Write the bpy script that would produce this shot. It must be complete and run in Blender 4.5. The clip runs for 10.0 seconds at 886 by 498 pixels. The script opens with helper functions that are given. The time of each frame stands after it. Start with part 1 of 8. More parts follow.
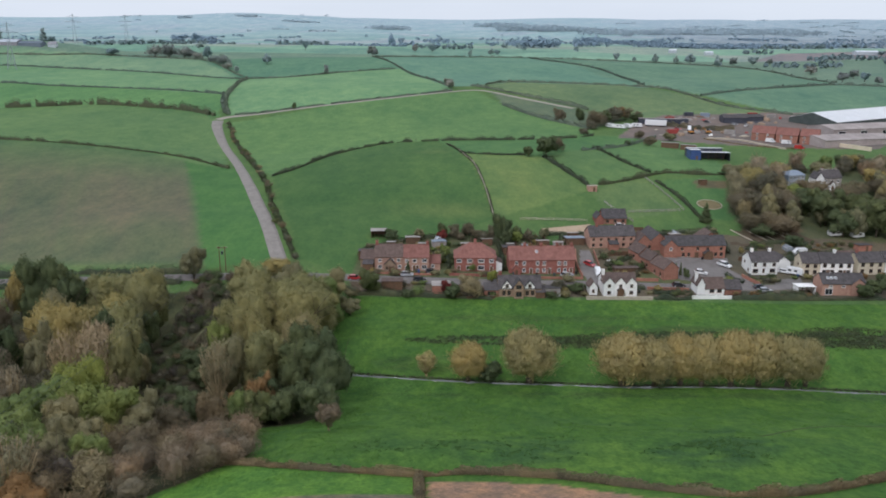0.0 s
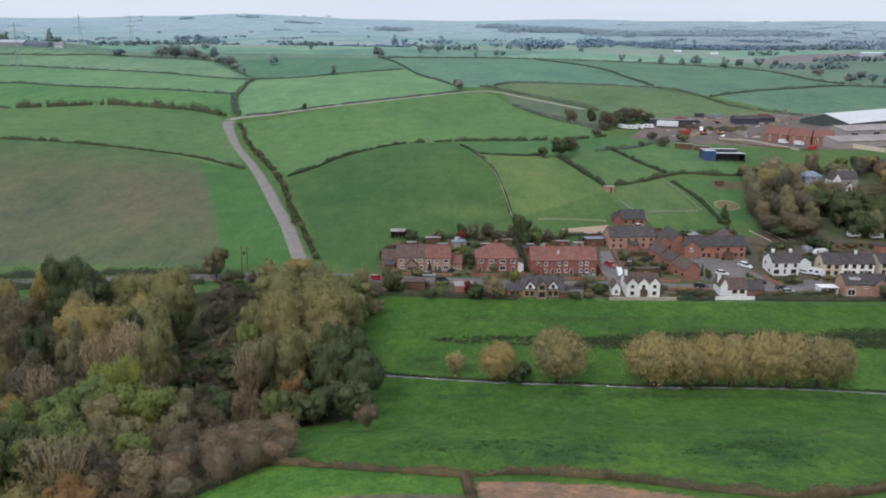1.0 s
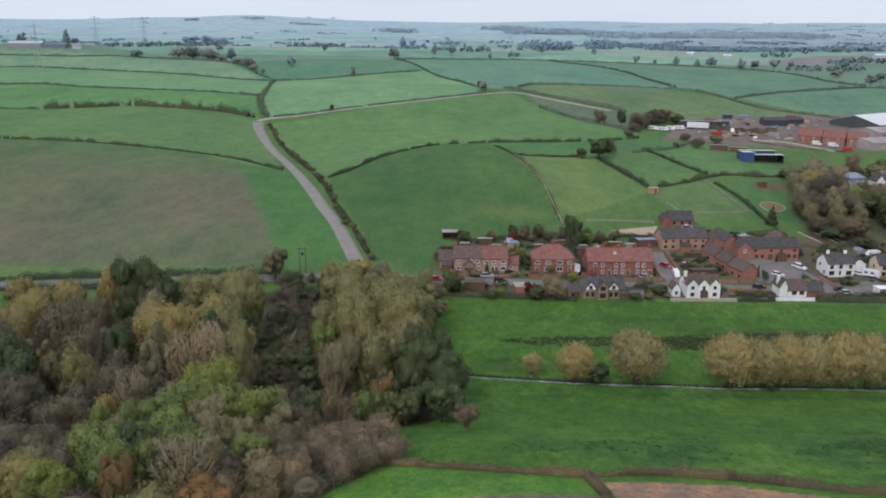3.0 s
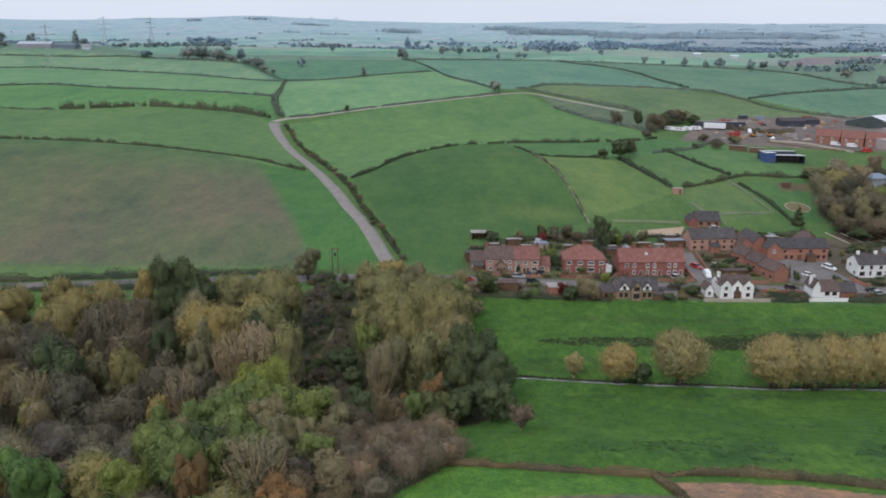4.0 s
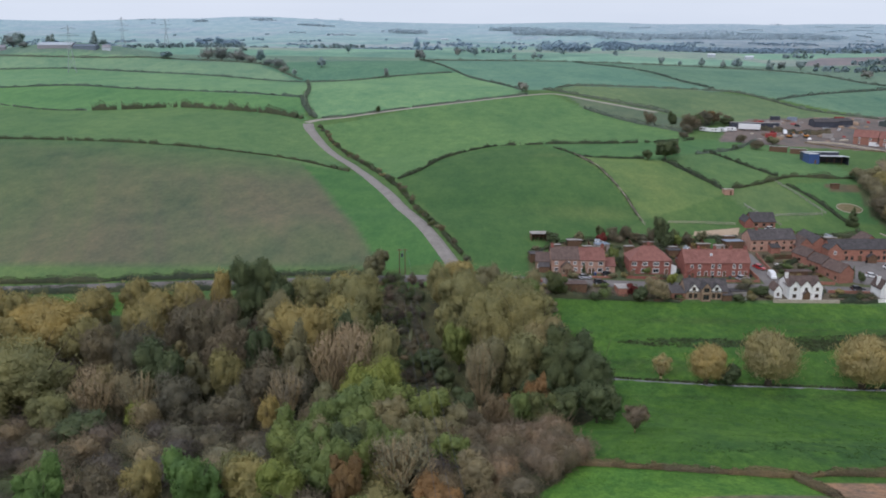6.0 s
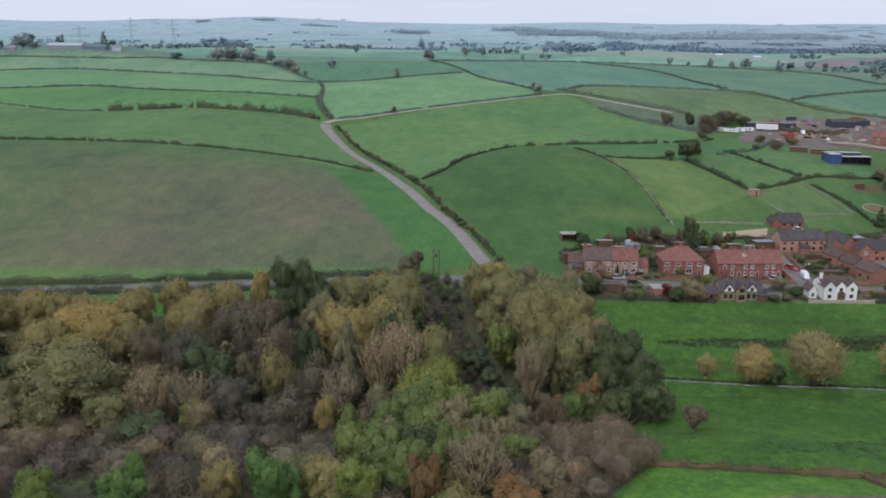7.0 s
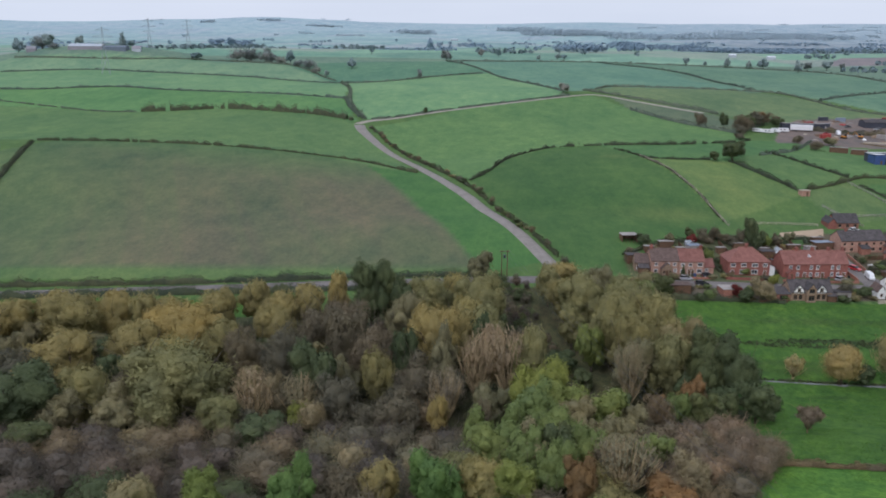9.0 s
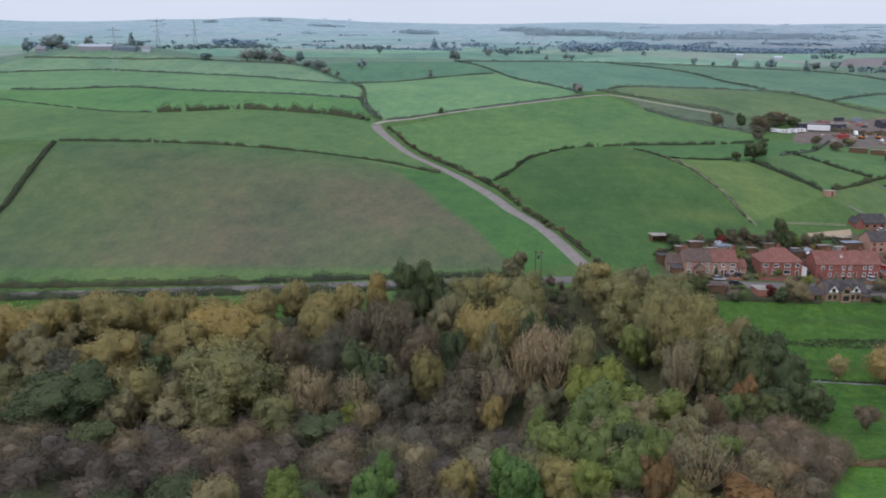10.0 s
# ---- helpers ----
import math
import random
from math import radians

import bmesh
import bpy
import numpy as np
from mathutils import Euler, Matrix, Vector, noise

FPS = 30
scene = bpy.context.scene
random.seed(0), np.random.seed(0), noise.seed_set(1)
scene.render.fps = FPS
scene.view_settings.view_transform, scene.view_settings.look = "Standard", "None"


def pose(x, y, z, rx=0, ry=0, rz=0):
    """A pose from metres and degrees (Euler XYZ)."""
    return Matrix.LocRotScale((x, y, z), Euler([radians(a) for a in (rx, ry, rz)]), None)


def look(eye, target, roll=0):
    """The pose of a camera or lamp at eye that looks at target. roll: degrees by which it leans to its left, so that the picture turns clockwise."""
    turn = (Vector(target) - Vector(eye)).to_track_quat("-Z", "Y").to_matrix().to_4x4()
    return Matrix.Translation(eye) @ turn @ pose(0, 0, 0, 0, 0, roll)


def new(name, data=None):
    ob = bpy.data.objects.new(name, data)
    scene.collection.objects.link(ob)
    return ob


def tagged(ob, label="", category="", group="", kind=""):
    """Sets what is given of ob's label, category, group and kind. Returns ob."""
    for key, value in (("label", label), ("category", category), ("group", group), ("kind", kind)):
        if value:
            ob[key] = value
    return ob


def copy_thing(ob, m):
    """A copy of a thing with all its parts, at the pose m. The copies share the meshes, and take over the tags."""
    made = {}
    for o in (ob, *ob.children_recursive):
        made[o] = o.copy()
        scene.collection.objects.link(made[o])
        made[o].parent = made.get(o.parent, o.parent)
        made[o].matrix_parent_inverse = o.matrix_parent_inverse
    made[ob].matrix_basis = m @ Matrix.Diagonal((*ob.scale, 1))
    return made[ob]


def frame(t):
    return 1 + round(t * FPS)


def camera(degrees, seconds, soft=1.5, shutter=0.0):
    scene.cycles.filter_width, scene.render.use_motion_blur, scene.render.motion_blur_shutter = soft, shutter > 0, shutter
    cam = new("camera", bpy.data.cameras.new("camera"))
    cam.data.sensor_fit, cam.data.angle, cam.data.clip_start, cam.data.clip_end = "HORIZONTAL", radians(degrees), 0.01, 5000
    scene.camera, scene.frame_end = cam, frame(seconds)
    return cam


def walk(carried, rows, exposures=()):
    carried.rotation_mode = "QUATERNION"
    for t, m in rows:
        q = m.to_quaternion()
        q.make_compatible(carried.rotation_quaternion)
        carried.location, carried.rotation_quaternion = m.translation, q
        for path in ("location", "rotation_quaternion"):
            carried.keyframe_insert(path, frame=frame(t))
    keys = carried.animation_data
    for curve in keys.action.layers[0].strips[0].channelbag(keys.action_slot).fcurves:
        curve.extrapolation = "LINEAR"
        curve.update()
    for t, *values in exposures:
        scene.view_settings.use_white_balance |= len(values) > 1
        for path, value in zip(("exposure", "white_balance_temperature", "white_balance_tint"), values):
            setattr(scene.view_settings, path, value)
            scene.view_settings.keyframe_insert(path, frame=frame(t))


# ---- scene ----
cam = camera(57.0, 10.0, soft=1.85)
ROWS = [
    (0.0, 0.00, 0.00, 85.00, 0.000, -15.447, 0.300),
    (0.5, -3.16, 0.06, 84.84, 0.008, -15.407, 0.330),
    (1.0, -7.00, 0.10, 84.70, 0.020, -15.372, 0.356),
    (1.5, -11.22, 0.11, 84.59, 0.034, -15.339, 0.376),
    (2.0, -15.69, 0.10, 84.49, 0.050, -15.311, 0.392),
    (2.5, -20.41, 0.07, 84.42, 0.069, -15.286, 0.403),
    (4.0, -35.42, -0.17, 84.33, 0.132, -15.228, 0.416),
    (4.5, -40.62, -0.30, 84.34, 0.154, -15.214, 0.415),
    (5.0, -45.82, -0.45, 84.37, 0.176, -15.203, 0.411),
    (6.5, -61.89, -1.02, 84.54, 0.237, -15.181, 0.388),
    (7.0, -67.28, -1.25, 84.62, 0.255, -15.178, 0.378),
    (7.5, -72.73, -1.51, 84.72, 0.270, -15.176, 0.367),
    (8.0, -78.16, -1.78, 84.84, 0.283, -15.175, 0.357),
    (8.5, -83.58, -2.08, 84.96, 0.293, -15.176, 0.346),
    (9.0, -89.02, -2.39, 85.09, 0.299, -15.178, 0.336),
    (9.5, -94.58, -2.73, 85.24, 0.302, -15.180, 0.327),
    (10.0, -100.00, -3.08, 85.39, 0.300, -15.183, 0.319),
]
walk(cam, [(t, pose(x, y, z, 90 + pitch, 0, yaw) @ pose(0, 0, 0, 0, 0, roll)) for t, x, y, z, yaw, pitch, roll in ROWS], exposures=[(0.0, 0.05, 5960, 16.5), (10.0, -0.04, 5800, 19.5)])

# ---- sky, sun, exposure ----
world = bpy.data.worlds.new("overcast_sky")
scene.world = world
world.use_nodes = True
wn, wl = world.node_tree.nodes, world.node_tree.links
wn.clear()
sky = wn.new("ShaderNodeTexSky")
sky.sky_type, sky.sun_disc = "NISHITA", False
sky.sun_elevation, sky.sun_rotation = radians(32), radians(150)
sky.air_density, sky.dust_density, sky.ozone_density = 1.6, 4.0, 1.0
# a closed layer of cloud, drawn out in faint streaks
wco, wmap, wnoise, cloud = wn.new("ShaderNodeTexCoord"), wn.new("ShaderNodeMapping"), wn.new("ShaderNodeTexNoise"), wn.new("ShaderNodeValToRGB")
wmap.inputs["Scale"].default_value = (2.0, 2.0, 14.0)
wnoise.inputs["Scale"].default_value, wnoise.inputs["Detail"].default_value = 1.6, 4.0
for e, (p, c) in zip(cloud.color_ramp.elements, ((0.3, (7.05, 7.65, 7.82, 1)), (0.7, (7.65, 8.2, 8.28, 1)))):
    e.position, e.color = p, c
wl.new(wco.outputs["Generated"], wmap.inputs["Vector"])
wl.new(wmap.outputs[0], wnoise.inputs["Vector"])
wl.new(wnoise.outputs["Fac"], cloud.inputs["Fac"])
veil = wn.new("ShaderNodeMix")
veil.data_type = "RGBA"
veil.inputs["Factor"].default_value = 0.86
wbg, wout = wn.new("ShaderNodeBackground"), wn.new("ShaderNodeOutputWorld")
wbg.inputs["Strength"].default_value = 0.109
wl.new(sky.outputs[0], veil.inputs["A"])
wl.new(cloud.outputs[0], veil.inputs["B"])
wl.new(veil.outputs["Result"], wbg.inputs["Color"])
wl.new(wbg.outputs[0], wout.inputs["Surface"])

sun = new("sun", bpy.data.lights.new("sun", "SUN"))
sun.data.energy, sun.data.angle, sun.data.color = 1.4, radians(20), (1.0, 0.97, 0.95)
sun.matrix_basis = look((-60, -90, 110), (0, 0, 0))
scene.view_settings.exposure = 0.0

# ---- materials ----
def noise_node(nt, scale, detail=4.0, rough=0.6, coords=None):
    n = nt.nodes.new("ShaderNodeTexNoise")
    n.inputs["Scale"].default_value, n.inputs["Detail"].default_value, n.inputs["Roughness"].default_value = scale, detail, rough
    if coords is not None:
        nt.links.new(coords, n.inputs["Vector"])
    return n


def ramp(nt, value, stops):
    r = nt.nodes.new("ShaderNodeValToRGB")
    while len(r.color_ramp.elements) < len(stops):
        r.color_ramp.elements.new(0.5)
    for e, (p, c) in zip(r.color_ramp.elements, stops):
        e.position, e.color = p, (*c, 1)
    nt.links.new(value, r.inputs["Fac"])
    return r.outputs["Color"]


def mixed(nt, kind, a, b, fac):
    """Mix two colours (sockets or values); fac a socket or a number."""
    m = nt.nodes.new("ShaderNodeMix")
    m.data_type, m.blend_type = "RGBA", kind
    for key, v in (("A", a), ("B", b), ("Factor", fac)):
        s = m.inputs[key]
        if isinstance(v, bpy.types.NodeSocket):
            nt.links.new(v, s)
        else:
            s.default_value = v if key == "Factor" else (*v, 1)
    return m.outputs["Result"]


def material(name, rough=0.8, metal=0.0, spec=0.3):
    mat = bpy.data.materials.new(name)
    mat.use_nodes = True
    nt = mat.node_tree
    b = nt.nodes["Principled BSDF"]
    b.inputs["Roughness"].default_value, b.inputs["Metallic"].default_value = rough, metal
    b.inputs["Specular IOR Level"].default_value = spec
    return mat, nt, b


def relief(nt, b, value, strength, distance):
    bump = nt.nodes.new("ShaderNodeBump")
    bump.inputs["Strength"].default_value, bump.inputs["Distance"].default_value = strength, distance
    nt.links.new(value, bump.inputs["Height"])
    nt.links.new(bump.outputs[0], b.inputs["Normal"])


def worn(name, low, high, scale=1.5, rough=0.85, spec=0.25, fine=14.0, bump=0.25, metal=0.0):
    """A surface whose colour wanders between two tones at two scales, with fine relief and a tone of its own for each object."""
    mat, nt, b = material(name, rough, metal, spec)
    co = nt.nodes.new("ShaderNodeTexCoord").outputs["Object"]
    n1, n2 = noise_node(nt, scale, 5, 0.65, co), noise_node(nt, fine, 3, 0.6, co)
    base = ramp(nt, n1.outputs["Fac"], [(0.3, low), (0.7, high)])
    grain = ramp(nt, n2.outputs["Fac"], [(0.3, (0.78, 0.78, 0.78)), (0.7, (1.15, 1.15, 1.15))])
    own = ramp(nt, nt.nodes.new("ShaderNodeObjectInfo").outputs["Random"], [(0, (0.88, 0.9, 0.9)), (1, (1.1, 1.08, 1.06))])
    c = mixed(nt, "MULTIPLY", mixed(nt, "MULTIPLY", base, grain, 1.0), own, 1.0)
    nt.links.new(c, b.inputs["Base Color"])
    relief(nt, b, n2.outputs["Fac"], bump, 0.03)
    return mat


def foliage(name, dark, mid, light, through_light=0.25, rough=0.7, spread=0.34):
    """Leaves or twigs: each clump takes its own tone, each plant a shift of its own."""
    mat, nt, b = material(name, rough, 0, 0.15)
    dark, mid, light = [tuple(1.05 * (spread * u + (1 - spread) * m) for u, m in zip(c, mid)) for c in (dark, mid, light)]
    isl = nt.nodes.new("ShaderNodeNewGeometry").outputs["Random Per Island"]
    base = ramp(nt, isl, [(0.0, dark), (0.5, mid), (1.0, light)])
    own = ramp(nt, nt.nodes.new("ShaderNodeObjectInfo").outputs["Random"], [(0, (0.80, 0.85, 0.86)), (0.5, (1, 1, 1)), (1, (1.2, 1.1, 0.97))])
    co = nt.nodes.new("ShaderNodeTexCoord").outputs["Object"]
    n = noise_node(nt, 0.35, 2, 0.5, co)
    patch = ramp(nt, n.outputs["Fac"], [(0.35, (0.84, 0.86, 0.88)), (0.65, (1.14, 1.1, 1.0))])
    c = mixed(nt, "MULTIPLY", mixed(nt, "MULTIPLY", base, own, 1.0), patch, 1.0)
    nt.links.new(c, b.inputs["Base Color"])
    if through_light:
        tr = nt.nodes.new("ShaderNodeBsdfTranslucent")
        nt.links.new(c, tr.inputs["Color"])
        mx = nt.nodes.new("ShaderNodeMixShader")
        mx.inputs[0].default_value = through_light
        out = nt.nodes["Material Output"]
        nt.links.new(b.outputs[0], mx.inputs[1])
        nt.links.new(tr.outputs[0], mx.inputs[2])
        nt.links.new(mx.outputs[0], out.inputs["Surface"])
    return mat


def ground_material():
    mat, nt, b = material("turf_and_tilth", 0.95, 0, 0.1)
    at = nt.nodes.new("ShaderNodeAttribute")
    at.attribute_name = "crop_and_haze"
    co = nt.nodes.new("ShaderNodeTexCoord").outputs["Object"]
    mp = nt.nodes.new("ShaderNodeMapping")
    mp.inputs["Scale"].default_value = (1.0, 0.6, 1.0)
    nt.links.new(co, mp.inputs["Vector"])
    co = mp.outputs[0]
    broad, middle, small, fine = noise_node(nt, 0.022, 5, 0.6, co), noise_node(nt, 0.14, 5, 0.65, co), noise_node(nt, 0.6, 4, 0.65, co), noise_node(nt, 1.7, 4, 0.7, co)
    c = mixed(nt, "MULTIPLY", at.outputs["Color"], ramp(nt, broad.outputs["Fac"], [(0.3, (0.8, 0.86, 0.88)), (0.7, (1.22, 1.13, 1.06))]), 1.0)
    c = mixed(nt, "MULTIPLY", c, ramp(nt, middle.outputs["Fac"], [(0.34, (0.82, 0.88, 0.9)), (0.66, (1.15, 1.08, 1.05))]), 1.0)
    c = mixed(nt, "MULTIPLY", c, ramp(nt, small.outputs["Fac"], [(0.36, (0.76, 0.81, 0.84)), (0.64, (1.2, 1.15, 1.1))]), at.outputs["Alpha"])
    c = mixed(nt, "MULTIPLY", c, ramp(nt, fine.outputs["Fac"], [(0.33, (0.73, 0.77, 0.76)), (0.67, (1.24, 1.2, 1.2))]), at.outputs["Alpha"])
    nt.links.new(c, b.inputs["Base Color"])
    relief(nt, b, fine.outputs["Fac"], 0.5, 0.2)
    return mat

# ---- meshes ----
def mesh_of(name, verts, faces, mats=(), index=None, flat=True):
    me = bpy.data.meshes.new(name)
    me.from_pydata([tuple(v) for v in verts], [], [tuple(f) for f in faces])
    for m in mats:
        me.materials.append(m)
    if index is not None:
        me.polygons.foreach_set("material_index", np.asarray(index, np.int32))
    if not flat:
        me.polygons.foreach_set("use_smooth", np.ones(len(me.polygons), bool))
    me.update()
    return me


def array_mesh(name, verts, faces, mat, flat=True, normals=None):
    """A mesh from numpy arrays; all faces have the same number of corners. normals: one for each vertex, to shade leaves as the mass they make."""
    verts, faces = np.asarray(verts, np.float32), np.asarray(faces, np.int32)
    me = bpy.data.meshes.new(name)
    k = faces.shape[1]
    me.vertices.add(len(verts))
    me.vertices.foreach_set("co", verts.ravel())
    me.loops.add(faces.size)
    me.loops.foreach_set("vertex_index", faces.ravel())
    me.polygons.add(len(faces))
    me.polygons.foreach_set("loop_start", np.arange(0, faces.size, k, dtype=np.int32))
    if not flat:
        me.polygons.foreach_set("use_smooth", np.ones(len(faces), bool))
    me.materials.append(mat)
    me.update(calc_edges=True)
    if normals is not None:
        me.normals_split_custom_set_from_vertices(np.asarray(normals, np.float32))
    return me


def part(name, me, parent=None, label="", at=None):
    """Links a mesh as one object, under a thing or a part where one is given."""
    ob = new(name, me)
    if parent is not None:
        ob.parent = parent
    if at is not None:
        ob.matrix_basis = at
    return tagged(ob, label)


class Solid:
    """Collects boxes, prisms and tubes for one mesh."""

    def __init__(self):
        self.v, self.f = [], []

    def add(self, verts, faces):
        n = len(self.v)
        self.v += [tuple(p) for p in verts]
        self.f += [tuple(i + n for i in f) for f in faces]
        return self

    def box(self, x0, y0, z0, x1, y1, z1):
        p = [(x, y, z) for z in (z0, z1) for x, y in ((x0, y0), (x1, y0), (x1, y1), (x0, y1))]
        return self.add(p, [(3, 2, 1, 0), (4, 5, 6, 7), (0, 1, 5, 4), (1, 2, 6, 5), (2, 3, 7, 6), (3, 0, 4, 7)])

    def prism(self, outline, axis, a, b):
        """An outline in the plane across axis ('x': (y, z) points, 'y': (x, z), 'z': (x, y)), run from a to b."""
        def put(p, q):
            return {"x": (q, p[0], p[1]), "y": (p[0], q, p[1]), "z": (p[0], p[1], q)}[axis]
        n = len(outline)
        vs = [put(p, a) for p in outline] + [put(p, b) for p in outline]
        return self.add(vs, [tuple(range(n)), tuple(range(2 * n - 1, n - 1, -1))] + [(i, n + i, n + (i + 1) % n, (i + 1) % n) for i in range(n)])

    def tube(self, p, q, r0, r1, sides=6):
        p, q = Vector(p), Vector(q)
        m = (q - p).to_track_quat("Z", "Y").to_matrix()
        ring = [m @ Vector((math.cos(a), math.sin(a), 0)) for a in [2 * math.pi * i / sides for i in range(sides)]]
        vs = [p + r0 * d for d in ring] + [q + r1 * d for d in ring]
        n = sides
        return self.add(vs, [(i, (i + 1) % n, n + (i + 1) % n, n + i) for i in range(n)] + [tuple(range(n - 1, -1, -1)), tuple(range(n, 2 * n))])

    def mesh(self, name, mat, flat=True):
        me = mesh_of(name, self.v, self.f, [mat], flat=flat)
        bm = bmesh.new()
        bm.from_mesh(me)
        bmesh.ops.recalc_face_normals(bm, faces=bm.faces)
        bm.to_mesh(me)
        bm.free()
        return me


# ---- terrain ----
PROFILE = [(-4000, 60), (-600, 62), (-100, 52), (40, 38), (80, 28.5), (95, 24), (109, 19.3), (124, 16), (136, 12.6), (150, 8), (165, 3.8),
           (178, 2.4), (200, 2.9), (234, 3.6), (252, 5.6), (268, 7.0), (284, 8.6), (302, 10.6), (320, 13.2), (338, 17.2),
           (368, 21.2), (402, 23.4), (456, 22.6), (500, 23.4), (546, 25), (590, 28.2), (665, 35), (740, 36), (830, 36),
           (944, 41), (1100, 42), (1244, 44.5), (1426, 45), (1700, 38), (2100, 30), (2600, 30), (3300, 44), (4000, 78), (4700, 112), (5200, 118)]
BUMPS = [(-505, 990, 120, 75, 20.5), (-100, 430, 70, 105, -7.5), (-310, 425, 120, 120, 4.5), (-95, 288, 60, 34, 4.6), (-200, 262, 60, 30, 1.2), (-205, 830, 70, 90, -5), (165, 410, 70, 60, -3), (108, 264, 25, 18, -1.5), (-40, 1340, 400, 170, 3.5),
         (430, 1050, 260, 300, -6), (-60, 1010, 330, 120, 2.0), (700, 4600, 900, 700, -14), (-900, 4500, 500, 500, 6), (350, 4300, 260, 300, 9), (400, 3620, 260, 200, 17), (60, 2900, 260, 200, 9), (-1100, 4600, 320, 300, 12), (-350, 4700, 220, 300, -7), (-620, 4600, 160, 200, 9), (1500, 4600, 400, 300, 8)]
PY = np.array([p[0] for p in PROFILE], float)
PZ = np.array([p[1] for p in PROFILE], float)
PS = np.gradient(PZ, PY)


def smooth(a, b, v):
    u = np.clip((v - a) / (b - a), 0, 1)
    return u * u * (3 - 2 * u)


def height(x, y):
    """The ground's height at x, y (numbers or arrays)."""
    x, y = np.asarray(x, float), np.asarray(y, float)
    s = y + 13 * smooth(-12, -62, x) * smooth(60, 90, y) * smooth(190, 150, y)
    s = np.clip(s, PY[0], PY[-1] - 1e-3)
    k = np.clip(np.searchsorted(PY, s, side="right") - 1, 0, len(PY) - 2)
    h = PY[k + 1] - PY[k]
    u = (s - PY[k]) / h
    z = ((1 + 2 * u) * (1 - u) ** 2 * PZ[k] + u * (1 - u) ** 2 * h * PS[k] + u * u * (3 - 2 * u) * PZ[k + 1] + u * u * (u - 1) * h * PS[k + 1])
    for bx, by, rx, ry, a in BUMPS:
        z = z + a * np.exp(-((x - bx) / rx) ** 2 - ((y - by) / ry) ** 2)
    z = z - 0.024 * np.clip(x - 30, -60, 90) * smooth(225, 250, y) * smooth(400, 300, y)
    far = smooth(600, 1600, y)
    z = z + far * 5 * np.sin(x / 210 + 0.6) * np.sin(y / 330 + 1.1) + smooth(2500, 4200, y) * 7 * np.sin(x / 340 + y / 900)
    z = z + 0.5 * np.sin(x / 9 + 1.3 * np.sin(y / 11)) * np.sin(y / 7.5 + 0.5) * smooth(108, 118, y) * smooth(158, 140, y)
    return z


def inside(px, py, poly):
    hit = np.zeros(px.shape, bool)
    n = len(poly)
    for i in range(n):
        (x0, y0), (x1, y1) = poly[i], poly[(i + 1) % n]
        if y0 != y1:
            hit ^= ((y0 > py) != (y1 > py)) & (px < (x1 - x0) * (py - y0) / (y1 - y0) + x0)
    return hit


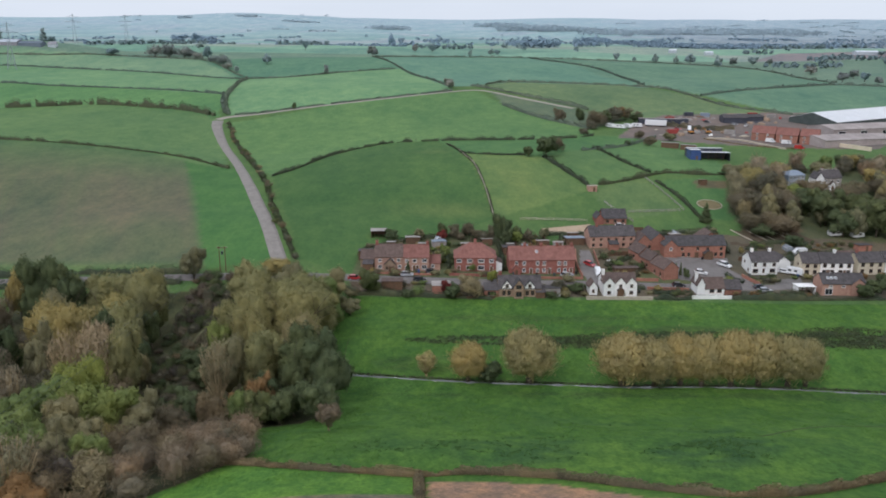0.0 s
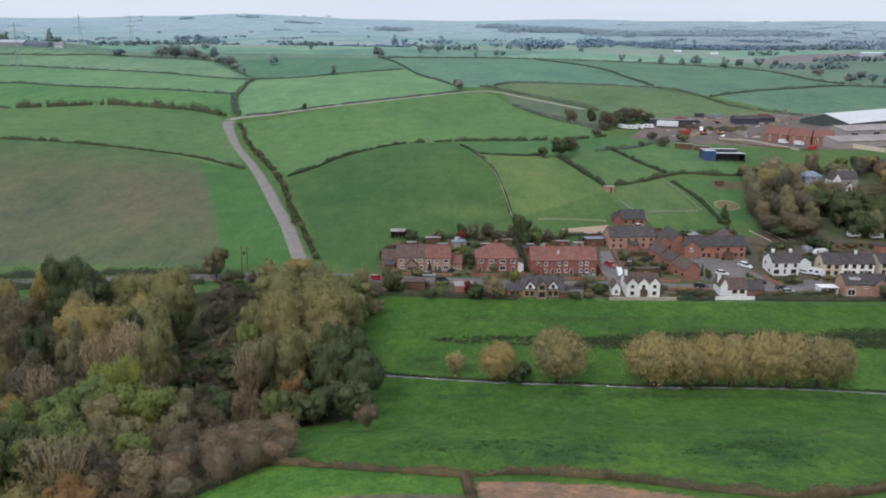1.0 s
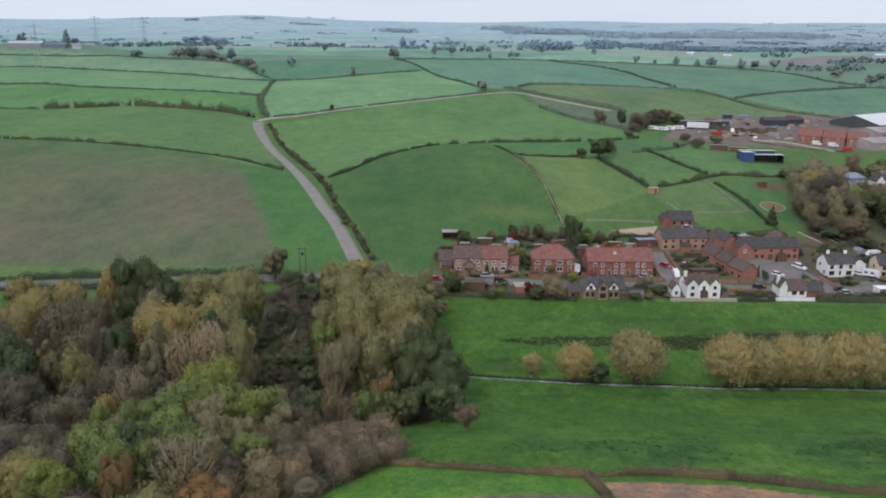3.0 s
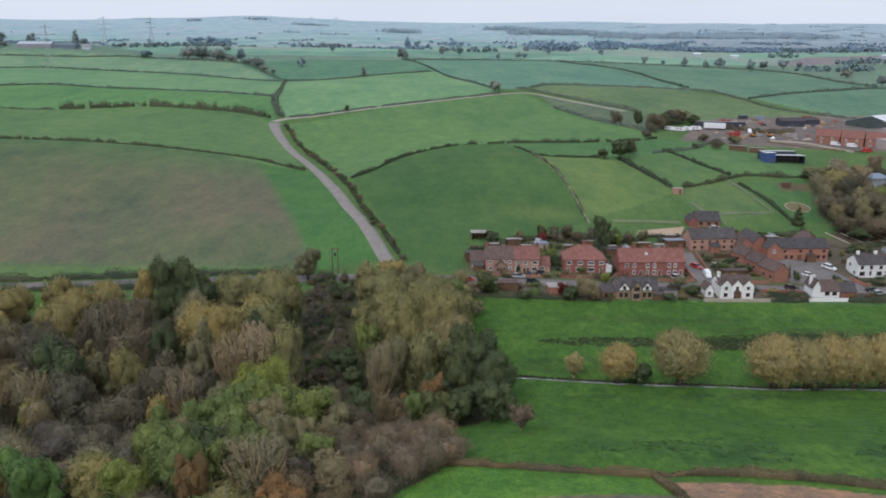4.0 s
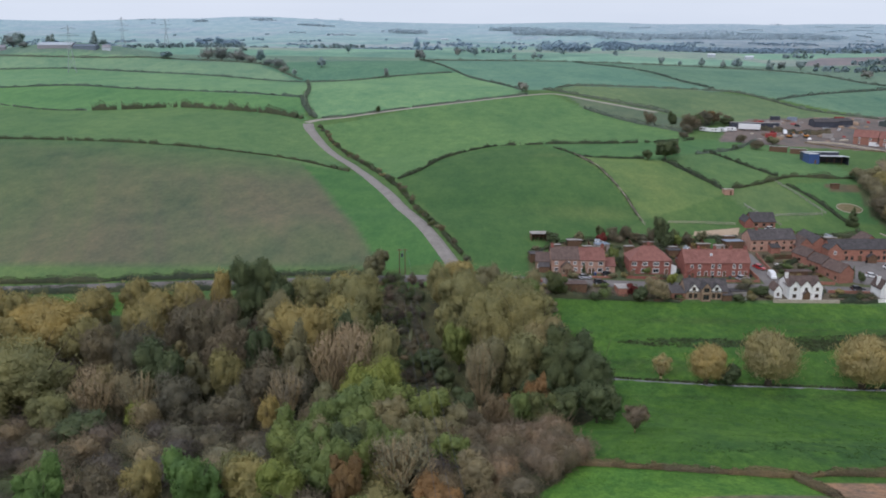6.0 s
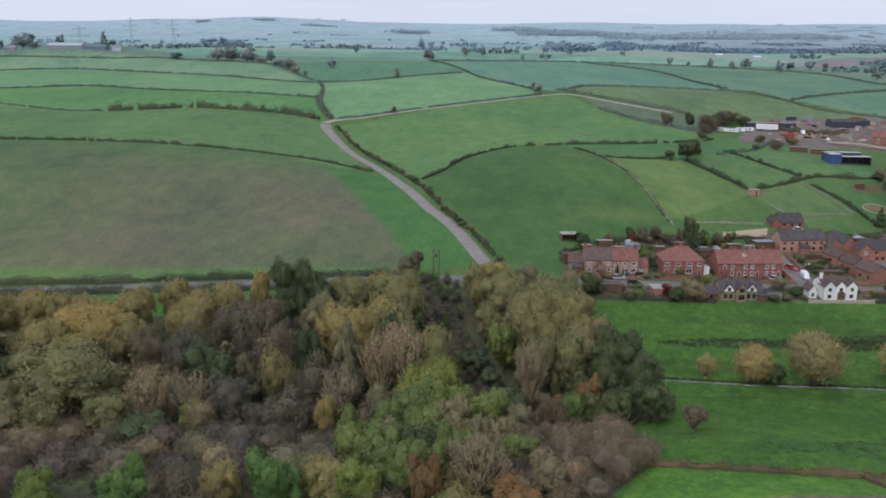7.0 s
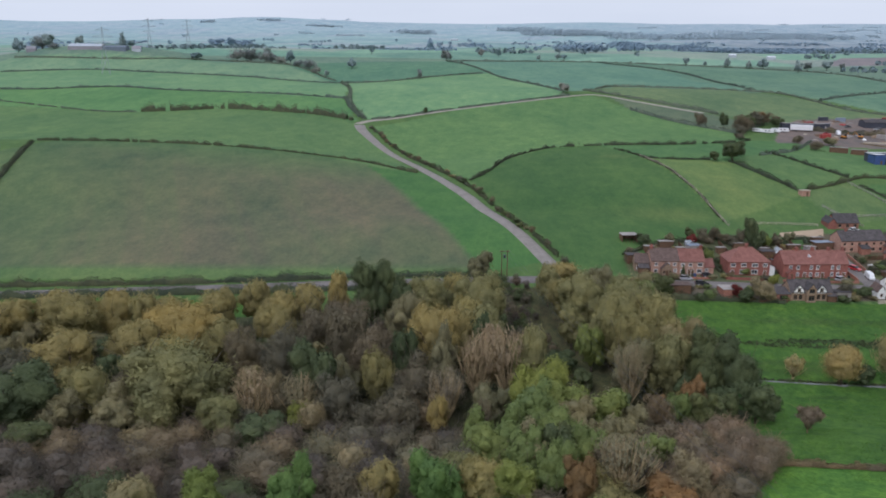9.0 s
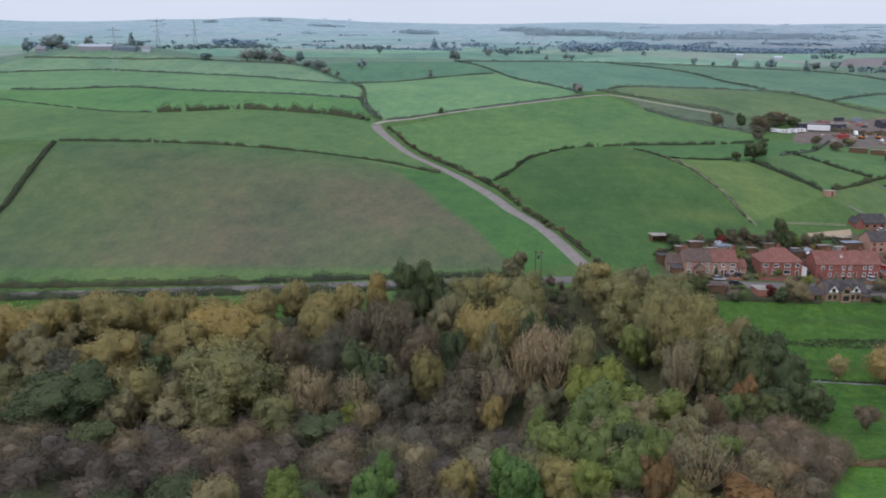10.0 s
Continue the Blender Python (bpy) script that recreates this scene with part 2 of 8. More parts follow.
MEADOW, PASTURE, HILL, FARGREEN, BROWN, TILTH = (0.076, 0.163, 0.0205), (0.088, 0.172, 0.040), (0.11, 0.205, 0.062), (0.105, 0.205, 0.105), (0.098, 0.158, 0.046), (0.30, 0.20, 0.085)
BIG_FIELD = [(-300, 247), (-76, 250), (-105, 340), (-131, 409), (-160, 421), (-212, 423), (-290, 418), (-330, 330)]
FIELDS = [
    # outline, colour; the far ones already carry some haze blue
    ([(-400, 60), (300, 60), (300, 236), (-60, 236), (-400, 228)], MEADOW),
    ([(-2, 60), (-2, 107), (16, 105.5), (28, 98), (60, 90), (60, 60)], TILTH),
    ([(-60, 92), (-3.6, 99), (-3.6, 110), (-24, 114), (-37, 119)], (0.10, 0.22, 0.024)),
    ([(-70, 60), (-3.6, 60), (-3.6, 99), (-22, 99), (-44, 96)], (0.16, 0.15, 0.065)),
    (BIG_FIELD, BROWN),
    ([(-300, 244), (-76, 247), (-77, 256), (-300, 251)], (0.112, 0.175, 0.046)),
    ([(-77, 252), (-56, 262), (-96, 385), (-104, 392), (-131, 409), (-105, 340)], (0.075, 0.165, 0.036)),
    ([(-440, 425), (-286, 418), (-212, 423), (-157, 421), (-104, 391), (-130, 478), (-147, 540), (-178, 567), (-247, 586), (-305, 566), (-440, 600)], (0.115, 0.2, 0.05)),
    ([(-305, 566), (-247, 586), (-178, 567), (-150, 545), (-160, 600), (-168, 631), (-262, 656), (-368, 690), (-480, 660), (-440, 600)], (0.088, 0.18, 0.055)),
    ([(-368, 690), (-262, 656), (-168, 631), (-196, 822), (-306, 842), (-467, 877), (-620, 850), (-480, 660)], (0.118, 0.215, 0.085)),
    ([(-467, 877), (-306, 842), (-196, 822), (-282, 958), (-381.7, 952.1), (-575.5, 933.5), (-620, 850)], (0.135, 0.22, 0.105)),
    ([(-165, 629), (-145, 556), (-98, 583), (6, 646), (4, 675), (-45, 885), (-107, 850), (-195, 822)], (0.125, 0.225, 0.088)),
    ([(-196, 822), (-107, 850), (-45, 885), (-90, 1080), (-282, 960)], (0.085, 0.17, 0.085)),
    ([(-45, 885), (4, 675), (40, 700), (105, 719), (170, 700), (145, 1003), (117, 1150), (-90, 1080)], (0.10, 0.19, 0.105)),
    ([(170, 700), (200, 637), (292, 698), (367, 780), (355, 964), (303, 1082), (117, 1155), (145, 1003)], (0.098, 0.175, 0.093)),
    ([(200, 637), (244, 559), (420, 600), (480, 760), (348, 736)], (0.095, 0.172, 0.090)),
    ([(24, 686), (57, 727), (149, 698), (190, 639), (206, 595), (244, 559), (150, 525), (100, 575), (66, 622)], (0.105, 0.155, 0.06)),
    ([(37, 650), (91, 586), (120, 540), (90, 500), (59, 556), (43, 596)], (0.125, 0.165, 0.065)),
    ([(-140, 530), (-91, 395), (-79, 371), (-55, 431), (-33, 457), (37, 457), (87, 474), (90, 500), (59, 556), (43, 596), (25, 652), (-76, 597)], (0.115, 0.212, 0.050)),
    ([(-79, 371), (-48, 262), (-28, 250), (20, 311), (19, 330), (14, 378), (-2, 456), (-33, 457), (-55, 431)], (0.074, 0.142, 0.032)),
    ([(20, 311), (62, 340), (48, 394), (24, 399), (8, 406), (14, 378)], (0.130, 0.195, 0.046)),
    ([(8, 406), (48, 394), (78, 426), (95, 435), (123, 476), (87, 474), (37, 457), (-2, 456)], (0.09, 0.18, 0.045)),
    ([(48, 394), (62, 342), (81, 354), (94, 367), (78, 426)], (0.112, 0.188, 0.048)),
    ([(78, 426), (94, 367), (130, 367), (140, 440), (123, 476)], (0.105, 0.19, 0.05)),
    ([(62, 342), (89, 358), (97, 323), (68, 311)], (0.118, 0.178, 0.048)),
    ([(93, 354), (102, 316), (125, 316), (130, 367)], (0.085, 0.165, 0.04)),
]
WOODLAND = [(-330, 80), (-54, 92), (-38, 112), (-33, 122), (-35, 138), (-43, 146), (-28, 150), (-22, 160), (-30, 180), (-36, 205), (-38, 232), (-60, 244), (-125, 226), (-215, 212), (-330, 220)]
VILLA_GROVE = [(117, 313), (116, 324), (119, 338), (128, 360), (137, 368), (158, 376), (176, 382), (250, 388), (260, 330), (220, 285), (152, 296), (140, 310), (126, 307)]
DIRT = [
    ([(100, 470), (230, 430), (300, 520), (250, 575), (150, 560), (126, 532)], (0.165, 0.138, 0.125)),
    ([(120, 280), (190, 282), (210, 300), (150, 300), (140, 312), (126, 309), (112, 302)], (0.098, 0.105, 0.058)), ([(58, 263), (67, 264), (66, 274), (55, 272)], (0.07, 0.14, 0.035)), ([(110, 346), (124, 348), (126, 357), (111, 358)], (0.13, 0.11, 0.065)),
    ([(114, 298), (130, 294), (141, 309), (128, 306), (117, 311)], (0.14, 0.115, 0.07)),
    ([(-29, 246), (150, 250), (150, 263), (-29, 266)], (0.105, 0.12, 0.06)),
    ([(-29, 237), (150, 241), (150, 252), (-29, 247)], (0.118, 0.103, 0.075)), ([(44, 262), (104, 262), (104, 303), (44, 300)], (0.118, 0.102, 0.07)), ([(-28, 262), (44, 268), (36, 294), (-10, 286)], (0.095, 0.105, 0.055)),
    ([(102, 256), (152, 258), (190, 285), (150, 296), (104, 300)], (0.122, 0.104, 0.072)),
]


WET = [(75, 206, 44, 6.5, 1.0), (38, 204, 16, 4.5, 0.95), (14, 205, 24, 3.4, 0.85), (112, 208, 18, 8, 1.0), (60, 214, 40, 2.6, 0.5), (11, 122, 13, 7.5, 0.75), (18, 130, 8, 4, 0.6), (-7, 124, 9, 4, 0.5),
       (44, 121, 11, 8, 0.95), (50, 125, 9, 6, 0.9), (50, 137, 6, 2.4, 0.8), (30, 146, 12, 2.0, 0.45), (40, 171.5, 60, 2.6, 0.55), (92, 171, 30, 3, 0.5), (-4, 190, 16, 5, 0.4), (30, 222, 40, 3, 0.35)]


def mottle(u, v, seed=1):
    """Smooth random values from 0 to 1 over the plane."""
    table = np.random.default_rng(seed).random((256, 256))
    i, j = np.floor(u).astype(int), np.floor(v).astype(int)
    a, b = u - i, v - j
    a, b = a * a * (3 - 2 * a), b * b * (3 - 2 * b)
    t = lambda p, q: table[p % 256, q % 256]
    return (t(i, j) * (1 - a) + t(i + 1, j) * a) * (1 - b) + (t(i, j + 1) * (1 - a) + t(i + 1, j + 1) * a) * b


def ground():
    near, mid = np.arange(84, 300, 1.1), [300.0]
    while mid[-1] < 5150:
        mid.append(mid[-1] * 1.0075)
    ys = np.concatenate([np.linspace(-4000, -60, 12), np.linspace(0, 80, 9), near, mid])
    u = np.linspace(-1, 1, 380)
    half = 0.62 * np.maximum(ys, 60) + 90
    far_out = np.where(ys < 60, 3200, 0)
    half = np.maximum(half, far_out)
    X = -50 + u[None, :] * half[:, None]
    Y = np.repeat(ys[:, None], len(u), 1)
    Z = height(X, Y)
    # patchwork of the distant farmland: winter corn, grass and stubble, tinted pale for haze
    rng = np.random.default_rng(5)
    seeds = np.stack([rng.uniform(-3500, 3500, 1100), rng.uniform(900, 5200, 1100)], 1)
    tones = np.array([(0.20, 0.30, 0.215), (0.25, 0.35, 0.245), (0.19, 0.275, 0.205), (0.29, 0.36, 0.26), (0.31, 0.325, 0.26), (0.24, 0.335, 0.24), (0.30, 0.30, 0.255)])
    pick = rng.integers(0, len(tones), 1100)
    C = np.empty(X.shape + (3,))
    C[:] = (0.085, 0.15, 0.05)
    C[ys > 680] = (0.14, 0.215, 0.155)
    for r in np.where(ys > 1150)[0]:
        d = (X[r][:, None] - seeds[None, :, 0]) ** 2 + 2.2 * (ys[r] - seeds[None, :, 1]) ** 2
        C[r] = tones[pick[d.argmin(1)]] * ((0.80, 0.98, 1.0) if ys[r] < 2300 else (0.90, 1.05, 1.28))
    # the wooded town at the foot of the eastern hills, greyed blue for haze
    east = (smooth(200, 600, X - 0.12 * Y) * smooth(1250, 1700, Y))[..., None]
    roofs = (0.55 * mottle(X / 34, Y / 75, 8) + 0.45 * mottle(X / 13, Y / 40, 9))[..., None]
    roofs = smooth(0.25, 0.75, roofs)
    C = C * (1 - 0.9 * east) + (np.array((0.125, 0.158, 0.185)) * (1 - roofs) + np.array((0.285, 0.300, 0.322)) * roofs) * 0.9 * east
    # haze painted into the ground: ever paler and bluer to the far hills
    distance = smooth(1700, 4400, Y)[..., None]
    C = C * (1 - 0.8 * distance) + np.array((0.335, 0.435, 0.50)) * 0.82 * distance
    plough = inside(X, Y, [(420, 1150), (700, 1180), (820, 1330), (520, 1300)])
    C[plough] = (0.22, 0.20, 0.205)
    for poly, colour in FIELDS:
        # factor by depth: farther fields brighter and bluer, haze put into their colour
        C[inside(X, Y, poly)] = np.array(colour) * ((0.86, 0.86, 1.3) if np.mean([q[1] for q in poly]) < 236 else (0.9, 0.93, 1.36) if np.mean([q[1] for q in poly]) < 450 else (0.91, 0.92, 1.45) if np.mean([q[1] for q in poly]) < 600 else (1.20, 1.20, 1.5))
    for poly, colour in DIRT:
        C[inside(X, Y, poly)] = colour
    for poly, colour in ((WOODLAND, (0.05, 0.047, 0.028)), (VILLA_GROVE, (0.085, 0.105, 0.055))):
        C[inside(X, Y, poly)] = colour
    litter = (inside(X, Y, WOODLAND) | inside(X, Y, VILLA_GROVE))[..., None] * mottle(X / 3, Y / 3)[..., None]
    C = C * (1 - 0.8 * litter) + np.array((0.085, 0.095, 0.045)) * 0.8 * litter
    # thin crop showing brown soil in the middle of the big field, green along its headlands
    across, onward = X * 0.944 + Y * 0.33, Y * 0.944 - X * 0.33
    streak = smooth(0.2, 0.8, 0.3 * mottle(across / 3.2, onward / 160) + 0.3 * mottle(across / 13, onward / 120) + 0.4 * mottle(X / 60, Y / 45 + 7))
    blur = np.clip(np.minimum((X + 310) / 130, np.minimum((-77 - 0.335 * (Y - 252) - X) / 2, np.minimum((Y - 252) / 7, (415 - Y) / 60))), 0, 1)
    k = (blur * (0.55 + 0.38 * streak) * inside(X, Y, BIG_FIELD))[..., None]
    C = C * (1 - k) + np.array((0.130, 0.122, 0.082)) * k
    # paler grazed patches on the pastures, darker dips
    pale = np.exp(-((X - 2) / 22) ** 2 - ((Y - 318) / 9) ** 2) + 0.7 * np.exp(-((X - 33) / 10) ** 2 - ((Y - 350) / 22) ** 2) + 0.8 * np.exp(-((X + 5) / 8) ** 2 - ((Y - 412) / 6) ** 2)
    k = (0.35 * np.clip(pale, 0, 1))[..., None]
    C = C * (1 - k) + np.array((0.17, 0.20, 0.07)) * k
    # rushes and wet hollows in the meadow, lighter grazed tops
    wet = np.zeros_like(X)
    for wx, wy, rx, ry, amount in WET:
        e = ((X - wx) / rx) ** 2 + ((Y - wy) / ry) ** 2
        grain = 0.55 * mottle(X / 7 + wx, Y / 2.2) + 0.45 * mottle(X / 2.6, Y / 1.3 + wy)
        wet = np.maximum(wet, amount * smooth(1.3, 0.3, e) * smooth(0.26, 0.5, grain))
    wet = wet[..., None] * 0.9
    low = smooth(160, 185, Y)[..., None]
    C = C * (1 - wet) + (np.array((0.04, 0.046, 0.025)) * low + np.array((0.036, 0.085, 0.028)) * (1 - low)) * wet
    # grazed meadow: yellower and darker patches drawn out across the slope
    turf = (inside(X, Y, FIELDS[0][0]) & ~inside(X, Y, WOODLAND))[..., None] * 1.0
    tone = (0.25 * mottle(X / 20, Y / 22) + 0.3 * mottle(X / 5 + 3, Y / 7) + 0.45 * mottle(X / 1.9, Y / 2.4))[..., None]
    tone = smooth(0.2, 0.8, tone)
    C = C * (1 - turf + turf * (np.array((0.84, 0.88, 1.03)) * (1 - tone) + np.array((1.15, 1.1, 1.07)) * tone))
    ny, nx = X.shape
    i = np.arange(ny * nx).reshape(ny, nx)
    quads = np.stack([i[:-1, :-1], i[:-1, 1:], i[1:, 1:], i[1:, :-1]], -1).reshape(-1, 4)
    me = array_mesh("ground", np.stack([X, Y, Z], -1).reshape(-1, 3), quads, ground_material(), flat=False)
    at = me.attributes.new("crop_and_haze", "FLOAT_COLOR", "POINT")
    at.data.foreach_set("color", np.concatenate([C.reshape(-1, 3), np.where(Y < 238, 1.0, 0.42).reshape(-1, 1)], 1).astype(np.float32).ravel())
    tagged(new("ground", me), "rolling green farmland with meadow, pasture and ploughed fields", "ground", kind="structure")


ground()


def along(points, step):
    """Points every step metres on a smooth line through the given ones."""
    p = np.array(points, float)
    if len(p) > 2:
        q, m = [], np.gradient(p, axis=0)
        for a in range(len(p) - 1):
            u = np.linspace(0, 1, 12, endpoint=False)[:, None]
            h = ((1 + 2 * u) * (1 - u) ** 2 * p[a] + u * (1 - u) ** 2 * m[a] + u * u * (3 - 2 * u) * p[a + 1] + u * u * (u - 1) * m[a + 1])
            q.append(h)
        p = np.concatenate(q + [p[-1:]])
    s = np.concatenate([[0], np.cumsum(np.hypot(*np.diff(p, axis=0).T))])
    t = np.linspace(0, s[-1], max(2, int(s[-1] / step) + 1))
    return np.stack([np.interp(t, s, p[:, 0]), np.interp(t, s, p[:, 1])], 1)


def strip(name, points, width, mat, lift=0.07, step=2.0, crown=0.03, level=None):
    """A band laid on the ground along a line, with a slight crown and turned-down edges."""
    c = along(points, step)
    d = np.gradient(c, axis=0)
    n = np.stack([-d[:, 1], d[:, 0]], 1) / np.hypot(*d.T)[:, None]
    w = np.interp(np.linspace(0, 1, len(c)), np.linspace(0, 1, len(np.atleast_1d(width))), np.atleast_1d(width))
    off = np.array([-0.52, -0.5, -0.25, 0, 0.25, 0.5, 0.52])
    up = np.array([-0.25, 0, 0.7 * crown, crown, 0.7 * crown, 0, -0.25])
    P = c[:, None, :] + n[:, None, :] * (off[None, :, None] * w[:, None, None])
    Z = (height(P[..., 0], P[..., 1]) if level is None else np.full(P.shape[:2], level)) + lift + up[None, :]
    k = len(off)
    i = np.arange(len(c) * k).reshape(-1, k)
    quads = np.stack([i[:-1, :-1], i[:-1, 1:], i[1:, 1:], i[1:, :-1]], -1).reshape(-1, 4)
    quads = quads[:, ::-1]
    return new(name, array_mesh(name, np.concatenate([P, Z[..., None]], -1).reshape(-1, 3), quads, mat, flat=False))


asphalt = worn("asphalt", (0.145, 0.132, 0.124), (0.21, 0.192, 0.18), 0.3, 0.9, 0.2, 3.0, 0.3)
lane_top = worn("worn_lane_surface", (0.235, 0.205, 0.18), (0.315, 0.28, 0.25), 0.3, 0.9, 0.2, 3.0, 0.3)
track = worn("gravel_track", (0.26, 0.24, 0.20), (0.36, 0.33, 0.28), 0.3, 0.95, 0.1, 3.0, 0.4)
LANE = [(-54, 259), (-58.5, 273), (-71.7, 313.4), (-86.3, 356), (-96.3, 385.4), (-113, 432.5), (-129.6, 476.6), (-142.7, 515.5), (-147.3, 535.7)]
tagged(strip("road", LANE, [5.2, 5.0, 4.6, 5.0, 7.0], lane_top), "narrow grey country lane climbing between hedges", "road", kind="structure")
tagged(strip("road", [(-149, 539), (-142.1, 550.4), (-125.6, 562.1), (-105.3, 578.5), (-76, 598.9), (-36.3, 622), (2, 645), (24.4, 655.4), (37.3, 647.5), (49.4, 632), (72.5, 606.3), (92, 583)], [5, 3.4, 3.2, 3.4, 4.2], track, 0.12), "pale farm track along a hedge", "road", kind="structure")
tagged(strip("road", [(-330, 233), (-248.4, 235.3), (-220.9, 236.5), (-186.7, 239), (-155.4, 241.6), (-134.2, 243.4), (-90, 246), (-54, 248.5), (-29.4, 248.2), (-9.1, 248), (17.3, 247.7), (33.7, 248.3), (48, 248.6), (75.4, 248.9), (100.3, 251.5), (126.6, 255.5), (150, 253.6), (190, 252)], [2.2, 2.4, 3.0, 4.4, 4.8, 5.0, 5.0], asphalt, 0.1), "grey asphalt village road", "road", kind="structure")
water, wnt, wb = material("stream_water", 0.12, 0, 0.5)
wb.inputs["Base Color"].default_value = (0.14, 0.145, 0.135, 1)
relief(wnt, wb, noise_node(wnt, 2.5, 3).outputs["Fac"], 0.25, 0.05)

rng = np.random.default_rng(2)
STREAM = [(-29, 184.4), (-25.2, 183.9), (-16.9, 182.7), (-3.1, 180.8), (13.1, 179), (29.1, 178.1), (42.3, 176.9), (62.4, 177.2), (81.9, 176), (102.8, 173.4), (150, 172)]
tagged(strip("stream", STREAM, np.clip(rng.normal(0.6, 0.65, 130), 0.03, 1.9), water, 0.1, 1.0), "shallow stream reflecting the pale sky", "stream", kind="structure")

# ---- plants ----
LEAVES = {
    "gold": foliage("golden_willow_leaf", (0.200, 0.175, 0.078), (0.325, 0.281, 0.122), (0.410, 0.360, 0.166), 0.38),
    "pollard": foliage("pollard_willow_leaf", (0.300, 0.262, 0.128), (0.395, 0.345, 0.170), (0.475, 0.415, 0.210), 0.42),
    "willow": foliage("grey_willow_leaf", (0.182, 0.174, 0.082), (0.282, 0.268, 0.124), (0.360, 0.340, 0.162), 0.38),
    "lime": foliage("yellow_green_leaf", (0.130, 0.158, 0.045), (0.218, 0.262, 0.075), (0.310, 0.355, 0.110), 0.35),
    "leafy": foliage("mid_green_leaf", (0.100, 0.135, 0.045), (0.165, 0.215, 0.075), (0.240, 0.290, 0.105), 0.3),
    "green": foliage("fresh_green_leaf", (0.085, 0.14, 0.045), (0.145, 0.235, 0.075), (0.21, 0.31, 0.105), 0.35),
    "olive": foliage("olive_leaf", (0.151, 0.140, 0.080), (0.243, 0.227, 0.128), (0.324, 0.302, 0.177), 0.35),
    "dark": foliage("dark_evergreen_leaf", (0.046, 0.064, 0.032), (0.094, 0.120, 0.058), (0.155, 0.182, 0.090)),
    "ivy": foliage("ivy_leaf", (0.055, 0.075, 0.036), (0.112, 0.138, 0.064), (0.185, 0.205, 0.092)),
    "orange": foliage("russet_leaf", (0.165, 0.105, 0.050), (0.255, 0.160, 0.075), (0.335, 0.215, 0.100), 0.35),
    "red": foliage("dark_red_leaf", (0.08, 0.02, 0.02), (0.14, 0.035, 0.032), (0.2, 0.055, 0.048)),
    "pink": foliage("pale_brown_twig", (0.205, 0.170, 0.118), (0.300, 0.252, 0.175), (0.375, 0.318, 0.228), 0.25),
    "bare": foliage("olive_brown_twig", (0.175, 0.155, 0.095), (0.260, 0.230, 0.142), (0.345, 0.308, 0.198), 0.25),
    "tan": foliage("tan_twig", (0.145, 0.112, 0.076), (0.232, 0.180, 0.124), (0.318, 0.250, 0.176), 0.2),
    "brown": foliage("brown_twig", (0.105, 0.087, 0.057), (0.172, 0.143, 0.094), (0.245, 0.205, 0.138), 0.2),
    "grey": foliage("grey_brown_twig", (0.098, 0.090, 0.062), (0.148, 0.136, 0.095), (0.205, 0.190, 0.134), 0.2),
    "mauve": foliage("mauve_brown_twig", (0.075, 0.063, 0.050), (0.122, 0.102, 0.082), (0.178, 0.150, 0.122), 0.2),
    "hedge": foliage("hedge_leaf", (0.045, 0.058, 0.036), (0.080, 0.098, 0.060), (0.125, 0.140, 0.085)),
    "hedge_brown": foliage("brown_hedge_leaf", (0.085, 0.072, 0.042), (0.190, 0.152, 0.092), (0.330, 0.270, 0.170), 0.2, spread=0.8),
    # hedge green lightened and blued, haze painted into the leaf
    "hedge_far": foliage("haze_tinted_hedge_leaf", (0.118, 0.160, 0.128), (0.158, 0.205, 0.165), (0.198, 0.250, 0.202)),
    "turf": foliage("grass_tussock", (0.075, 0.165, 0.034), (0.100, 0.205, 0.042), (0.135, 0.245, 0.055), 0.3),
    "rush": foliage("rush_blade", (0.055, 0.070, 0.036), (0.078, 0.096, 0.048), (0.105, 0.125, 0.064)),
    "tussock": foliage("tussock_blade", (0.052, 0.115, 0.036), (0.072, 0.142, 0.044), (0.095, 0.170, 0.054)),
    # far tree leaves: haze painted into the colour, stronger with each step of distance
    "far": foliage("haze_tinted_tree_leaf", (0.195, 0.265, 0.280), (0.235, 0.312, 0.328), (0.280, 0.360, 0.375), 0.3),
    "far_bare": foliage("haze_tinted_bare_twig", (0.190, 0.212, 0.208), (0.232, 0.252, 0.246), (0.280, 0.298, 0.286), 0.3),
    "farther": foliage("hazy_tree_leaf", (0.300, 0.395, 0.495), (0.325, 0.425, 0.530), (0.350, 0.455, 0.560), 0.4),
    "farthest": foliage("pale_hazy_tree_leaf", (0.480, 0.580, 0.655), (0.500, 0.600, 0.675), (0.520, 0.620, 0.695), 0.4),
}
bark = worn("bark", (0.07, 0.055, 0.04), (0.15, 0.125, 0.10), 2.0, 0.95, 0.1, 20, 0.5)
pale_bark = worn("pale_bark", (0.275, 0.215, 0.121), (0.387, 0.304, 0.174), 2.0, 0.95, 0.1, 20, 0.4)
TWIGGY = {"tan", "hedge_brown", "pink", "bare", "brown", "grey", "mauve"}


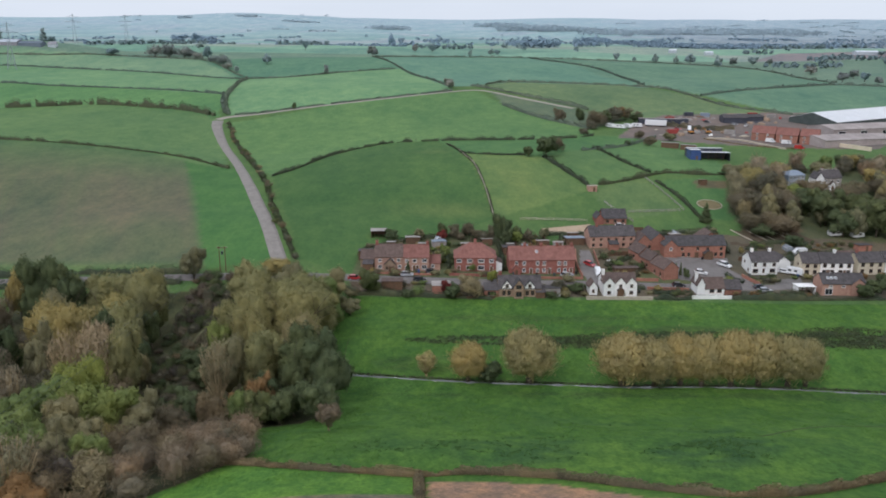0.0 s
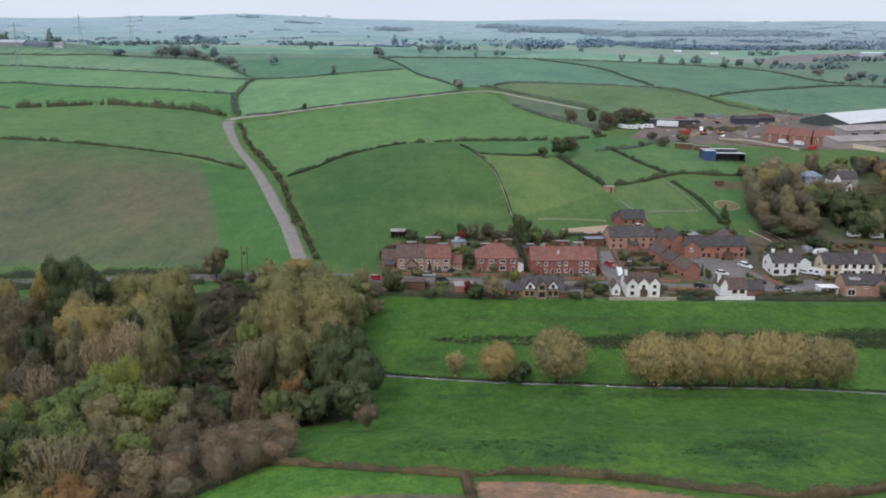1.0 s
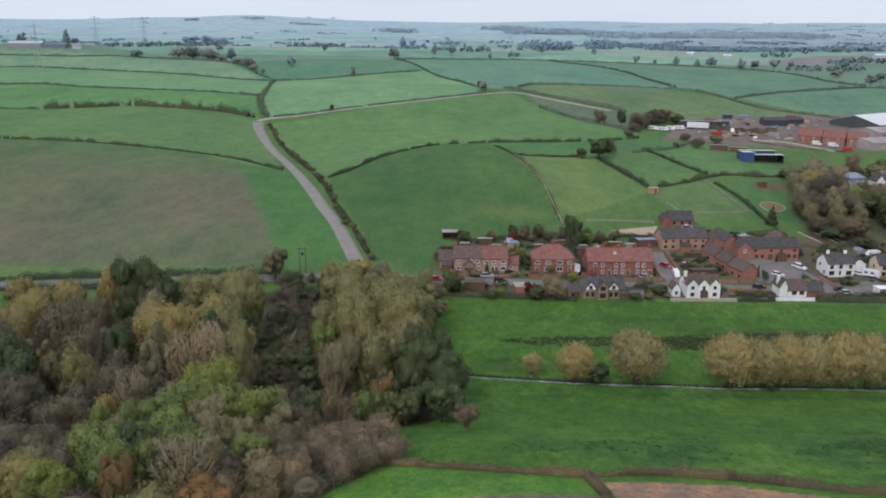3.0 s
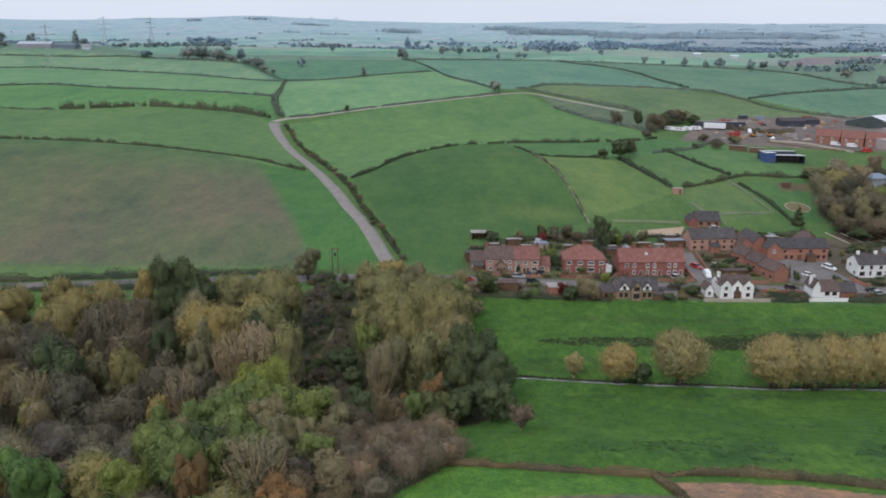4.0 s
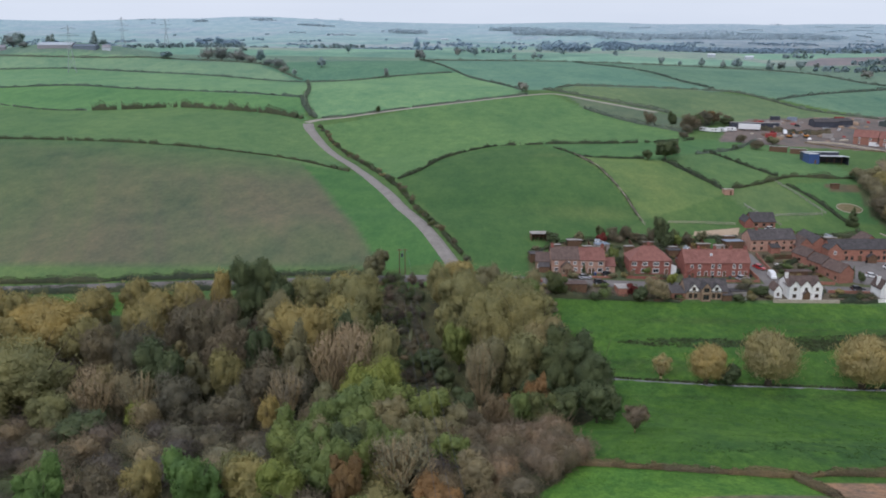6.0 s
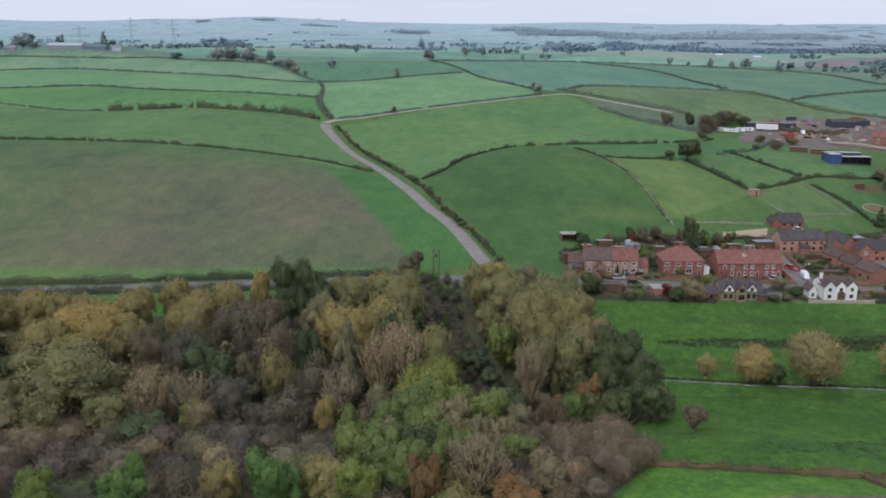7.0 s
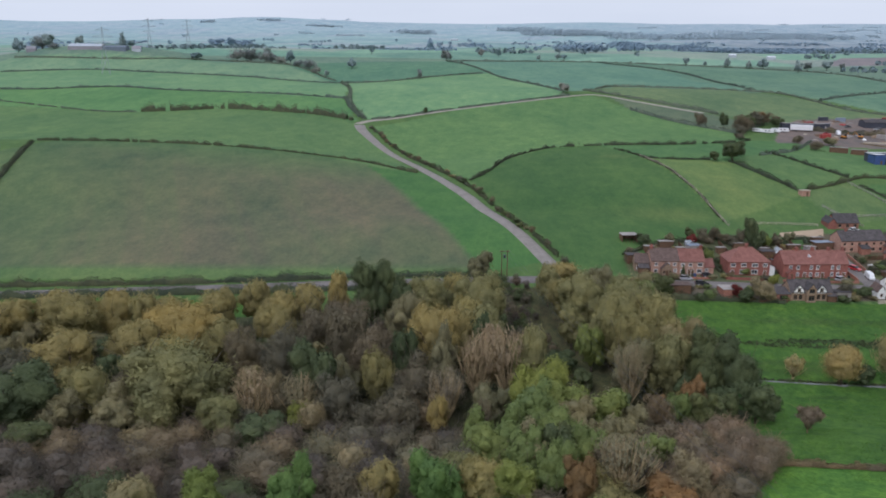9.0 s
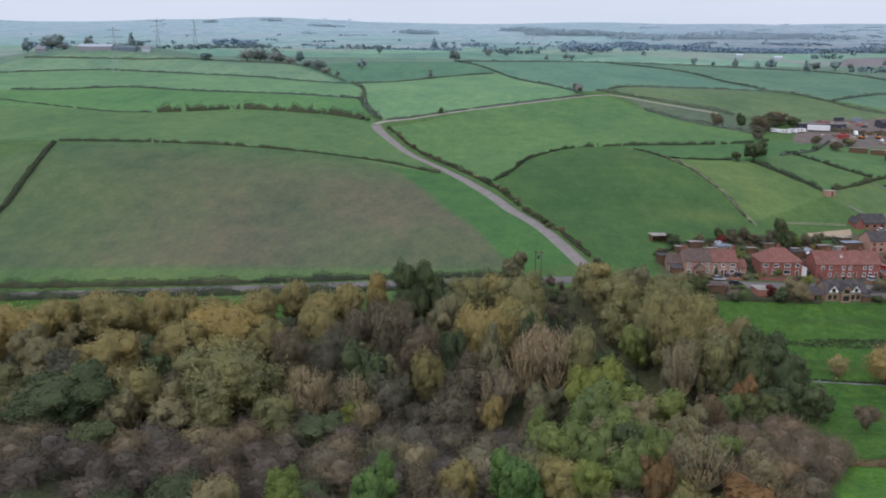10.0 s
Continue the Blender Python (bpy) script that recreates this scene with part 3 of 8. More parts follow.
def leaf_quads(rng, centres, normals, size, long=1.0, jitter=0.7):
    """A bent leaf clump (two triangles) at each centre, turned roughly along its normal."""
    n = len(centres)
    nrm = normals + rng.normal(0, jitter, (n, 3))
    nrm /= np.linalg.norm(nrm, axis=1)[:, None] + 1e-9
    a = np.cross(nrm, rng.normal(0, 1, (n, 3)))
    a /= np.linalg.norm(a, axis=1)[:, None] + 1e-9
    b = np.cross(nrm, a)
    s = size * rng.uniform(0.6, 1.4, (n, 1))
    P = np.stack([centres - a * s * long, centres - b * s * 0.62 + nrm * s * 0.25, centres + a * s * long, centres + b * s * 0.62 + nrm * s * 0.25], 1)
    f = np.arange(n * 4).reshape(n, 4)
    return P.reshape(-1, 3), f


def crown_points(rng, lobes, n, shell=0.75):
    """Points and outward normals near the skins of a set of ellipsoid lobes (x, y, z, rx, rz)."""
    L = np.array(lobes)
    w = L[:, 3] * L[:, 4]
    k = rng.choice(len(L), n, p=w / w.sum())
    d = rng.normal(0, 1, (n, 3))
    d /= np.linalg.norm(d, axis=1)[:, None]
    d[:, 2] = np.where(d[:, 2] < -0.35, -d[:, 2], d[:, 2])
    r = np.where(rng.random(n) < shell, rng.uniform(0.86, 1.06, n), rng.uniform(0.3, 0.9, n))[:, None]
    R = np.stack([L[k, 3], L[k, 3], L[k, 4]], 1)
    return L[k, :3] + d * R * r, d


def branches(rng, solid, base, tip, r, depth, spread, kids, sides=6):
    base, tip = Vector(base), Vector(tip)
    mid = base.lerp(tip, 0.5) + Vector(rng.normal(0, 0.05, 3)) * (tip - base).length
    solid.tube(base, mid, r, r * 0.75, sides)
    solid.tube(mid, tip, r * 0.75, r * 0.45, sides)
    if depth == 0:
        return
    for _ in range(kids):
        s = base.lerp(tip, rng.uniform(0.45, 1.0))
        d = (tip - base).normalized() + Vector(rng.normal(0, spread, 3))
        d.z = abs(d.z) * 0.8 + 0.2
        branches(rng, solid, s, s + d.normalized() * (tip - base).length * rng.uniform(0.5, 0.75), r * 0.42, depth - 1, spread, kids, max(3, sides - 1))


def ball(n):
    bm = bmesh.new()
    bmesh.ops.create_icosphere(bm, subdivisions=n, radius=1.0)
    bm.verts.ensure_lookup_table()
    v, f = np.array([p.co[:] for p in bm.verts]), np.array([[p.index for p in q.verts] for q in bm.faces])
    bm.free()
    return v, f


BALL_V, BALL_F = ball(1)
DOME_V, DOME_F = ball(2)
FULL_V, FULL_F = ball(3)


class Dome:
    """A billowing crown surface: radius by direction, with many rounded boughs of differing size."""

    def __init__(self, rng, boughs, depth, spread):
        d = rng.normal(0, 1, (boughs, 3))
        self.d = d / np.linalg.norm(d, axis=1)[:, None]
        self.h, self.s = rng.uniform(0.45, 1.0, boughs), rng.uniform(0.7, 1.3, boughs) * spread
        self.depth = depth

    def r(self, d):
        c = np.clip(d @ self.d.T, -1, 1)
        lump = (self.h * np.exp(-(1 - c) / (self.s ** 2))).max(1)
        return 1 - self.depth + self.depth * 1.25 * lump

    def normal(self, d, size):
        """Outward direction of the surface: each bough is rounded by itself."""
        c = np.clip(d @ self.d.T, -1, 1)
        k = (self.h * np.exp(-(1 - c) / (self.s ** 2))).argmax(1)
        n = d / size * size.mean() + (d - self.d[k]) * (0.5 / self.s[k])[:, None]
        return n / (np.linalg.norm(n, axis=1)[:, None] + 1e-9)


def make_tree(kind, seed, shape="round", leaves=3600, fine=1.0, low=False):
    """A tree 12 m high and 10 m across: trunk with limbs, and a crown of many small clumps round a dense heart."""
    rng = np.random.default_rng(seed)
    hh, ww = 12.0, 10.0
    root = new("tree")
    s = Solid()
    twig, brush = kind in TWIGGY, kind in ("willow", "gold", "pollard")
    lean = rng.normal(0, 0.25, 2)
    if shape == "pollard":
        # a stout bole cut at head height, and many straight rods rising from its knuckle
        s.tube((0, 0, -0.4), (lean[0] * 0.3, lean[1] * 0.3, 1.9), 0.55, 0.5, 9).tube((lean[0] * 0.3, lean[1] * 0.3, 1.9), (lean[0] * 0.3, lean[1] * 0.3, 2.5), 0.68, 0.5, 9)
        for i in range(22):
            a, out = rng.uniform(0, 6.28), ww * rng.uniform(0.05, 0.36)
            branches(rng, s, (0, 0, 2.1), (out * math.cos(a), out * math.sin(a), hh * rng.uniform(0.5, 0.8)), 0.09, 0, 0.2, 0, 4)
    elif shape == "skeleton":
        # many pale stems fanning out from one stool
        s.tube((0, 0, -0.4), (0, 0, 1.2), 0.5, 0.4, 8)
        for i in range(44):
            a, out = rng.uniform(0, 6.28), ww * 0.46 * math.sqrt(rng.uniform(0.01, 0.95))
            top = 0.35 + 0.58 * math.sqrt(1 - (out / (0.5 * ww)) ** 2)
            foot, tip = Vector((0, 0, rng.uniform(0.6, 1.8))), Vector((out * math.cos(a), out * math.sin(a), hh * top * rng.uniform(0.82, 0.97)))
            arch = foot.lerp(tip, 0.5) + Vector((0.14 * out * math.cos(a), 0.14 * out * math.sin(a), 0.0))
            s.tube(foot, arch, 0.12, 0.085, 4).tube(arch, tip, 0.085, 0.035, 4)
            for _ in range(6):
                q = arch.lerp(tip, rng.uniform(0.0, 1.0))
                d = (tip - foot).normalized() + Vector(rng.normal(0, 0.45, 3))
                s.tube(q, q + d.normalized() * hh * rng.uniform(0.06, 0.13), 0.03, 0.012, 3)
    else:
        branches(rng, s, (0, 0, -0.4), (lean[0], lean[1], hh * 0.42), 0.26, 0, 0.3, 0, 8)
    arms = 0 if low or shape in ("cone", "pollard", "skeleton") else 10 if twig else 6
    for i in range(arms):
        a = 2 * math.pi * i / arms + rng.uniform(-0.4, 0.4)
        z0 = hh * rng.uniform(0.08, 0.36)
        out = ww * rng.uniform(0.12, 0.34)
        branches(rng, s, (lean[0] * z0 / hh, lean[1] * z0 / hh, z0), (out * math.cos(a), out * math.sin(a), hh * rng.uniform(0.6, 0.84 if twig else 0.7)), 0.10, 1, 0.32, 3 if twig else 2, 4)
    part("trunk", s.mesh("trunk", pale_bark if shape == "skeleton" else LEAVES[kind] if twig else bark, False), root)
    # crowns as a set of billowing domes: centre, half width, half height, boughs, depth, spread
    def cluster(zc, w, h, count, lo, hi, out, small):
        set_of = [((0, 0, zc), w, h, 60, 0.34, 0.22)]
        for i in range(count):
            a = 2 * math.pi * (i + rng.uniform(-0.35, 0.35)) / count
            r, k = out * rng.uniform(0.75, 1.1), small * rng.uniform(0.7, 1.35)
            set_of.append(((r * math.cos(a), r * math.sin(a), rng.uniform(lo, hi)), k, k * rng.uniform(0.8, 1.5), 26, 0.36, 0.27))
        return set_of
    domes = {
        "egg": lambda: cluster(0.52, 0.35, 0.42, 10, 0.26, 0.74, 0.27, 0.17),
        "round": lambda: cluster(0.50, 0.34, 0.40, 10, 0.28, 0.82, 0.27, 0.17),
        "tall": lambda: cluster(0.48, 0.28, 0.40, 10, 0.2, 0.9, 0.2, 0.16),
        "scrub": lambda: cluster(0.40, 0.40, 0.44, 5, 0.26, 0.6, 0.32, 0.19),
        "fan": lambda: [((0, 0, 0.42), 0.14, 0.34, 30, 0.3, 0.25)] + cluster(0.62, 0.30, 0.32, 11, 0.46, 0.82, 0.30, 0.13),
        "skeleton": lambda: cluster(0.55, 0.34, 0.36, 6, 0.4, 0.75, 0.3, 0.13),
        "pollard": lambda: [((0, 0, 0.56), 0.38, 0.34, 110, 0.2, 0.13), ((0, 0, 0.36), 0.33, 0.22, 60, 0.22, 0.16), ((rng.uniform(-0.08, 0.08), rng.uniform(-0.08, 0.08), 0.76), 0.23, 0.21, 60, 0.24, 0.16), ((rng.uniform(-0.2, 0.2), rng.uniform(-0.2, 0.2), 0.68), 0.2, 0.2, 50, 0.26, 0.18)],
        "cone": lambda: [((0.05 * math.sin(2.4 * i), 0.05 * math.cos(2.4 * i), 0.08 + 0.09 * i), 0.42 * (1 - i / 10.4), 0.12, 20, 0.45, 0.35) for i in range(10)],
    }[shape]()
    area = np.array([w * h for _, w, h, *_ in domes])
    verts, tris, norms, at = [], [], [], 0
    loose = 0.2 if shape == "skeleton" else 0.5 if shape == "pollard" else 0.66 if shape == "fan" else 0.72 if shape == "scrub" else 0.78 if twig else 0.88
    for (c, w, h, boughs, depth, spread), share in zip(domes, area / area.sum()):
        dm = Dome(rng, boughs, depth, spread)
        size3, mid = np.array((ww * w, ww * w, hh * h)), np.array((c[0] * ww, c[1] * ww, c[2] * hh))
        n = int(leaves * share)
        d = rng.normal(0, 1, (int(n * 1.6), 3))
        d /= np.linalg.norm(d, axis=1)[:, None]
        d = d[d[:, 2] > -0.78][:n]
        n = len(d)
        u = rng.random(n)
        fringe = 1.0 + np.abs(rng.normal(0, 0.16 if shape == "scrub" else 0.2 if shape == "pollard" else 0.12 if twig or brush else 0.09, n))
        r = dm.r(d) * np.where(u < 0.6, rng.uniform(0.84, 1.02, n), np.where(u < 0.9, fringe, rng.uniform(0.62, 0.9, n)))
        p = mid + d * r[:, None] * size3
        if twig or brush:
            upright = shape in ("pollard", "fan") or kind == "pink"
            up = np.array((0, 0, 1.1 if upright else 0.55))
            if shape == "scrub":
                d = d * 0.5 + rng.normal(0, 0.45, (n, 3))
            o = d * np.array((0.5, 0.5, 0.35)) + up + rng.normal(0, 0.25 if upright else 0.5, (n, 3))
        else:
            o = rng.normal(0, 1, (n, 3)) + 0.2 * d
        if shape == "pollard":
            o = (p - np.array((0, 0, 1.0))) / hh + np.array((0, 0, 0.35)) + rng.normal(0, 0.1, (n, 3))
        o /= np.linalg.norm(o, axis=1)[:, None]
        nrm = dm.normal(d, size3) + rng.normal(0, 0.16, (n, 3))
        nrm /= np.linalg.norm(nrm, axis=1)[:, None]
        o = o - (0.55 if shape in ("pollard", "fan") else 0.8) * (o * nrm).sum(1)[:, None] * nrm
        o /= np.linalg.norm(o, axis=1)[:, None]
        side = np.cross(o, nrm + rng.normal(0, 0.3, (n, 3)))
        side *= np.sign((np.cross(side, o) * nrm).sum(1))[:, None]
        side /= np.linalg.norm(side, axis=1)[:, None] + 1e-9
        k = 2.0 if low else fine
        ln, wd = rng.uniform(0.26, 0.52, (n, 1)) * k, rng.uniform(0.11, 0.2, (n, 1)) * k
        if twig:
            ln, wd = rng.uniform(0.35, 0.9, (n, 1)) * k, rng.uniform(0.05, 0.11, (n, 1)) * k
        elif brush:
            rod = 0.55 if shape == "pollard" else 1.0
            ln, wd = rng.uniform(0.4, 0.95, (n, 1)) * k * (0.95 if shape == "pollard" else 1.0), rng.uniform(0.09, 0.17, (n, 1)) * k * rod
        tip = p + o * ln * 0.6
        q = p - o * ln * 0.4
        P = np.stack([q - side * wd, q + side * wd, tip], 1).reshape(-1, 3)
        norms.append(np.repeat(nrm, 3, 0))
        tris.append(np.arange(n * 3).reshape(n, 3) + at)
        verts.append(P)
        at += n * 3
        V, F = (BALL_V, BALL_F) if low else (FULL_V, FULL_F) if boughs > 40 else (DOME_V, DOME_F)
        if boughs > 40 or not (twig or shape == "scrub"):
            verts.append(mid + V * (dm.r(V) * loose)[:, None] * size3)
            norms.append(dm.normal(V, size3))
            tris.append(F + at)
            at += len(V)
    part("crown", array_mesh("crown", np.concatenate(verts), np.concatenate(tris), LEAVES[kind], False, np.concatenate(norms)), root)
    return root


LOOKS = {
    "gold": ("golden-leaved willow tree in autumn", "egg"), "willow": ("pale olive willow tree with fine leaves", "egg"),
    "lime": ("yellow-green broadleaf tree in autumn", "round"), "leafy": ("mid-green broadleaf tree in leaf", "round"), "green": ("bright fresh-green broadleaf tree", "round"),
    "olive": ("olive-brown thinning broadleaf tree", "round"), "dark": ("dense dark green evergreen tree", "round"), "ivy": ("tall tree clad in dark ivy", "round"),
    "orange": ("russet-orange broadleaf tree in autumn", "round"), "red": ("small dark red ornamental tree", "round"), "pink": ("leafless tree with pale brown twigs", "egg"),
    "tan": ("leafless tree with warm brown twigs", "round"), "bare": ("nearly leafless tree with olive-brown twigs", "round"), "brown": ("brown leafless thicket tree", "round"),
    "far": ("tree on distant farmland tinted blue-green for haze", "round"), "far_bare": ("leafless tree on distant farmland, grey-brown paled for haze", "round"), "farther": ("hazy blue tree on far hills", "round"), "farthest": ("pale hazy tree on the skyline", "round"),
    "pollard": ("pollard willow with upright yellow-olive rods", "pollard"), "grey": ("dark grey-brown leafless thicket tree", "round"), "mauve": ("low mauve-brown leafless scrub", "scrub"), "hedge_brown": ("rusty brown leafless scrub", "scrub"),
}
MASTERS = {}


def plant(kind, x, y, h, w, variant=None, shape=None, label=None, group="trees of the wood", name="tree", low=False):
    """A copy of one of the master trees, stood on the ground."""
    shape = shape or LOOKS[kind][1]
    if variant is None:
        variant = int(abs(x * 7.3 + y * 3.1)) % (3 if not low else 2)
    large = w > 13.5 and shape != "pollard" and not low and y < 260
    key = (kind, shape, variant, low, group == "scrub of the wood", large)
    sc = Vector((w / 10, w / 10, h / 12))
    m = Matrix.LocRotScale((x, y, float(height(x, y)) - 0.1), Euler((0, 0, (x * 12.9 + y * 78.2) % 6.28)), sc)
    if key not in MASTERS:
        n = 1100 if shape == "skeleton" else 17000 if shape == "pollard" else 700 if low else 3900 if shape == "scrub" else 16000 if large else 6200 if group != "scrub of the wood" else 3600
        MASTERS[key] = make_tree(kind, 100 + variant * 17 + len(kind) * 3, shape, n, 0.62 if large else 0.8 if shape == "scrub" else 1.0, low)
        ob = MASTERS[key]
        ob.matrix_basis = m
    else:
        src = MASTERS[key]
        keep = src.matrix_basis.copy()
        src.matrix_basis = Matrix.Identity(4)
        ob = copy_thing(src, m)
        src.matrix_basis = keep
    if name == "tree":
        name = "conifer" if shape == "cone" else "willow_tree" if kind in ("gold", "willow", "pollard") else "evergreen_tree" if kind in ("dark", "ivy") else "bare_tree" if kind in TWIGGY else "broadleaf_tree"
    ob.name = name
    return tagged(ob, label or LOOKS[kind][0], name.replace("_", " "), group)


WOOD_FRONT = [
    (-131.4, 93.6, 8, 7.5, "olive"), (-121.9, 94.6, 8.5, 6.4, "lime"), (-109.6, 93.6, 10.5, 6.4, "green"),
    (-103.8, 97.7, 9, 7.0, "brown"), (-98.3, 99.2, 9, 6.7, "gold"), (-90.6, 96.8, 11.5, 7.6, "green"),
    (-83.9, 100.7, 9.5, 8.0, "willow"), (-79.0, 99.6, 9.5, 7.1, "lime"), (-73.2, 104.4, 11, 6.6, "leafy"),
    (-70.2, 99.8, 9.5, 5.1, "orange"), (-62.6, 104.6, 12.5, 10.0, "skeleton"), (-57.5, 98.1, 6, 7.8, "orange"),
]
WOOD_GREEN = [
    (-70.4, 144.7, 18.6, 12.1, "lime"), (-65.9, 138.5, 15.5, 10.6, "leafy"), (-70.4, 134.4, 13.2, 11.4, "leafy"),
    (-61.1, 134.6, 13.2, 11.4, "leafy"), (-60.1, 128.2, 7.6, 6.0, "gold"), (-55.8, 132.7, 9.3, 8.2, "olive"),
]
WOOD_MIDDLE = [
    (-146.0, 153.9, 19.8, 23.3, "willow"), (-163.7, 152.0, 15.0, 12.8, "willow"), (-177.4, 145.5, 15.0, 21.2, "dark"),
    (-129.1, 152.7, 15.3, 9.3, "vase"), (-119.3, 153.3, 13.9, 9.4, "skeleton"), (-111.6, 152.0, 13.6, 10.4, "grey"),
    (-104.1, 163.0, 15.6, 8.4, "gold"), (-88.9, 153.4, 15.4, 8.2, "vase"), (-82.0, 166.0, 20.0, 10.0, "vase"), (-75.5, 166.5, 21.0, 10.5, "vase"), (-70.5, 167.5, 20.6, 9.0, "willow"),
    (-80.7, 152.0, 10.9, 7.0, "olive"), (-90.5, 143.6, 10.6, 4.6, "gold"), (-119.1, 150.8, 7.6, 5.8, "lime"),
    (-134.1, 145.2, 10.9, 10.1, "willow"), (-154.7, 144.9, 10.2, 11.2, "olive"), (-125.5, 170.1, 19.4, 12.7, "grey"),
    (-118.3, 161.8, 17.6, 11.0, "dark"), (-105.9, 172.4, 18.4, 13.2, "brown"), (-113.5, 180.1, 19.6, 10.7, "grey"),
    (-98.8, 170.9, 18.0, 7.7, "dark"), (-81.0, 182.9, 18.1, 7.5, "dark"), (-95.2, 159.4, 15.0, 10.9, "brown"),
    (-89.9, 169.3, 17.9, 7.6, "olive"), (-162.0, 126.0, 7.0, 9.4, "dark"), (-124.0, 135.0, 7.4, 10.7, "dark"),
    (-79.0, 172.5, 19.5, 9.2, "pink"), (-98.8, 145.9, 10.6, 10.1, "grey"),
]
WOOD_BACK = [
    (-209.5, 190.5, 15.0, 18.5, "gold"), (-186.7, 198.0, 16.1, 19.1, "gold"), (-168.8, 201.8, 16.0, 9.0, "gold"),
    (-178.8, 174.4, 15.1, 17.1, "gold"), (-155.7, 191.9, 16.4, 21.4, "gold"), (-165.8, 183.1, 15.2, 13.7, "gold"),
    (-144.0, 183.6, 15.2, 11.0, "gold"), (-151, 204, 15.5, 12.5, "gold"), (-161, 200, 15, 12, "gold"), (-178, 204, 15, 12, "gold"), (-134, 203, 15.5, 12, "gold"), (-196, 206, 14, 12, "gold"), (-205, 200, 14, 14, "gold"), (-127, 209, 16, 10, "gold"), (-143.1, 216.2, 14.5, 9.5, "gold"), (-132.0, 192.5, 16.0, 11.5, "gold"), (-122.0, 190.0, 16.5, 11.0, "brown"),
    (-120.0, 219.0, 16.0, 7.0, "gold"), (-109.9, 211.7, 22.0, 12.5, "ivy"), (-104.0, 214, 18.5, 10, "ivy"), (-101.5, 212.5, 16.4, 8.6, "dark"),
    (-91.2, 180.5, 21.0, 14.5, "gold"), (-84.5, 184.0, 19.0, 9.0, "gold"), (-93.8, 217.0, 16.0, 14.3, "willow"), (-78.6, 245.5, 11.0, 8.6, "olive"),
    (-80.0, 205.5, 20.4, 14.0, "willow"), (-58.5, 231.6, 14.3, 8.5, "willow"), (-52.0, 214.3, 17.4, 15.0, "willow"),
    (-39.2, 213.6, 17.4, 17.2, "willow"), (-34.0, 220.7, 14.5, 11.5, "leafy"), (-30.5, 214, 7, 7, "leafy"), (-27.0, 224, 6.0, 6.5, "olive"), (-35, 209, 12, 9, "willow"), (-47.5, 190.0, 20.8, 12.5, "willow"), (-36.5, 192.5, 20.2, 13.0, "willow"),
    (-44.5, 180.0, 19.0, 12.0, "gold"), (-34.0, 177.8, 18.5, 12.2, "olive"), (-48.8, 162.5, 19.0, 7.6, "skeleton"),
    (-39.5, 168.0, 18.5, 11.0, "willow"),
]
WOOD_EAST = [
    (-31.4, 166.0, 18.6, 11.6, "dark"), (-25.2, 165.0, 16.6, 11.8, "dark"), (-28.2, 168.5, 18.0, 10.0, "dark"), (-37.4, 154.0, 11.6, 6.4, "orange"), (-33.0, 150.5, 8.0, 7.5, "dark"), (-37.0, 149.8, 8.6, 6.6, "ivy"), (-41.5, 152.0, 9.0, 7.0, "leafy"),
    (-37.4, 156.2, 10.3, 7.1, "dark"), (-31.2, 156.7, 8.4, 8.4, "dark"),
    (-25.4, 150.5, 9.4, 9.0, "dark"), (-185.3, 165.4, 13.4, 12.5, "grey"), (-179.8, 158.5, 13.0, 5.4, "gold"),
    (-60.0, 185.4, 6.0, 7.3, "dark"), (-51.8, 246.1, 7.9, 10.8, "gold"),
    (-198.1, 178.6, 13.7, 12.1, "olive"), (-56.6, 176.5, 5.0, 6.1, "dark"), (-43.4, 153.5, 7.3, 5.9, "orange"),
    (-47.9, 167.2, 17.5, 9.4, "olive"), (-183.5, 144.3, 10.6, 7.8, "olive"), (-165.8, 144.7, 10.1, 8.9, "olive"),
    (-213.3, 182.1, 15.2, 15.0, "gold"), (-196.9, 154.8, 14.1, 14.2, "willow"),
]
STREAM_TREES = [
    (6.2, 180.2, 10.5, 8.4, "pollard"), (20.8, 179.6, 14.0, 12.8, "pollard"), (42.6, 178.2, 13.3, 13.0, "pollard"),
    (50.1, 177.6, 12.6, 9.6, "pollard"), (56.4, 178.4, 13.4, 9.6, "pollard"), (61.4, 178.2, 13.0, 9.6, "pollard"),
    (68.3, 178.0, 14.2, 10.2, "pollard"), (75.0, 178.2, 13.6, 9.6, "pollard"), (82.0, 178.4, 13.2, 10.0, "pollard"),
    (86.1, 178.3, 12.6, 8.0, "pollard"), (11.2, 180.0, 5.1, 5.6, "dark"), (-3.9, 183.3, 7.0, 5.6, "wisp"),
    (51.2, 176.4, 6.0, 4.4, "dark"),
]
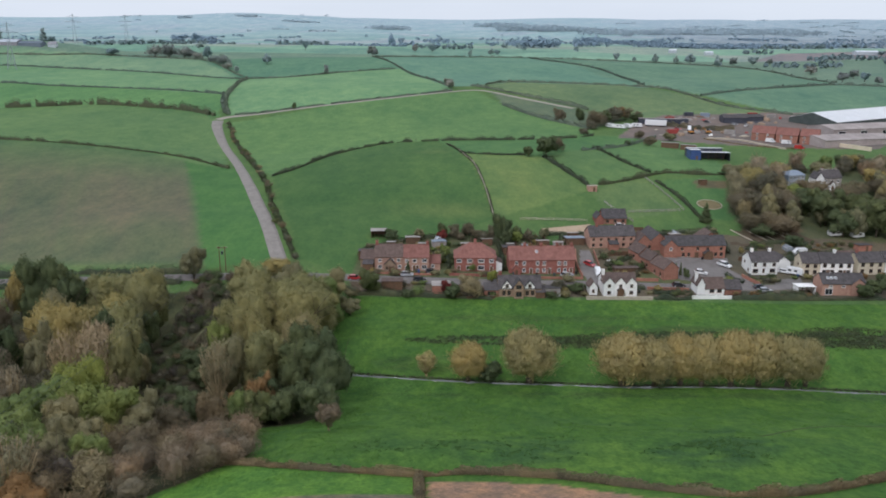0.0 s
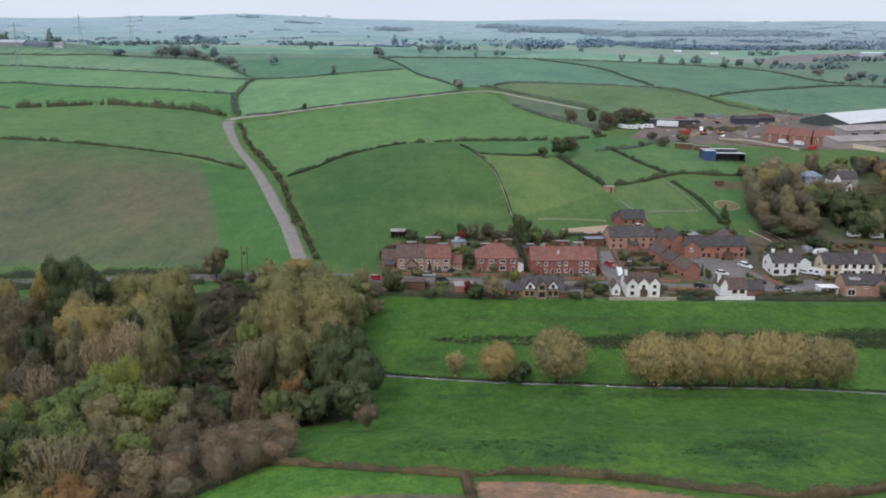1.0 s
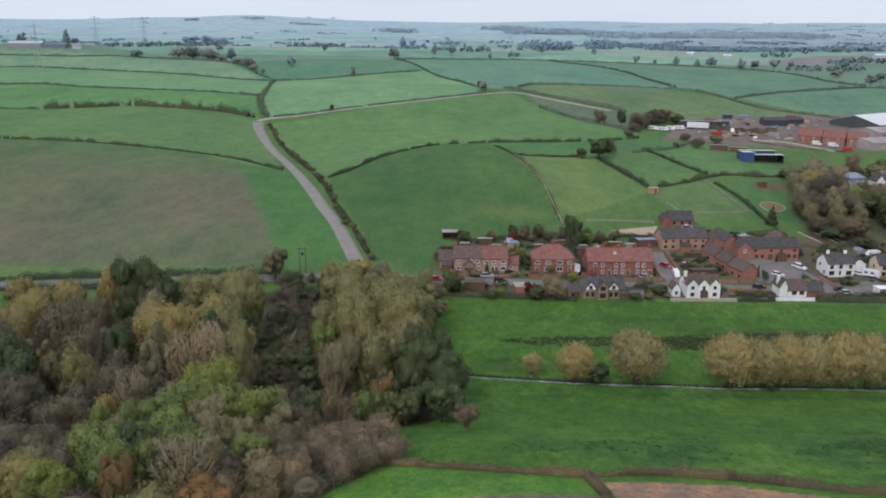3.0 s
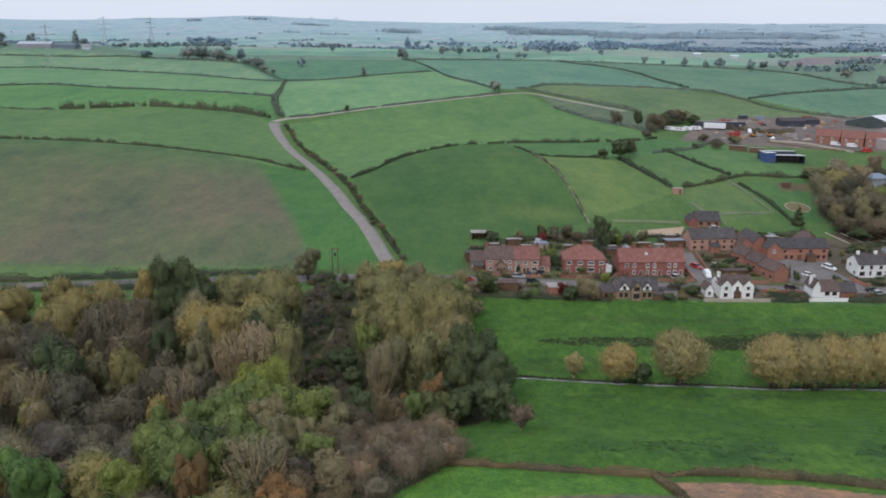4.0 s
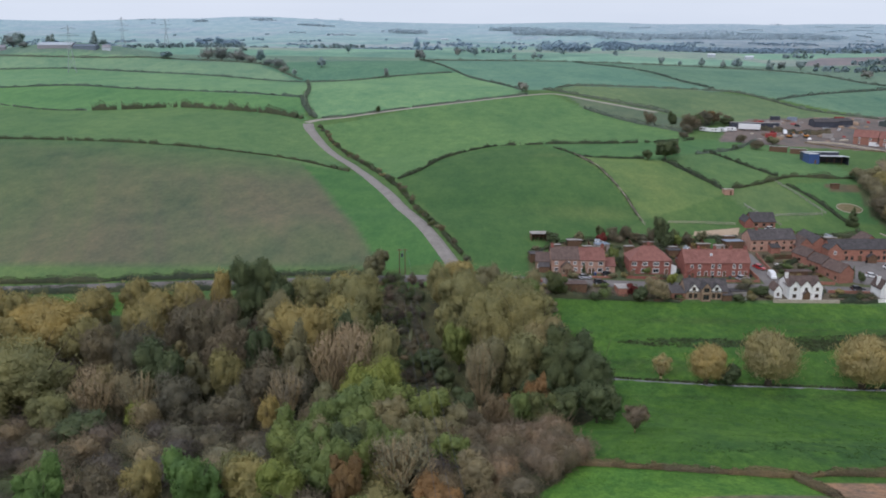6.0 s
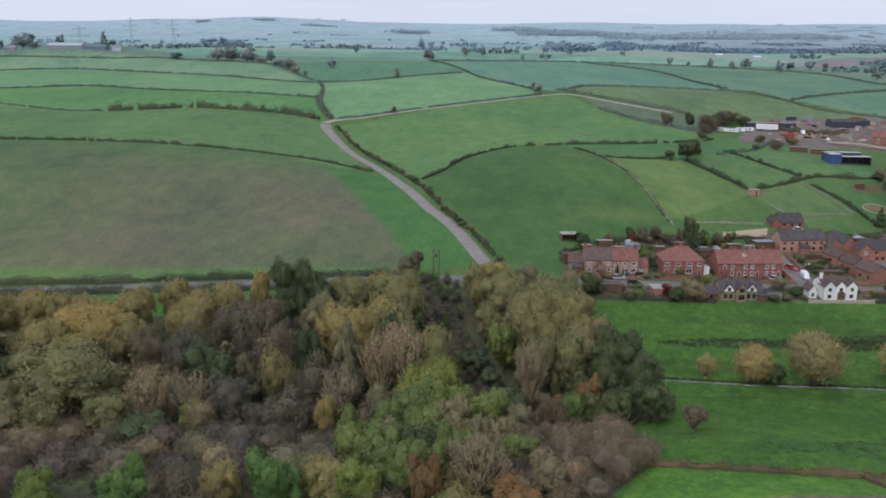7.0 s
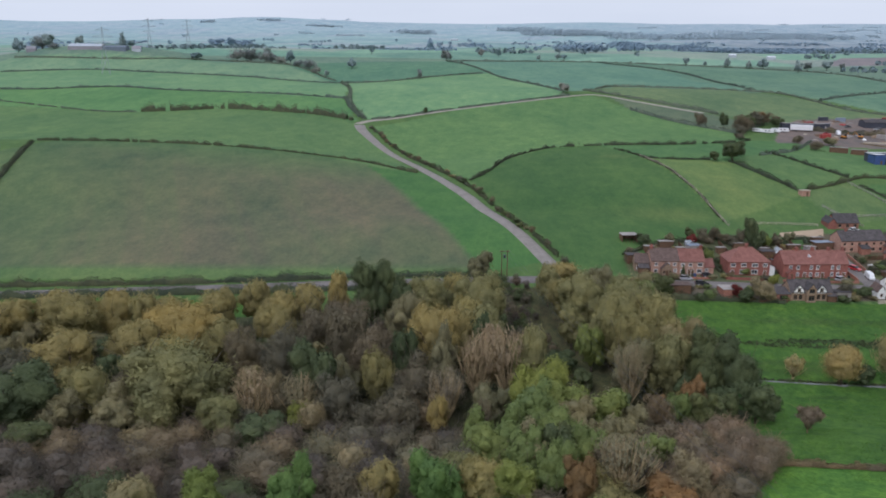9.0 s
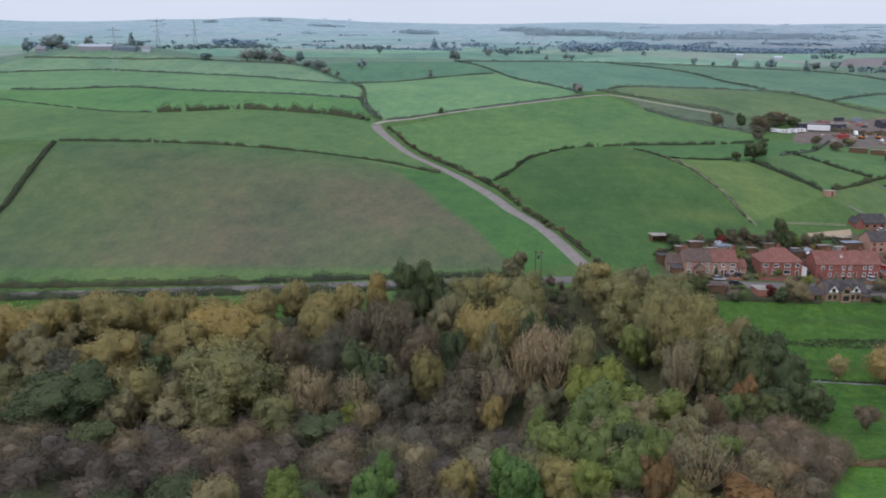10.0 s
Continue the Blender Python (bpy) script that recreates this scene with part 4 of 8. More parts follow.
WOOD_FILL = [
    (-33, 205, 15, 12, "willow"), (-34, 226, 13, 12, "olive"), (-36, 190, 17, 12, "willow"), (-46, 226, 15, 12, "olive"), (-42, 204, 17, 13, "willow"), (-31, 176, 15, 9, "olive"),
    (-64, 113, 7.5, 8, "brown"), (-56, 116, 8.5, 7, "leafy"), (-70, 117, 9.5, 8, "ivy"), (-60, 122, 10, 8, "olive"), (-75, 112, 10, 8, "olive"), (-52, 108, 7, 7, "bare"), (-81, 116, 9, 8, "leafy"), (-73, 128, 12, 9.5, "leafy"), (-78, 121, 11, 8.5, "leafy"), (-70, 121, 11, 8.5, "leafy"), (-66, 127, 11, 8.5, "olive"), (-77, 110.5, 10.5, 7.5, "leafy"), (-71, 112, 11, 6.5, "dark"), (-83, 124, 10, 8, "leafy"), (-66, 116, 10, 7, "leafy"), (-62, 117, 9, 7, "olive"), (-69.5, 107, 9.5, 6, "leafy"), (-52, 126, 7, 7, "brown"), (-87, 107, 8, 7, "willow"), (-56, 148, 7, 6, "brown"), (-52, 143, 8, 7, "brown"), (-46, 149, 9.5, 7, "brown"), (-55, 222, 14, 10, "gold"), (-46, 196, 17, 11, "gold"), (-56, 200, 13, 8, "willow"), (-53, 186, 14, 8, "leafy"), (-76.5, 207, 15, 6, "ivy"), (-75.5, 198, 11, 5, "ivy"), (-86, 226, 14, 10, "willow"),
    (-80, 190, 17, 11, "willow"), (-84, 198, 17, 11, "willow"), (-100, 198, 17, 12, "olive"), (-115, 194, 18, 12, "brown"), (-136, 176, 15, 12, "grey"), (-152, 172, 16, 12, "willow"),
]

for rows, grp in ((WOOD_FRONT, "trees of the wood"), (WOOD_GREEN, "trees of the wood"), (WOOD_MIDDLE, "trees of the wood"), (WOOD_BACK, "trees of the wood"), (WOOD_EAST, "trees of the wood"), (WOOD_FILL, "trees of the wood"), (STREAM_TREES, "willows along the stream")):
    for x, y, h, w, kind in rows:
        plant({"skeleton": "bare", "vase": "pink", "wisp": "pollard"}.get(kind, kind), x, y, h, shape="skeleton" if kind in ("skeleton", "vase", "wisp") else None, w=w * (1.3 if rows is STREAM_TREES else 1.18), group=grp)

def cut(y):
    """The middle of the strip kept low under the power line."""
    return float(np.interp(y, [140, 160, 184, 205, 250], [-57, -61, -65.5, -68, -71]))


plant("tan", -21.0, 137.2, 5.8, 6.4, shape="fan", label="lone small tree with pale brown twigs", group="willows along the stream")

# scrub and young growth between the named trees
rng = np.random.default_rng(11)
named = [(r[0], r[1], r[3]) for rows in (WOOD_FRONT, WOOD_GREEN, WOOD_MIDDLE, WOOD_BACK, WOOD_EAST, WOOD_FILL) for r in rows]
spots = []
for _ in range(9000):
    x, y = rng.uniform(-225, -28), rng.uniform(92, 205)
    if not inside(np.array([x]), np.array([y]), WOODLAND)[0] or (y > 158 and x > -62) or (y > 140 and x > -50) or (y > 148 and abs(x - cut(y)) < 7):
        continue
    if (y > 140 or x > -92) and any((x - a) ** 2 + (y - b) ** 2 < (0.3 * w + 2) ** 2 for a, b, w in named):
        continue
    gap = 4.2 if x > -54 and y < 142 else 6.3 if y < 142 else 7.0
    if all((x - a) ** 2 + (y - b) ** 2 > gap ** 2 for a, b in spots):
        spots.append((x, y))
for x, y in spots:
    edge = y < 142
    if edge:
        kind = str(rng.choice(["leafy", "olive", "willow", "ivy", "leafy", "brown"] if -84 < x < -59 and y < 136 else ["mauve", "mauve", "brown", "brown", "grey", "bare"] if x < -56 and (x > -118 or y > 112) else ["tan", "brown", "tan", "hedge_brown", "tan"] if x > -56 else ["mauve", "mauve", "dark"] if x < -75 else ["brown", "brown", "olive", "hedge_brown"]))
        plant(kind, x, y, rng.uniform(4.2, 7.4), rng.uniform(7.0, 10.5) if x < -54 else rng.uniform(5.5, 8.0), shape="scrub", label=("leafless brown" if kind in TWIGGY else "leafy green") + " scrub at the edge of the wood", group="scrub of the wood", name="shrub")
    else:
        kind = str(rng.choice(["grey", "mauve", "brown", "olive", "dark", "grey", "bare", "olive"]))
        plant(kind, x, y, rng.uniform(6.5, 11), rng.uniform(6.5, 9.5), label="young tree crowded inside the wood", group="scrub of the wood", name="sapling")

# brambles and cut growth under the power line, with a trodden path
rng = np.random.default_rng(12)
for _ in range(230):
    y = rng.uniform(152, 247)
    x = cut(y) + rng.uniform(-6.5, 6.5)
    kind = str(rng.choice(["ivy", "dark", "mauve", "brown", "grey", "grey"]))
    plant(kind, x, y, rng.uniform(1.5, 4.0), rng.uniform(2.2, 4.0), shape="scrub", label="low bramble thicket under the power line", group="scrub of the wood", name="bramble", low=True)
tagged(strip("footpath", [(-66.5, 232), (-66, 215), (-66.5, 200), (-69, 190), (-67, 182), (-64, 175), (-62, 168)], 0.9, worn("trodden_grass", (0.11, 0.12, 0.06), (0.16, 0.155, 0.085), 0.5, 0.95, 0.1, 3), 0.25), "narrow trodden path through brambles", "path", kind="structure")

# ---- rushes and rough grass ----
def tufts(name, spots, tall, kind, seed, label, blades=7):
    """Clumps of blades, too many to count."""
    rng = np.random.default_rng(seed)
    c = np.repeat(np.array(spots), blades, 0)
    n = len(c)
    c = c + rng.normal(0, 0.22, (n, 2))
    base = np.concatenate([c, height(c[:, 0], c[:, 1])[:, None]], 1)
    o = rng.normal(0, 0.45, (n, 3))
    o[:, 2] = 1
    t = base + o * (tall * rng.uniform(0.5, 1.2, (n, 1)))
    side = np.cross(o, rng.normal(0, 1, (n, 3)))
    side *= 0.07 / (np.linalg.norm(side, axis=1)[:, None] + 1e-9)
    P = np.stack([base - side * 1.6, base + side * 1.6, t], 1).reshape(-1, 3)
    tagged(new(name, array_mesh(name, P, np.arange(n * 3).reshape(n, 3), LEAVES[kind])), label, "grass", kind="stuff")


rng = np.random.default_rng(8)
spots = []
for wx, wy, rx, ry, amount in WET:
    k = int(rx * ry * 6 * amount) if wy > 190 and amount > 0.6 else 0
    spots += [(wx + rx * math.sqrt(u) * math.cos(v), wy + ry * math.sqrt(u) * math.sin(v)) for u, v in zip(rng.random(k), rng.uniform(0, 6.28, k))]
tufts("rushes", spots, 0.3, "rush", 1, "dark rush clumps in the wet meadow")
spots = [(wx + rx * math.sqrt(u) * math.cos(v), wy + ry * math.sqrt(u) * math.sin(v)) for wx, wy, rx, ry, amount in WET if wy < 150 for u, v in rng.uniform((0, 0), (1, 6.28), (int(rx * ry * 3 * amount), 2))]
spots = [p for p in spots if float(mottle(np.array(p[0] / 6), np.array(p[1] / 1.6))) > 0.5]
tufts("tussocks", spots, 0.22, "tussock", 9, "dark green tussocks on the uneven meadow", 8)
turf = np.stack([rng.uniform(-42, 125, 60000), rng.uniform(108, 236, 60000)], 1)
turf = turf[~inside(turf[:, 0], turf[:, 1], WOODLAND) & (mottle(turf[:, 0] / 4, turf[:, 1] / 5) > 0.42) & (np.abs(turf[:, 1] - 179.5) > 3) & ((turf[:, 1] > 132) | (turf[:, 0] < -10)) & (turf[:, 0] < 0.62 * turf[:, 1] + 8)]
tufts("meadow_grass", turf, 0.10, "turf", 5, "grazed meadow grass in uneven tussocks", 3)
tagged(strip("footpath", [(57, 132), (62, 136), (67.6, 139.5), (78.6, 143.1), (92, 145)], 0.5, worn("cattle_track", (0.05, 0.075, 0.03), (0.075, 0.10, 0.04), 0.5, 0.95, 0.1, 3), 0.03), "faint trodden track across the meadow", "path", kind="structure")
bank = along([(x, y + 0.9) for x, y in STREAM[1:-1]], 0.35)
bank = bank[rng.random(len(bank)) < 0.8]
tufts("bank_grass", bank, 0.6, "hedge", 2, "rough dark grass on the stream bank", 9)
# ---- hedges ----
def hedge(points, tall, wide, kind="hedge", gaps=0.0, leaf=0.13, per=60, seed=0, label="clipped field hedge", lumps=0.25):
    """A hedge: a lumpy core with small leaf clumps all over it."""
    rng = np.random.default_rng(seed + int(abs(points[0][0]) * 10))
    c = along(points, 0.8)
    n = len(c)
    d = np.gradient(c, axis=0)
    nv = np.stack([-d[:, 1], d[:, 0]], 1) / (np.hypot(*d.T)[:, None] + 1e-9)
    wob = np.convolve(rng.normal(0, 1, n + 12), np.ones(5) / 5, "same")[6:6 + n] * 2
    H, W = tall * (1 + lumps * wob), wide * (1 + 0.6 * lumps * np.roll(wob, 3))
    keep = np.ones(n, bool)
    if gaps:
        keep = np.convolve(rng.random(n + 8), np.ones(4) / 4, "same")[4:4 + n] > 0.8 * gaps
    m = int(per * n * 0.8)
    k = rng.integers(0, n, m)
    k = k[keep[k]]
    m = len(k)
    a = rng.uniform(0, math.pi, m)
    r = np.where(rng.random(m) < 0.8, rng.uniform(0.85, 1.08, m), rng.uniform(0.3, 0.9, m))
    off, up = np.cos(a) * r * W[k] * 0.5, np.sin(a) ** 0.7 * r * H[k]
    P = c[k] + rng.uniform(-0.5, 0.5, (m, 1)) * d[k] + nv[k] * off[:, None]
    Z = height(P[:, 0], P[:, 1]) + np.maximum(up, 0.05)
    N = np.concatenate([nv[k] * np.cos(a)[:, None], np.sin(a)[:, None]], 1)
    # the dense heart: an arched band along the line, left out where the hedge has gaps
    arc = np.linspace(0, math.pi, 6)
    Q = c[:, None, :] + nv[:, None, :] * (np.cos(arc)[None, :, None] * (0.33 * W)[:, None, None])
    heart = np.concatenate([Q, (height(Q[..., 0], Q[..., 1]) + np.sin(arc)[None, :] ** 0.7 * (0.7 * H)[:, None] - 0.1)[..., None]], -1).reshape(-1, 3)
    i = np.arange(n * 6).reshape(n, 6)
    band = np.stack([i[:-1, :-1], i[:-1, 1:], i[1:, 1:], i[1:, :-1]], -1)[keep[:-1] & keep[1:]].reshape(-1, 4)
    band = np.concatenate([band[:, [0, 1, 2]], band[:, [0, 2, 3]]])
    v, f = leaf_quads(rng, np.concatenate([P, Z[:, None]], 1), N, leaf * 1.2, 1.0)
    side_n = nv[:, None, :] * np.cos(arc)[None, :, None]
    soft = np.concatenate([np.repeat(N + rng.normal(0, 0.3, N.shape), 4, 0), np.concatenate([side_n, np.repeat(np.sin(arc)[None, :, None], n, 0)], -1).reshape(-1, 3)])
    soft /= np.linalg.norm(soft, axis=1)[:, None] + 1e-9
    if per < 60:
        return tagged(new("hedge", array_mesh("hedge", np.concatenate([v, heart]), np.concatenate([f[:, :3], band + len(v)]), LEAVES[kind], False, soft)), label, "hedge", "field hedges")
    # near hedges are built bush by bush
    root, run = new("hedge"), 10
    own = (band // 6).min(1) // run
    for g in range((n - 1) // run + 1):
        lv, hb = f[k // run == g][:, :3], band[own == g]
        if len(lv) < 4:
            continue
        tri = np.concatenate([lv, hb + len(v)])
        used, tri = np.unique(tri, return_inverse=True)
        part("hedge_bush", array_mesh("hedge_bush", np.concatenate([v, heart])[used], tri.reshape(-1, 3), LEAVES[kind], False, soft[used]), root)
    return tagged(root, label, "hedge", "field hedges")


# the hedge round the ploughed field, grown out unevenly
NEAR = [(-37, 119.8), (-23.5, 114.2), (-12.4, 111.2), (-3.6, 109.8), (5.9, 110.9), (18.6, 108.6), (26.3, 104.8), (37, 99.8), (48.9, 99.8), (67.8, 109.6), (90, 120)]
hedge(NEAR, 1.1, 1.7, "hedge_brown", 0, 0.09, 380, lumps=0.4, label="brown autumn hedge between meadow and ploughed field")
hedge([(-3.5, 109.2), (-3.2, 102), (-2.8, 92)], 1.1, 1.6, "hedge_brown", 0, 0.09, 380, lumps=0.4, label="brown autumn hedge between meadow and ploughed field")
HEDGES = [
    ([(-300, 416), (-265, 419.4), (-236.5, 421.6), (-212.5, 422.6), (-186.1, 422.1), (-156.6, 420.7), (-131.5, 414.5), (-103.9, 391.2)], 1.6, 1.8, 0.3),
    ([(-439.2, 620.4), (-384.2, 593.7), (-333.5, 569.2), (-305.3, 567)], 1.3, 1.6, 0.42),
    ([(-305.3, 567), (-274.9, 576.6), (-247, 585.8), (-207.9, 577), (-177.3, 567.1), (-153.4, 550.3)], 6.4, 5.5, 0.34),
    ([(-453.5, 665.4), (-417.6, 667.1), (-367.6, 688), (-316.3, 667.5), (-262, 656.5), (-214.3, 647), (-168.3, 631.3)], 2.0, 2.6, 0.2),
    ([(-640, 850), (-564.1, 856.7), (-466.9, 875), (-403.9, 866), (-305.9, 843), (-257.6, 832.8), (-216.7, 827.1), (-195.9, 822.3)], 2.2, 2.8, 0.0),
    ([(-575.5, 933.5), (-506.0, 922.5), (-439.7, 927.7), (-381.7, 952.1), (-282.3, 958.8), (-204.2, 845.4)], 2.4, 3.0, 0.0),
    ([(-194.7, 822.1), (-169.4, 676.8), (-164.4, 629.2), (-157, 592.9), (-145.6, 555.6)], 3.5, 4.5, 0.2),
    ([(-167.9, 631.4), (-160, 597), (-149.7, 562.8)], 3.0, 4.0, 0.3),
    ([(-194.7, 822.1), (-147.2, 820), (-107, 849.6), (-51.3, 884.6)], 2.4, 3.0, 0.0),
    ([(-89.8, 1070), (-45.4, 885.1), (-13.1, 756.4), (4.4, 675.5)], 2.2, 3.0, 0.1),
    ([(-140.7, 555.5), (-125.1, 564.5), (-98.2, 586.5), (-56.2, 613), (-15.3, 637), (6.4, 651)], 1.7, 2.0, 0.3),
    ([(35.4, 697.9), (56.6, 727.5), (104.9, 719), (149.3, 697.6), (176.8, 674.8), (189.5, 638.7), (205.6, 594.7), (243.7, 558.7)], 2.6, 3.4, 0.0),
    ([(23.1, 685.9), (42.1, 655.5), (65.8, 626), (91.2, 596), (100.5, 577)], 2.8, 4.5, 0.0),
    ([(42.7, 595.6), (59.2, 556.5), (77.4, 522.6), (89.7, 499.9)], 2.2, 3.0, 0.0),
    ([(-78.7, 370.9), (-69.5, 389.9), (-55.5, 431.2), (-33.3, 456.6), (-14.3, 457.4), (4.7, 456.9), (36.4, 456.5), (69.1, 464.5), (86.9, 474.3)], 1.9, 2.0, 0.36),
    ([(-1.6, 456), (8.6, 408.5), (14.6, 378), (17.3, 349.1), (19, 329.9), (19.8, 311.1)], 0.9, 1.2, 0.5),
    ([(8.5, 405.1), (23.7, 399.3), (40.2, 397.8)], 1.3, 1.6, 0.2),
    ([(48.6, 393.9), (55.4, 367.6), (63.9, 342.1)], 1.8, 2.6, 0.1),
    ([(78.4, 425.9), (85.4, 388.3), (93.9, 367.1)], 1.8, 2.4, 0.1),
    ([(67.2, 347.1), (80.9, 354), (100.3, 366.9), (114.4, 366.7), (130, 367.4)], 2.0, 2.2, 0.1),
    ([(93.4, 354.3), (99.8, 331.7), (102.4, 316.1)], 1.7, 2.0, 0.1),
    ([(70.4, 413.4), (95.1, 434.7), (123.4, 475.8)], 1.8, 2.4, 0.25),
    ([(-138.5, 529.5), (-123.5, 482), (-109.5, 445), (-91.8, 394.7), (-78.6, 355.2), (-66.6, 313.8), (-57, 284.1), (-49.4, 262)], 1.5, 2.4, 0.42),
    ([(197.6, 636.6), (231.6, 660.2), (291.9, 697.7), (347.9, 736.4), (381.9, 717.1), (470, 700)], 2.6, 3.6, 0.0),
    ([(-91.6, 1079.8), (88.4, 1140), (202, 1132), (303, 1082.2), (355.2, 963.9), (367.1, 777.7)], 2.6, 3.6, 0.0),
    ([(116.6, 1140), (145.2, 1003), (173.9, 871.3), (170.5, 706.9)], 2.4, 3.0, 0.0),
    ([(-299.4, 409.2), (-285.4, 358.1), (-278.1, 322.7), (-275, 300)], 2.2, 2.6, 0.1),
    ([(-330, 237.5), (-250.8, 239.7), (-205.2, 241.3), (-170.1, 243.5), (-127.4, 247.4), (-80, 250)], 1.9, 2.6, 0.0),
    ([(-330, 230), (-246.9, 232.3), (-202.8, 234.8), (-154.8, 238.2), (-110, 241.3), (-82, 243.2)], 2.3, 2.6, 0.0),
    ([(90, 239.6), (108.3, 240.5), (136.7, 241), (170, 243)], 1.9, 2.8, 0.0),
    ([(65.5, 238), (76.6, 238.4)], 1.7, 2.6, 0.0),
    ([(-30.2, 238.4), (-14.5, 237.6), (-0.6, 237), (14.9, 236)], 1.8, 2.6, 0.1),
]
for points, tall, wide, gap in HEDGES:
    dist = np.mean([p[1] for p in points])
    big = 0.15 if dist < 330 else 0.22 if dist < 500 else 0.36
    # hedges past 440 m wear the leaf with haze in its colour
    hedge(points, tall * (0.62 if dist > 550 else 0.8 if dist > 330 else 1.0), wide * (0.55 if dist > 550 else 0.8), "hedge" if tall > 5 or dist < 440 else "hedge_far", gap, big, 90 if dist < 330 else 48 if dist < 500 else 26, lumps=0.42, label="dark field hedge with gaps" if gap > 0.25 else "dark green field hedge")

# bushes grown up beside the lane
rng = np.random.default_rng(17)
side = along([(-138.5, 529.5), (-123.5, 482), (-109.5, 445), (-91.8, 394.7), (-78.6, 355.2), (-66.6, 313.8), (-57, 284.1), (-49.4, 262)], 3.4)
for x, y in side:
    if rng.random() < 0.5:
        kind = str(rng.choice(["ivy", "brown", "grey", "brown", "olive"]))
        plant(kind, x + rng.normal(0, 0.8), y + rng.normal(0, 1.0), rng.uniform(1.6, 3.6), rng.uniform(2.4, 4.4), shape="scrub", label="rough roadside bush with " + {"brown": "bare brown twigs", "grey": "bare grey twigs", "ivy": "ivy-green leaves", "dark": "dark green leaves", "olive": "olive leaves"}[kind], group="bushes beside the lane", name="roadside_bush", low=True)

# ---- houses ----
MAT = {
    "brick": worn("red_brick", (0.255, 0.115, 0.080), (0.395, 0.195, 0.142), 1.1, 0.9, 0.2, 7),
    "brick_pale": worn("pale_red_brick", (0.33, 0.19, 0.14), (0.47, 0.29, 0.22), 1.0, 0.9, 0.2, 7),
    "brick_dark": worn("dark_red_brick", (0.215, 0.08, 0.062), (0.33, 0.138, 0.108), 1.0, 0.9, 0.2, 7),
    "white": worn("white_render", (0.76, 0.75, 0.72), (0.88, 0.87, 0.84), 0.4, 0.85, 0.2, 6, 0.1),
    "cream": worn("cream_render", (0.56, 0.48, 0.35), (0.68, 0.60, 0.46), 0.4, 0.85, 0.2, 6, 0.1),
    "tile_red": worn("red_clay_tile", (0.165, 0.075, 0.061), (0.265, 0.125, 0.102), 0.7, 0.85, 0.2, 4, 0.6),
    "tile_brown": worn("brown_clay_tile", (0.085, 0.06, 0.052), (0.155, 0.112, 0.096), 0.8, 0.85, 0.2, 4, 0.6),
    "slate": worn("grey_slate", (0.053, 0.048, 0.048), (0.113, 0.102, 0.102), 0.8, 0.85, 0.15, 4, 0.5),
    "paint": worn("white_paint", (0.72, 0.72, 0.70), (0.84, 0.84, 0.82), 2, 0.5, 0.4, 20, 0.05),
    "timber": worn("stained_timber", (0.10, 0.06, 0.035), (0.17, 0.10, 0.06), 2, 0.7, 0.3, 20),
    "stone": worn("buff_stone", (0.36, 0.31, 0.24), (0.50, 0.44, 0.35), 1.2, 0.9, 0.2, 7),
    "villa_stone": worn("grey_ashlar", (0.26, 0.235, 0.21), (0.38, 0.35, 0.315), 1.2, 0.9, 0.2, 7),
    "steel": worn("pale_steel_sheet", (0.55, 0.56, 0.57), (0.68, 0.69, 0.70), 0.2, 0.5, 0.4, 3, 0.1),
    "steel_dark": worn("dark_steel_sheet", (0.03, 0.035, 0.05), (0.06, 0.065, 0.085), 0.3, 0.5, 0.4, 3, 0.1),
    "blue": worn("blue_painted_steel", (0.03, 0.06, 0.17), (0.05, 0.09, 0.24), 0.5, 0.5, 0.4, 4, 0.1),
    "steel_green": worn("dark_green_steel_sheet", (0.05, 0.065, 0.06), (0.085, 0.10, 0.095), 0.3, 0.6, 0.3, 3, 0.1),
    "red_steel": worn("red_painted_steel", (0.25, 0.04, 0.035), (0.33, 0.06, 0.05), 0.5, 0.6, 0.3, 4, 0.1),
    "blue_grey": worn("blue_grey_sheet", (0.16, 0.20, 0.25), (0.24, 0.28, 0.34), 0.5, 0.5, 0.4, 4, 0.1),
    "concrete": worn("concrete", (0.25, 0.225, 0.205), (0.38, 0.35, 0.325), 0.35, 0.9, 0.2, 3),
    "stone_brown": worn("brown_sandstone", (0.22, 0.15, 0.10), (0.36, 0.26, 0.185), 1.2, 0.9, 0.2, 7),
    "site_roof": worn("weathered_fibre_cement", (0.27, 0.235, 0.22), (0.40, 0.35, 0.33), 0.15, 0.9, 0.2, 2),
    "yellow_steel": worn("yellow_orange_steel", (0.42, 0.17, 0.03), (0.55, 0.25, 0.05), 1.0, 0.6, 0.3, 6),
    # far buildings: brick and sheet greyed and blued, haze painted into the base colour
    "far_pink": worn("hazy_brick", (0.24, 0.235, 0.26), (0.28, 0.27, 0.29), 0.2, 0.9),
    "far_pale": worn("hazy_pale_sheet", (0.38, 0.42, 0.46), (0.44, 0.48, 0.52), 0.2, 0.8),
    "far_dark": worn("hazy_dark_sheet", (0.13, 0.16, 0.20), (0.16, 0.19, 0.23), 0.2, 0.8),
    "far_white": worn("hazy_white_sheet", (0.6, 0.64, 0.68), (0.68, 0.72, 0.76), 0.2, 0.8),
    "rubber": worn("black_rubber", (0.015, 0.015, 0.016), (0.03, 0.03, 0.03), 4, 0.8, 0.2, 20),
}
glass, gnt, gb = material("window_glass", 0.08, 0, 0.6)
gb.inputs["Base Color"].default_value = (0.02, 0.024, 0.028, 1)


